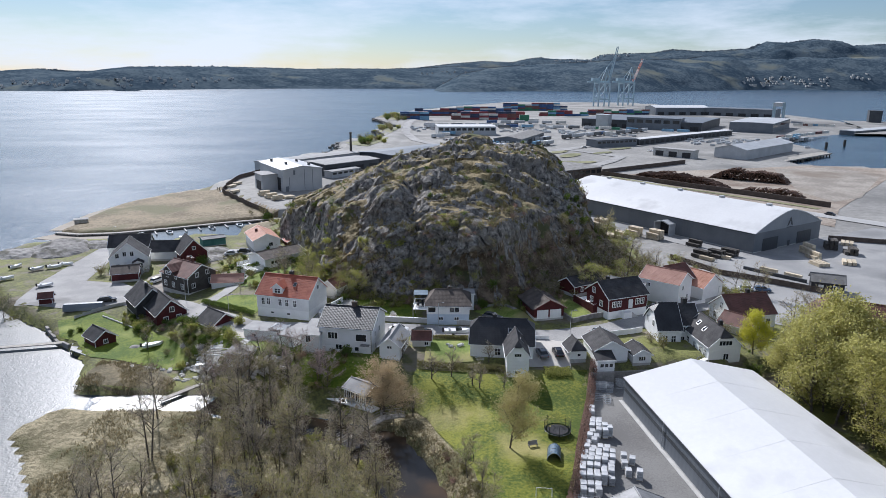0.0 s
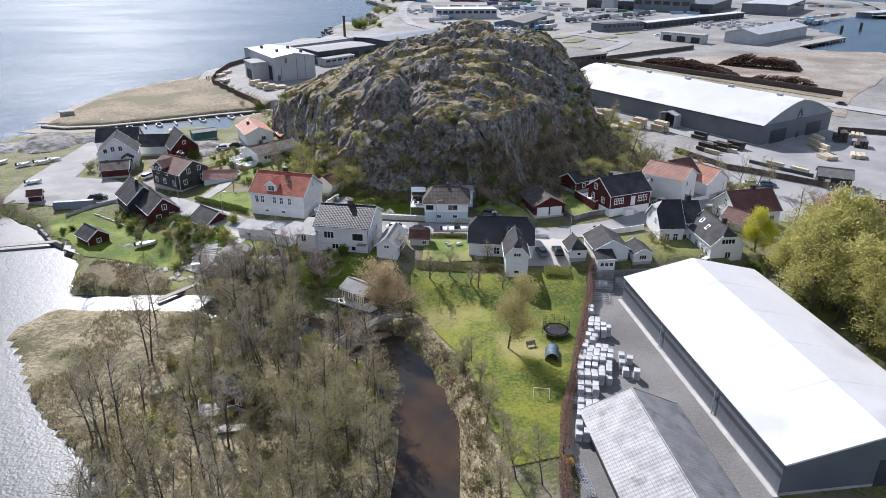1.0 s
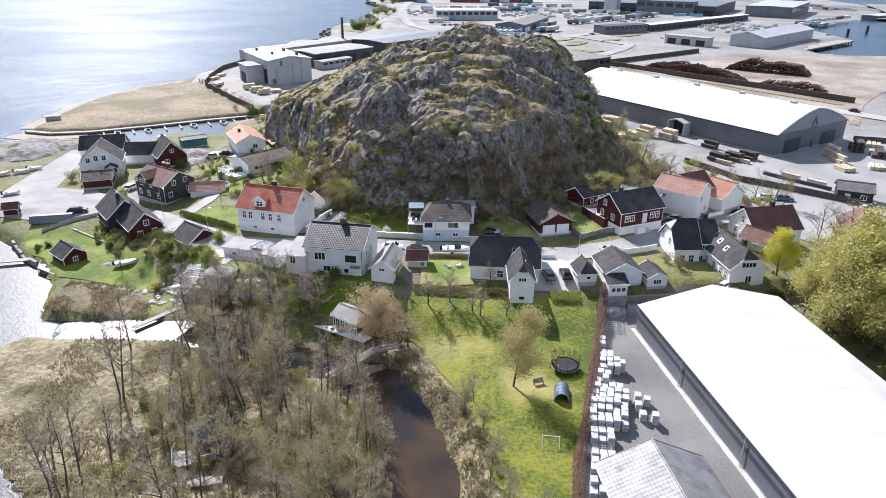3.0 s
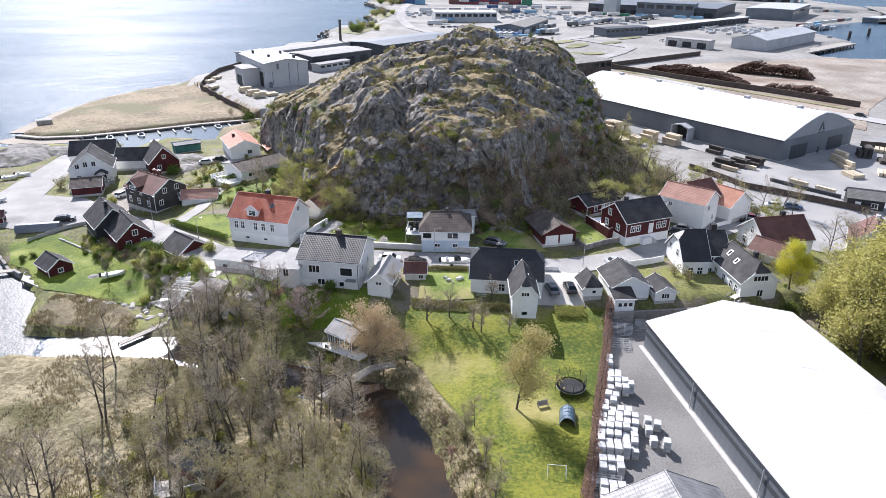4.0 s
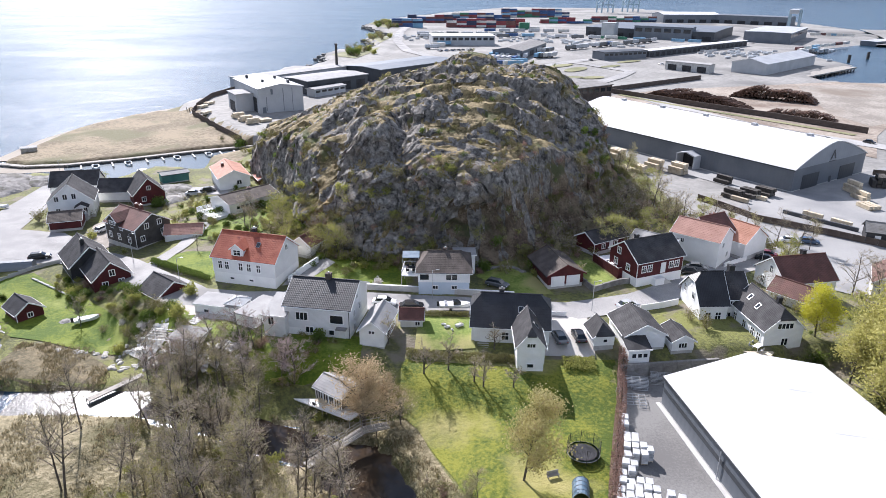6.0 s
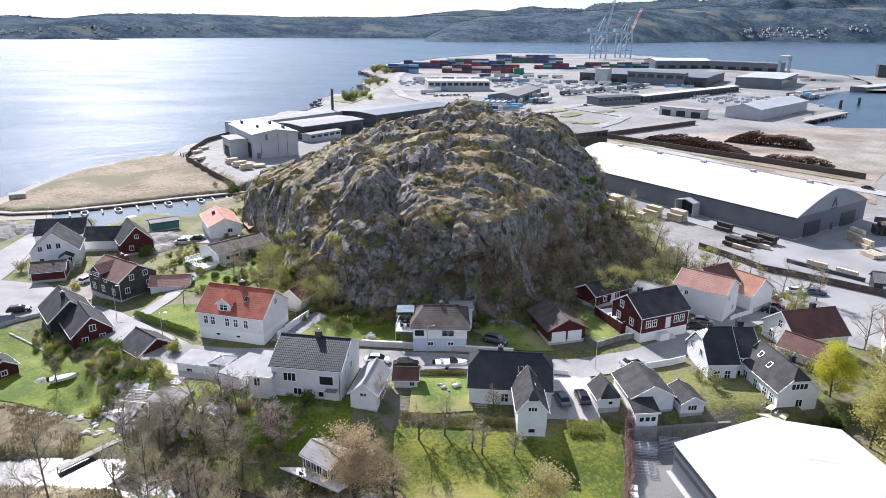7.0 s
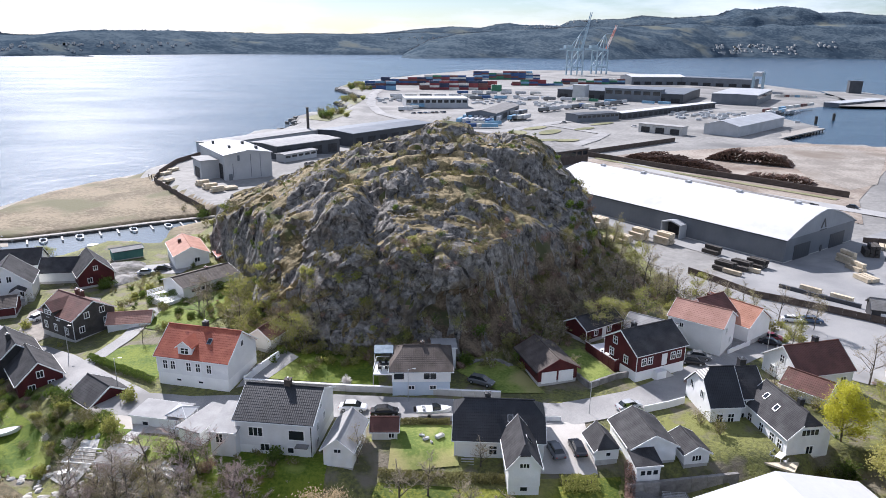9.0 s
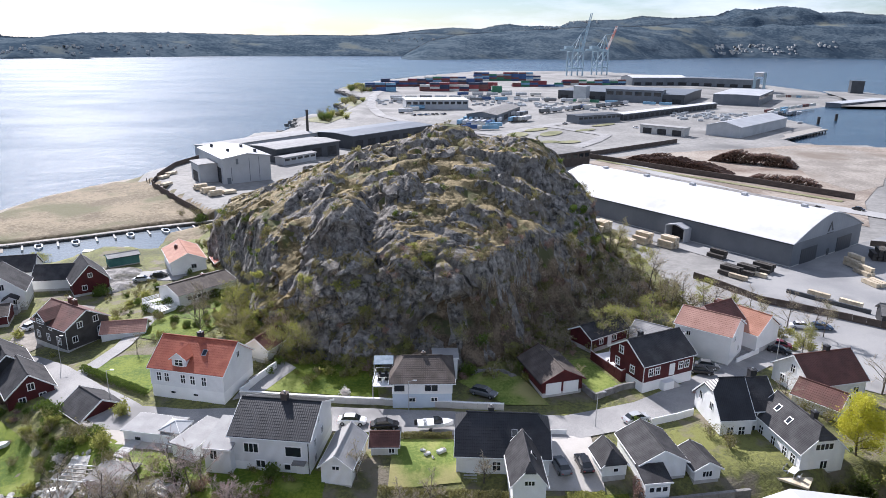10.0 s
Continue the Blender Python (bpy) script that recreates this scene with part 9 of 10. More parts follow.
for x, y, rot, n, hgh, mat in ((58.5, 257.5, 125, 4, 3, "timber"), (58.0, 241.5, 122, 3, 1, "timber"), (61.5, 240.0, 122, 3, 2, "timber"), (67.5, 243.5, 125, 3, 3, "timber"), (74.0, 238.8, 125, 3, 3, "timber"), (84.0, 228.3, 125, 2, 2, "timber_grey"), (82.0, 213.6, 128, 3, 2, "timber_grey"), (87.0, 214.6, 128, 3, 2, "timber_grey"), (92.0, 216.2, 128, 3, 2, "timber_grey"), (81.5, 209.2, 128, 1, 1, "timber"), (87.5, 211.6, 128, 1, 1, "timber"), (119.0, 219.8, 100, 2, 3, "timber"), (118.0, 213.5, 100, 2, 2, "timber"), (116.4, 205.0, 100, 3, 1, "timber"), (95.8, 196.6, 128, 1, 1, "timber"), (100.4, 190.8, 128, 1, 2, "timber"), (131.0, 226.0, 70, 3, 3, "timber_grey"), (134.0, 219.0, 70, 3, 2, "timber_grey"), (126.5, 206.0, 65, 3, 1, "timber"), (140, 232, 60, 3, 1, "timber"), (87.0, 188.6, 128, 1, 1, "timber_grey"), (-91.5, 314.5, 40, 3, 2, "timber"), (-86.5, 308.0, 40, 3, 2, "timber"), (-82.5, 303.0, 40, 2, 2, "timber"), (-78, 307.5, 40, 3, 1, "timber"), (-115.0, 338.0, 70, 2, 1, "timber"), (-115.0, 347.0, 70, 2, 1, "timber"), (-108.5, 323.5, 70, 2, 1, "timber")):
    timber(x, y, rot, 5.0, n, hgh, mat, "stack of fresh sawn timber packs" if mat == "timber" else "stack of dark weathered timber packs")

# the small black shed in the timber yard
h = G("shed", "small black shed with grey roof in the timber yard", 103.5, 178.4, -22, 8.0, 5.5, 3.3, 3.0, 4.6, wall="black_wall", roof="slate", category="shed", trim="steel_dark")
window(h, "F", 2.0, 1.0, 1.2, 1.1, 1)
door(h, "F", -1.6, 0.1, 1.1)


# ---- log piles ----
def logs(label, x0, y0, x1, y1, depth, high, seed):
    r = random.Random(seed)
    p = empty("log_pile", pose(0, 0, 0), label, "logs", kind="stuff")
    d = Vector((x1 - x0, y1 - y0, 0))
    L = d.length
    d.normalize()
    s = Vector((-d.y, d.x, 0))
    bm = bmesh.new()
    n = int(L * high * 2.4)
    for i in range(n):
        t = r.random()
        zmax = high * (1 - abs(2 * t - 1) ** 4) * (0.75 + 0.35 * noise.noise((t * 5, seed, 0)))
        z = zmax * r.random() ** 0.7
        c = Vector((x0, y0, 0)) + d * (L * t) + s * r.uniform(-0.8, 0.8)
        c.z = gz(c.x, c.y) + 0.2 + z
        w = (s + d * r.uniform(-0.12, 0.12) + Vector((0, 0, r.uniform(-0.05, 0.05)))).normalized()
        rad = r.uniform(0.18, 0.34)
        tube(bm, c - w * depth / 2, c + w * depth / 2, rad, rad * 0.8, 6)
    tagged(part("log", bm, M["log"], p), kind="stuff")


logs("long pile of brown spruce logs", 106, 399, 143, 357, 9, 5.6, 1)
logs("high pile of brown spruce logs", 152, 402, 186, 378, 10, 7.5, 2)
logs("low pile of brown logs beside the wall", 145, 346, 170, 328, 8, 4.2, 3)
logs("small pile of logs at the fence end", 122, 412, 133, 404, 6, 3.0, 4)


# ---- the marina and the sawmill quay ----
pier = empty("pier", pose(0, 0, 0), "long timber-edged marina pier with dark piles", "pier")
PL = [(-153, 246.3), (-143, 243.8), (-130, 246.8), (-113, 256.2), (-96, 267.2), (-72, 279.8)]
for (x0, y0), (x1, y1) in zip(PL, PL[1:]):
    d = math.hypot(x1 - x0, y1 - y0)
    n = max(1, int(d / 4))
    for i in range(n):
        bm = bmesh.new()
        box(bm, -d / n / 2, -1.0, 0.55, d / n / 2, 1.0, 0.95, 0.03)
        ob = part("walkway", bm, M["plank"], pier)
        ob.matrix_basis = pose(x0 + (x1 - x0) * (i + 0.5) / n, y0 + (y1 - y0) * (i + 0.5) / n, 0, 0, 0, math.degrees(math.atan2(y1 - y0, x1 - x0)))
        bm = bmesh.new()
        for q in (-0.35, 0.35):
            tube(bm, (d / n * q, -0.9, -2.5), (d / n * q, -0.9, 0.9), 0.16, 0.16, 6)
        box(bm, -d / n / 2, -1.02, -0.3, d / n / 2, -0.9, 0.5)
        part("piling", bm, M["timber_grey"], ob)
for x, y in ((-121.7, 249.5), (-117.4, 252), (-112.4, 254.6), (-108, 257.6), (-103.5, 260.5), (-99, 263.3), (-94.5, 265.8), (-90.5, 268), (-86, 270.3), (-81.5, 272.6), (-126, 247.6)):
    o = empty("mooring_boom", pose(x, y, 0.25, 0, 0, -60), "pale floating mooring boom of the marina", "pontoon", "mooring booms")
    bm = bmesh.new()
    box(bm, 0, -0.28, -0.15, 6.5, 0.28, 0.2, 0.04)
    part("boom", bm, M["concrete"], o)
    bm = bmesh.new()
    tube(bm, (6.2, 0, -0.3), (6.2, 0, 0.5), 0.3, 0.3, 8)
    part("float", bm, M["wrap"], o)
for x, y, r in ((-111.0, 250.8, -60), (-97.5, 259.6, -60), (-120, 246, -60), (-88, 265, -60)):
    boat("white motorboat moored at the marina", x, y, 0.05, r, 6.2)
for x, y, r in ((-120.5, 190.5, 30), (-118.5, 193.5, 20), (-124.3, 188, 50), (-132, 190, 70), (-127, 178, 40), (-112, 172, 35)):
    boat("small open boat drawn up by the rocks", x, y, gz(x, y) + 0.4 if gz(x, y) > 0 else 0.05, r, 3.8, cabin=False)
for x, y, L in ((-90, 238.6, 9), (-99, 236, 7)):
    o = empty("work_barge", pose(x, y, 0.1, 0, 0, 15), "teal floating work barge at the inner quay", "barge")
    bm = bmesh.new()
    box(bm, -L / 2, -1.8, -0.3, L / 2, 1.8, 0.9, 0.08)
    part("hull", bm, M["paint_teal"], o)
    bm = bmesh.new()
    box(bm, -L * 0.3, -1.2, 0.9, L * 0.1, 1.2, 2.4, 0.05)
    part("cabin", bm, M["paint_cream"], o)
hut = flat_house("pump_house", "low brown hut on the point", -152, 262, 30, 5, 3, 1.2, 1.6, "plank", "felt", "hut")
gh = empty("greenhouse", pose(-92, 155, gz(-92, 155) + 0.05, 0, 0, 14), "long low arched shelter with pale grey cover", "greenhouse")
bm = bmesh.new()
arc = [(1.5 * math.cos(t), 1.7 * math.sin(t)) for t in [math.pi * i / 8 for i in range(9)]]
prism_ring = [(y, z) for y, z in arc]
rows = [[bm.verts.new((x, y, z)) for y, z in arc] for x in (-4.5, -2, 2, 4.5)]
for a, b in zip(rows, rows[1:]):
    for i in range(8):
        bm.faces.new((a[i], a[i + 1], b[i + 1], b[i]))
bm.faces.new(rows[0][::-1])
bm.faces.new(rows[-1])
bmesh.ops.recalc_face_normals(bm, faces=bm.faces[:])
part("cover", bm, M["steel_grey"], gh)
for x, y in ((-122.4, 336.4), (-120.9, 335.6)):
    o = empty("bollard", pose(x, y, gz(x, y)), "short dark wooden post beside the path", "post", "path posts")
    bm = bmesh.new()
    tube(bm, (0, 0, -0.3), (0, 0, 1.5), 0.2, 0.18, 8)
    part("post", bm, M["timber_grey"], o)


def hall(name, label, cx, cy, rot, L, W, z0, h, rise, wall, roof, n_doors=0, cat="building", band=False, n_win=0):
    """A harbour building: walls, a low-pitched or flat roof, doors and windows in its long front."""
    b = empty(name, pose(cx, cy, z0, 0, 0, rot), label, cat)
    bm = bmesh.new()
    prism_pts = [(-W / 2, -0.8), (W / 2, -0.8), (W / 2, h), (0, h + rise), (-W / 2, h)]
    a0 = [bm.verts.new((-L / 2, y, z)) for y, z in prism_pts]
    a1 = [bm.verts.new((L / 2, y, z)) for y, z in prism_pts]
    bm.faces.new(a0[::-1])
    bm.faces.new(a1)
    for i in range(5):
        bm.faces.new((a0[i], a0[(i + 1) % 5], a1[(i + 1) % 5], a1[i]))
    bmesh.ops.recalc_face_normals(bm, faces=bm.faces[:])
    part("wall", bm, M[wall], b)
    bm = bmesh.new()
    roof_shell(bm, -L / 2 - 0.5, L / 2 + 0.5, [(-W / 2 - 0.5, h + 0.35, 0, 0), (0, h + rise + 0.4, 0, 0), (W / 2 + 0.5, h + 0.35, 0, 0)], 0.3)
    bmesh.ops.recalc_face_normals(bm, faces=bm.faces[:])
    part("roof", bm, M[roof], b)
    # black panels: doors, and on open sheds the dark inside put in as colour
    for i in range(n_doors):
        u = -L / 2 + L * (i + 0.5) / n_doors
        bm = bmesh.new()
        box(bm, u - L / n_doors * 0.3, -W / 2 - 0.08, 0, u + L / n_doors * 0.3, -W / 2 + 0.02, min(4.5, h * 0.7))
        part("door", bm, M["black_wall"], b)
    for i in range(n_win):
        u = -L / 2 + L * (i + 0.5) / n_win
        bm = bmesh.new()
        box(bm, u - L / n_win * 0.36, -W / 2 - 0.06, h * 0.55, u + L / n_win * 0.36, -W / 2 + 0.02, h * 0.85)
        part("window", bm, M["glass"], b)
    return b


mill = hall("mill_building", "tall white steel mill hall with shallow gable", -87.1, 346.9, -57.5, 38, 20.5, 4.0, 10.5, 1.6, "steel_light", "steel_light")
for u, w, z0, z1 in ((-4.2, 1.0, 8.0, 10.4), (-6.8, 0.25, 1.0, 7.0), (1.0, 0.2, 0.5, 10.5), (5.2, 0.2, 0.5, 10.5), (-8.0, 1.6, 0.0, 2.6)):
    bm = bmesh.new()
    box(bm, 19.0, u - w / 2, z0, 19.08, u + w / 2, z1)
    part("wall_panel", bm, M["steel_grey"], mill)
# black sheet on the wall: the gate's inside shade put in as colour
bm = bmesh.new()
box(bm, 4, -10.35, 0, 16, -10.2, 6.5)
part("gate", bm, M["black_wall"], mill, "black panel for the unlit inside of the mill hall's open gate")
for x, y in ((-12, -6), (-4, 5), (6, -4), (12, 6)):
    bm = bmesh.new()
    box(bm, x - 0.8, y - 0.5, 10.9, x + 0.8, y + 0.5, 13.0, 0.08)
    part("roof_vent", bm, M["steel_dark"], mill)
hall("mill_annex", "grey flat annex of the mill building", -96.5, 335.5, -57.5, 13, 8.0, 4.0, 7.6, 0.2, "steel_light", "felt", 1)
hall("mill_shed", "long low grey quay shed with flat roof", -93, 423, 54.6, 76, 14, 4.0, 6.0, 0.4, "steel_light", "felt", 8)
hall("mill_shed", "dark grey mill shed", -70, 402, 50, 42, 22, 4.0, 6.5, 0.6, "steel_dark", "felt", 4)
hall("mill_hall", "long dark mill hall with grey roof", -32, 470, 52, 74, 30, 3.2, 7.0, 0.8, "steel_dark", "steel_grey", 7)
hall("mill_hut", "small white site hut behind the rock", -66, 382, 55, 22, 6, 4.0, 3.6, 0.3, "steel_light", "felt", 0, "hut", n_win=5)
hall("workshop", "dark brick workshop with flat grey roof", 58, 386, 38, 42, 28, 3.2, 6.6, 0.3, "fence_dark", "slate", 0, n_win=9)
hall("roadside_shed", "long grey shed behind the big warehouse", 110, 300, 125, 80, 12, 3.2, 4.6, 1.6, "steel_grey", "slate", 0)
st = empty("chimney_stack", pose(-72, 452, 4), "slim dark steel chimney on the quay", "chimney")
bm = bmesh.new()
tube(bm, (0, 0, -1), (0, 0, 19), 0.9, 0.7, 10)
part("stack", bm, M["timber_grey"], st)
bm = bmesh.new()
tube(bm, (0, 0, 18.6), (0, 0, 19.2), 1.0, 1.0, 10)
part("cap", bm, M["timber_grey"], st)

# ---- the port ----
hall("port_office", "white flat-roofed port office", 6, 692, 8, 58, 30, 3.0, 8.2, 0.3, "steel_light", "roof_white", 0, n_win=10)
hall("port_shed", "grey port warehouse with dark roof", 55, 612, 70, 82, 24, 3.0, 5.6, 2.2, "steel_grey", "slate", 4)
hall("terminal", "large dark grey port terminal", 232, 832, -29.6, 136, 112, 3.0, 9.0, 0.6, "steel_dark", "steel_grey", 9, n_win=0)
hall("terminal_block", "pale tower block of the port terminal", 166, 792, -29.6, 14, 14, 3.0, 15, 0.3, "steel_light", "steel_light")
hall("terminal_hall", "grey hall on the terminal roof side", 222, 782, -29.6, 60, 18, 3.0, 12.5, 0.3, "steel_grey", "steel_grey", 0, n_win=6)
hall("customs_house", "low grey customs building", 131, 584, 30, 44, 14, 3.0, 5.5, 0.3, "steel_grey", "steel_dark", 0, n_win=9)
hall("walkway_roof", "long white covered walkway", 216, 655, 43, 170, 9, 3.0, 4.6, 0.2, "steel_dark", "roof_white", 20)
hall("cargo_hall", "cargo hall with white roof", 345, 1105, 8, 88, 42, 3.0, 11, 3.0, "steel_grey", "roof_white", 5)
hall("cargo_hall", "long grey cargo hall", 432, 1075, -37, 110, 36, 3.0, 11, 1.0, "steel_grey", "steel_grey", 6)
hall("ferry_terminal", "angular grey ferry terminal", 345, 792, 57, 112, 44, 3.0, 10, 0.5, "steel_grey", "steel_light", 0, n_win=14)
# its three black panels paint the shade inside the open bays
hall("bay_shed", "concrete loading shelter with open bays", 162, 508, -44, 32, 8, 3.0, 5.4, 0.2, "concrete", "felt", 3)
hall("quay_warehouse", "pale grey quay warehouse with low pitched roof", 230.5, 531, 45.6, 91, 23.5, 3.0, 6.5, 3.0, "steel_light", "steel_light", 0, n_win=0)
hall("control_tower", "black square control tower on the dock", 564, 948, -20, 15, 15, 3.0, 15, 0.3, "steel_dark", "steel_dark")
hall("dock_ramp", "long grey ferry ramp on the dock", 470, 790, 35, 110, 16, 1.0, 3.5, 0.2, "steel_grey", "steel_light", 6, "ramp")
patch("dock", [(425, 745), (470, 740), (560, 800), (590, 960), (540, 985), (495, 860), (470, 800)], M["port"], z=2.6, step=20, label="concrete ferry dock", category="pavement")
qd = empty("quay", pose(0, 0, 0), "timber quay on dark piles", "quay")
bm = bmesh.new()
box(bm, -48, -5, 1.7, 48, 5, 2.6, 0.1)
ob = part("platform", bm, M["plank"], qd)
ob.matrix_basis = pose(259, 517, 0, 0, 0, 42.3)
for i in range(16):
    bm = bmesh.new()
    tube(bm, (-46 + i * 6, -4.6, -2.5), (-46 + i * 6, -4.6, 1.7), 0.4, 0.4, 6)
    part("piling", bm, M["timber_grey"], ob)
for x, y in ((322, 602), (352, 628)):
    o = empty("dolphin", pose(x, y, 0), "dark steel mooring dolphin in the water", "mooring post")
    bm = bmesh.new()
    tube(bm, (0, 0, -3), (0, 0, 6), 1.2, 1.2, 8)
    part("piling", bm, M["timber_grey"], o)
# gangway of the ferry berth
gw = empty("gangway", pose(440, 960, 3, 0, 0, 60), "pale blue ferry gangway frame", "gangway")
for x in (-10, 10):
    for s in (-1, 1):
        bm = bmesh.new()
        box(bm, x - 1, s * 6 - 1, 0, x + 1, s * 6 + 1, 24)
        part("leg", bm, M["crane"], gw)
bm = bmesh.new()
box(bm, -24, -5, 20, 14, 5, 25, 0.3)
part("bridge", bm, M["steel_light"], gw)

# containers
CB = {}
for key in ("red", "blue", "green", "rust", "navy", "cream", "sky"):
    bm = bmesh.new()
    box(bm, -6.1, -1.22, 0, 6.1, 1.22, 2.6)
    for x in (-6.1, 6.1):
        for s in (-1, 1):
            box(bm, x - 0.12, s * 1.18 - 0.1, 0, x + 0.12, s * 1.18 + 0.1, 2.62)
    me = bpy.data.meshes.new("container")
    bm.to_mesh(me)
    bm.free()
    me.materials.append(M["paint_" + key])
    CB[key] = me
RC = random.Random(12)
MIX = ("red", "red", "rust", "blue", "blue", "navy", "green", "cream", "sky", "rust")


def stacks(x0, y0, ang, n_len, n_deep, hmax, mix=MIX, gap=1.2):
    c, s = math.cos(radians(ang)), math.sin(radians(ang))
    for i in range(n_len):
        for j in range(n_deep):
            hh = RC.choice((hmax, hmax, hmax - 1, max(1, hmax - 2)))
            for k in range(hh):
                key = RC.choice(mix)
                u, v = i * 12.6, j * (2.44 + gap)
                ob = new("container", CB[key])
                ob.matrix_basis = pose(x0 + c * u - s * v, y0 + s * u + c * v, 3.0 + k * 2.61, 0, 0, ang)
                tagged(ob, f"{key} steel shipping container in a stack", "container", "port containers")


stacks(-72, 905, 10, 3, 4, 4, ("navy", "blue", "blue", "sky", "rust"))
stacks(-60, 1010, 10, 5, 2, 4, ("blue", "red", "navy", "rust"))
stacks(-5, 925, 6, 8, 3, 4, ("red", "red", "red", "rust", "navy", "cream"))
stacks(0, 1080, 8, 7, 2, 4)
stacks(85, 905, 6, 2, 2, 3, ("green", "green", "cream"))
stacks(80, 1180, 10, 9, 2, 5)
stacks(125, 1030, 8, 6, 2, 3)
stacks(205, 1075, 10, 8, 2, 3)
for i in range(9):
    x, y, ang = (30 + (i % 3) * 7, 528 + (i // 3) * 16, 62)
    ob = new("trailer_box", CB[("blue", "cream", "sky")[i % 3]])
    ob.matrix_basis = pose(x + 4 * (i % 2), y, 3.5, 0, 0, 15)
    tagged(ob, "parked box trailer in the port car park", "trailer", "box trailers")
for i in range(14):
    t = i / 13
    x, y = (419 + 64 * t, 856 - 30 * t) if i < 7 else (312 + 86 * (t * 2 - 1.08), 668 + 76 * (t * 2 - 1.08))
    ob = new("trailer_box", CB[("cream", "cream", "rust", "cream", "sky")[i % 5]])
    ob.matrix_basis = pose(x, y, 3.4, 0, 0, -25 if i < 7 else 42)
    tagged(ob, "parked box trailer on the ferry quay", "trailer", "box trailers")
for i, (x, y) in enumerate(((150, 772), (172, 762), (190, 757), (225, 742), (240, 737))):
    ob = new("trailer_box", CB["green" if i < 2 else "sky"])
    ob.matrix_basis = pose(x, y, 3.4, 0, 0, -29)
    tagged(ob, "parked trailer in front of the terminal", "trailer", "box trailers")
# parked vehicles far off on the port, too small to tell apart
bm = bmesh.new()
for i in range(240):
    x, y = RC.choice(((40, 790), (90, 800), (60, 740), (110, 720), (150, 690), (230, 640), (250, 610), (-30, 760)))
    x, y = x + RC.gauss(0, 22), y + RC.gauss(0, 14)
    box(bm, x - 2.1, y - 0.9, 3.0, x + 2.1, y + 0.9, 4.4)
tagged(part("parked_vehicles", bm, M["car_silver"], None), "many distant parked vehicles on the port", "vehicles", kind="stuff")


# ---- cranes ----
def sts_crane(x, y, rot, label, boom_mat, boom_up):
    c = empty("harbour_crane", pose(x, y, 3, 0, 0, rot), label, "crane", "harbour cranes")
    for sx_ in (-12, 12):
        for sy_ in (-9, 9):
            bm = bmesh.new()
            box(bm, sx_ - 1.1, sy_ - 1.1, -1, sx_ + 1.1, sy_ + 1.1, 46)
            part("leg", bm, M["crane"], c)
        bm = bmesh.new()
        tube(bm, (sx_, -9, 14), (sx_, 9, 40), 0.7, 0.7, 6)
        part("brace", bm, M["crane"], c)
        for z in (14, 45):
            bm = bmesh.new()
            box(bm, sx_ - 1, -9, z - 1, sx_ + 1, 9, z + 1)
            part("crossbeam", bm, M["crane"], c)
    for sy_ in (-9, 9):
        for z in (14, 46):
            bm = bmesh.new()
            box(bm, -12, sy_ - 1, z - 1.2, 12, sy_ + 1, z + 1.2)
            part("portal_beam", bm, M["crane"], c)
        bm = bmesh.new()
        tube(bm, (-12, sy_, 14), (12, sy_, 45), 0.7, 0.7, 6)
        part("brace", bm, M["crane"], c)
        bm = bmesh.new()
        tube(bm, (12, sy_, 46), (9, 0, 76), 0.9, 0.7, 6)
        part("apex_frame", bm, M["crane"], c)
        bm = bmesh.new()
        tube(bm, (-10, sy_, 46), (9, 0, 76), 0.6, 0.6, 6)
        part("apex_frame", bm, M["crane"], c)
    bm = bmesh.new()
    box(bm, -34, -2, 46, 14, 2, 49)
    part("girder", bm, M["crane"], c)
    bm = bmesh.new()
    box(bm, -24, -4, 49, -8, 4, 55)
    part("machine_house", bm, M["crane"], c)
    bx, bz = 14 + boom_up[0], 47 + boom_up[1]
    for sy_ in (-2.5, 2.5):
        bm = bmesh.new()
        tube(bm, (14, sy_, 47), (bx, sy_, bz), 1.2, 0.8, 6)
        b = part("boom", bm, M[boom_mat], c)
        bm = bmesh.new()
        tube(bm, (9, sy_ * 0.2, 76), (14 + boom_up[0] * 0.7, sy_, 47 + boom_up[1] * 0.7), 0.3, 0.3, 5)
        part("stay", bm, M["crane"], c)
    for i in range(1, 8):
        bm = bmesh.new()
        t = i / 8
        tube(bm, (14 + boom_up[0] * t, -2.5, 47 + boom_up[1] * t), (14 + boom_up[0] * t, 2.5, 47 + boom_up[1] * t), 0.5, 0.5, 5)
        part("rung", bm, M[boom_mat], c)
    return c


sts_crane(281, 1386, 20, "pale blue ship-to-shore crane with raised boom", "crane", (16, 68))
sts_crane(340, 1432, 20, "pale blue harbour crane with red and white boom", "boom", (20, 46))

isl = empty("islet", pose(-1170, 2400, -1), "low dark wooded islet in the fjord", "island", kind="structure")
bm = bmesh.new()
bmesh.ops.create_grid(bm, x_segments=24, y_segments=10, size=1.0)
for q in bm.verts:
    r = math.hypot(q.co.x, q.co.y)
    q.co = Vector((q.co.x * 60, q.co.y * 22, 9 * max(0, 1 - r * r) * (0.7 + 0.6 * noise.noise(q.co * 4))))
# same forest colour, tinted blue for distance haze
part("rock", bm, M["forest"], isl)



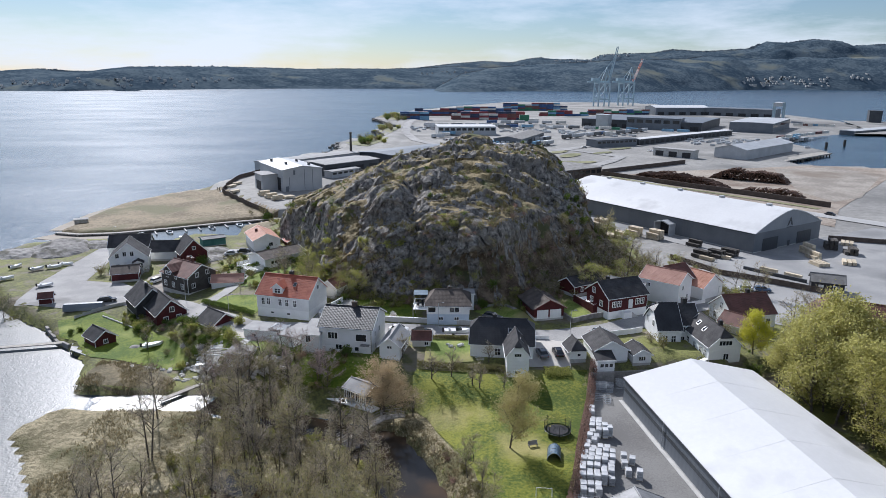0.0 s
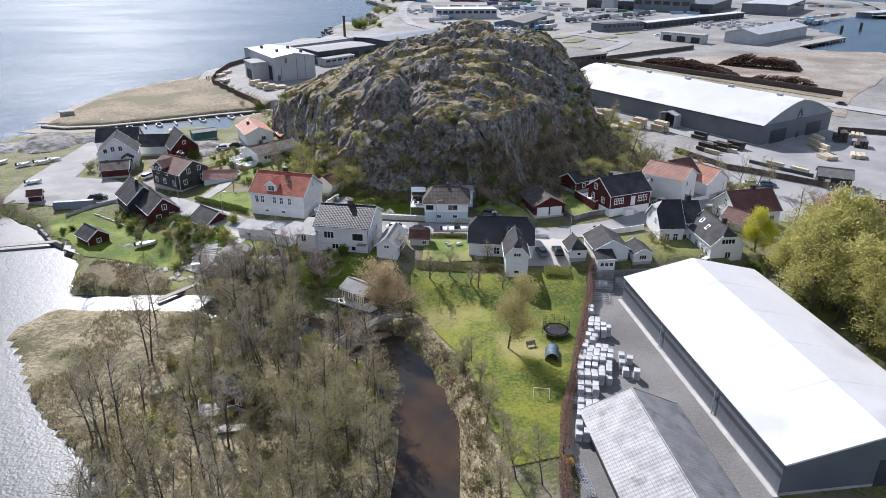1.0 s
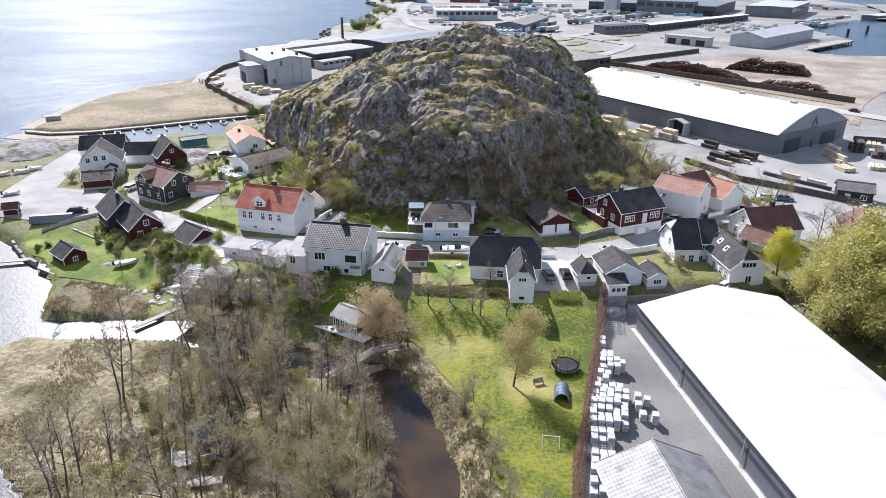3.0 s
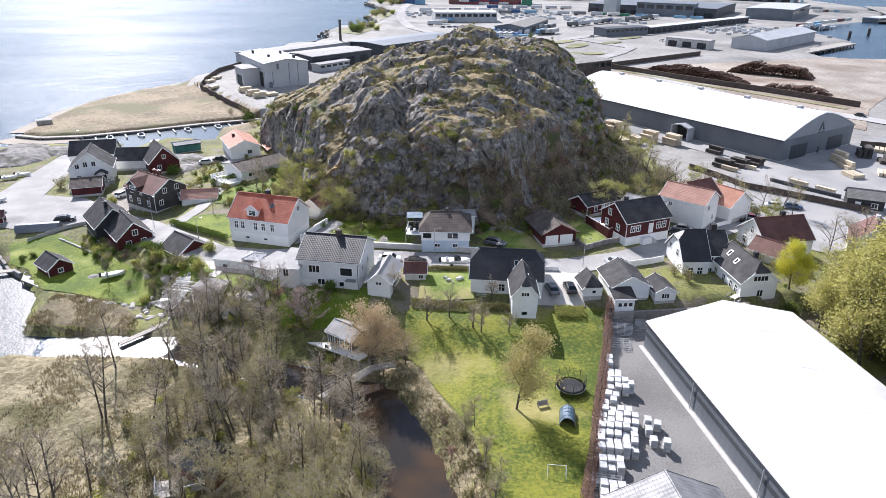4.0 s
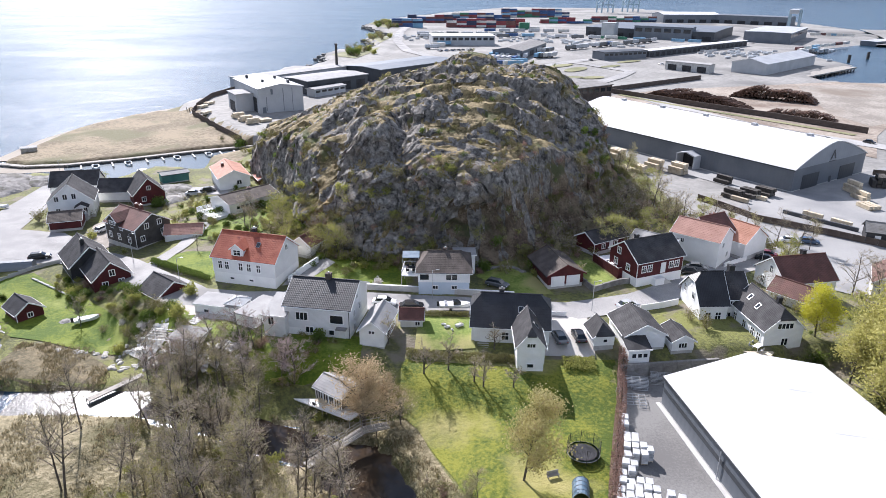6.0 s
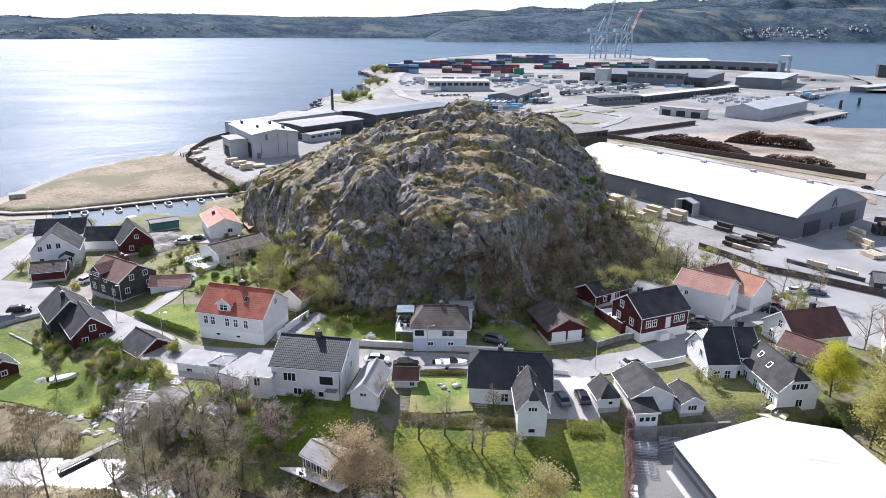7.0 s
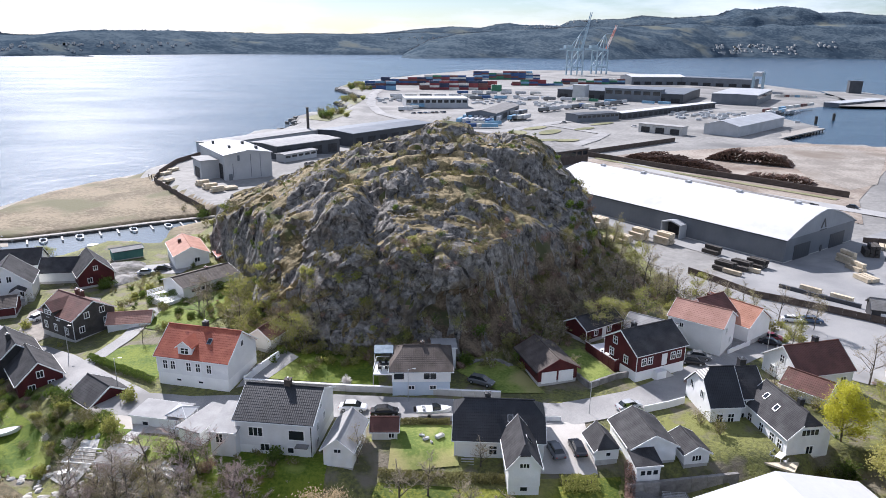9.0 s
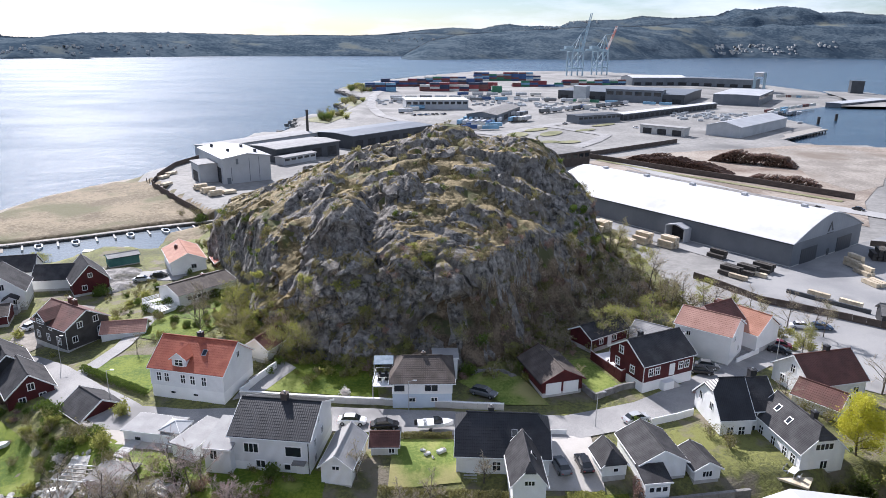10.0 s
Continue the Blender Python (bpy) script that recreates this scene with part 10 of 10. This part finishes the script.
# sea defence: tumbled armour stone along the port's western shore
RK = random.Random(77)
rv, rf = [], []
arm = COAST_SEA[6:17]
for (x0, y0), (x1, y1) in zip(arm, arm[1:]):
    d = math.hypot(x1 - x0, y1 - y0)
    for i in range(int(d * 1.6)):
        t, r = RK.random(), RK.uniform(0.7, 2.0)
        c = Vector((x0 + (x1 - x0) * t + RK.gauss(0, 2.2), y0 + (y1 - y0) * t + RK.gauss(0, 2.2), RK.uniform(0.1, 1.9)))
        k = len(rv)
        for sx_ in (-1, 1):
            for sy_ in (-1, 1):
                for sz_ in (-1, 1):
                    rv.append(c + Vector((sx_ * RK.uniform(0.5, 1), sy_ * RK.uniform(0.5, 1), sz_ * RK.uniform(0.4, 0.8))) * r)
        rf += [(k, k + 1, k + 3, k + 2), (k + 4, k + 6, k + 7, k + 5), (k, k + 4, k + 5, k + 1), (k + 2, k + 3, k + 7, k + 6), (k, k + 2, k + 6, k + 4), (k + 1, k + 5, k + 7, k + 3)]
tagged(new("armour_stone", mesh_of("armour_stone", rv, rf, M["armour"])), "grey tumbled armour stones along the shore", "stones", kind="stuff")


# ---- trailers and lorries in the port ----
def trailer(x, y, rot, paint, length=13.0):
    t = empty("lorry_trailer", pose(x, y, gz(x, y) + 0.3, 0, 0, rot), "parked box trailer on the port apron", "trailer", "port trailers")
    bm = bmesh.new()
    box(bm, -length / 2, -1.25, 1.1, length / 2, 1.25, 3.9, 0.06)
    part("box_body", bm, M[paint], t)
    bm = bmesh.new()
    box(bm, -length / 2, -0.5, 0.8, length / 2, 0.5, 1.1)
    part("chassis", bm, M["black"], t)
    for px in (-length * 0.38, -length * 0.28, -length * 0.18):
        for s in (-1, 1):
            bm = bmesh.new()
            tube(bm, (px, s * 0.8, 0.5), (px, s * 1.2, 0.5), 0.5, 0.5, 10)
            part("wheel", bm, M["black"], t)


RL = random.Random(31)
for x, y, rot, n, dx, dy in ((24, 556, 75, 6, 4.2, -1.2), (30, 580, 75, 7, 4.2, -1.2), (66, 578, 60, 4, 4, 2), (60, 612, 60, 6, 4.2, 2.2), (-20, 640, 20, 4, 5, 16), (95, 640, 45, 8, 7, 7), (150, 690, 45, 7, 8, 8), (300, 640, 50, 8, 5, 6), (330, 668, 50, 6, 6, 6), (-30, 760, 0, 6, 16, 2), (-35, 790, 0, 7, 16, 2), (60, 780, 5, 7, 17, -3), (40, 850, 5, 6, 17, 0)):
    for i in range(n):
        if RL.random() < 0.85:
            trailer(x + i * dx, y + i * dy, rot + RL.uniform(-2, 2), RL.choice(("wrap", "wrap", "paint_cream", "paint_sky", "paint_blue", "steel_light", "car_grey")))
for i in range(46):
    a = RL.choice(((100, 560, 0.72), (125, 590, 0.72), (175, 640, 0.75), (-15, 620, 0.4), (150, 540, 0.7)))
    k = RL.uniform(0, 60)
    car("car parked in rows at the port", a[0] + k * math.cos(a[2]), a[1] + k * math.sin(a[2]), 130 + RL.uniform(-4, 4), RL.choice(("car_white", "car_black", "car_grey", "car_silver", "car_blue")))
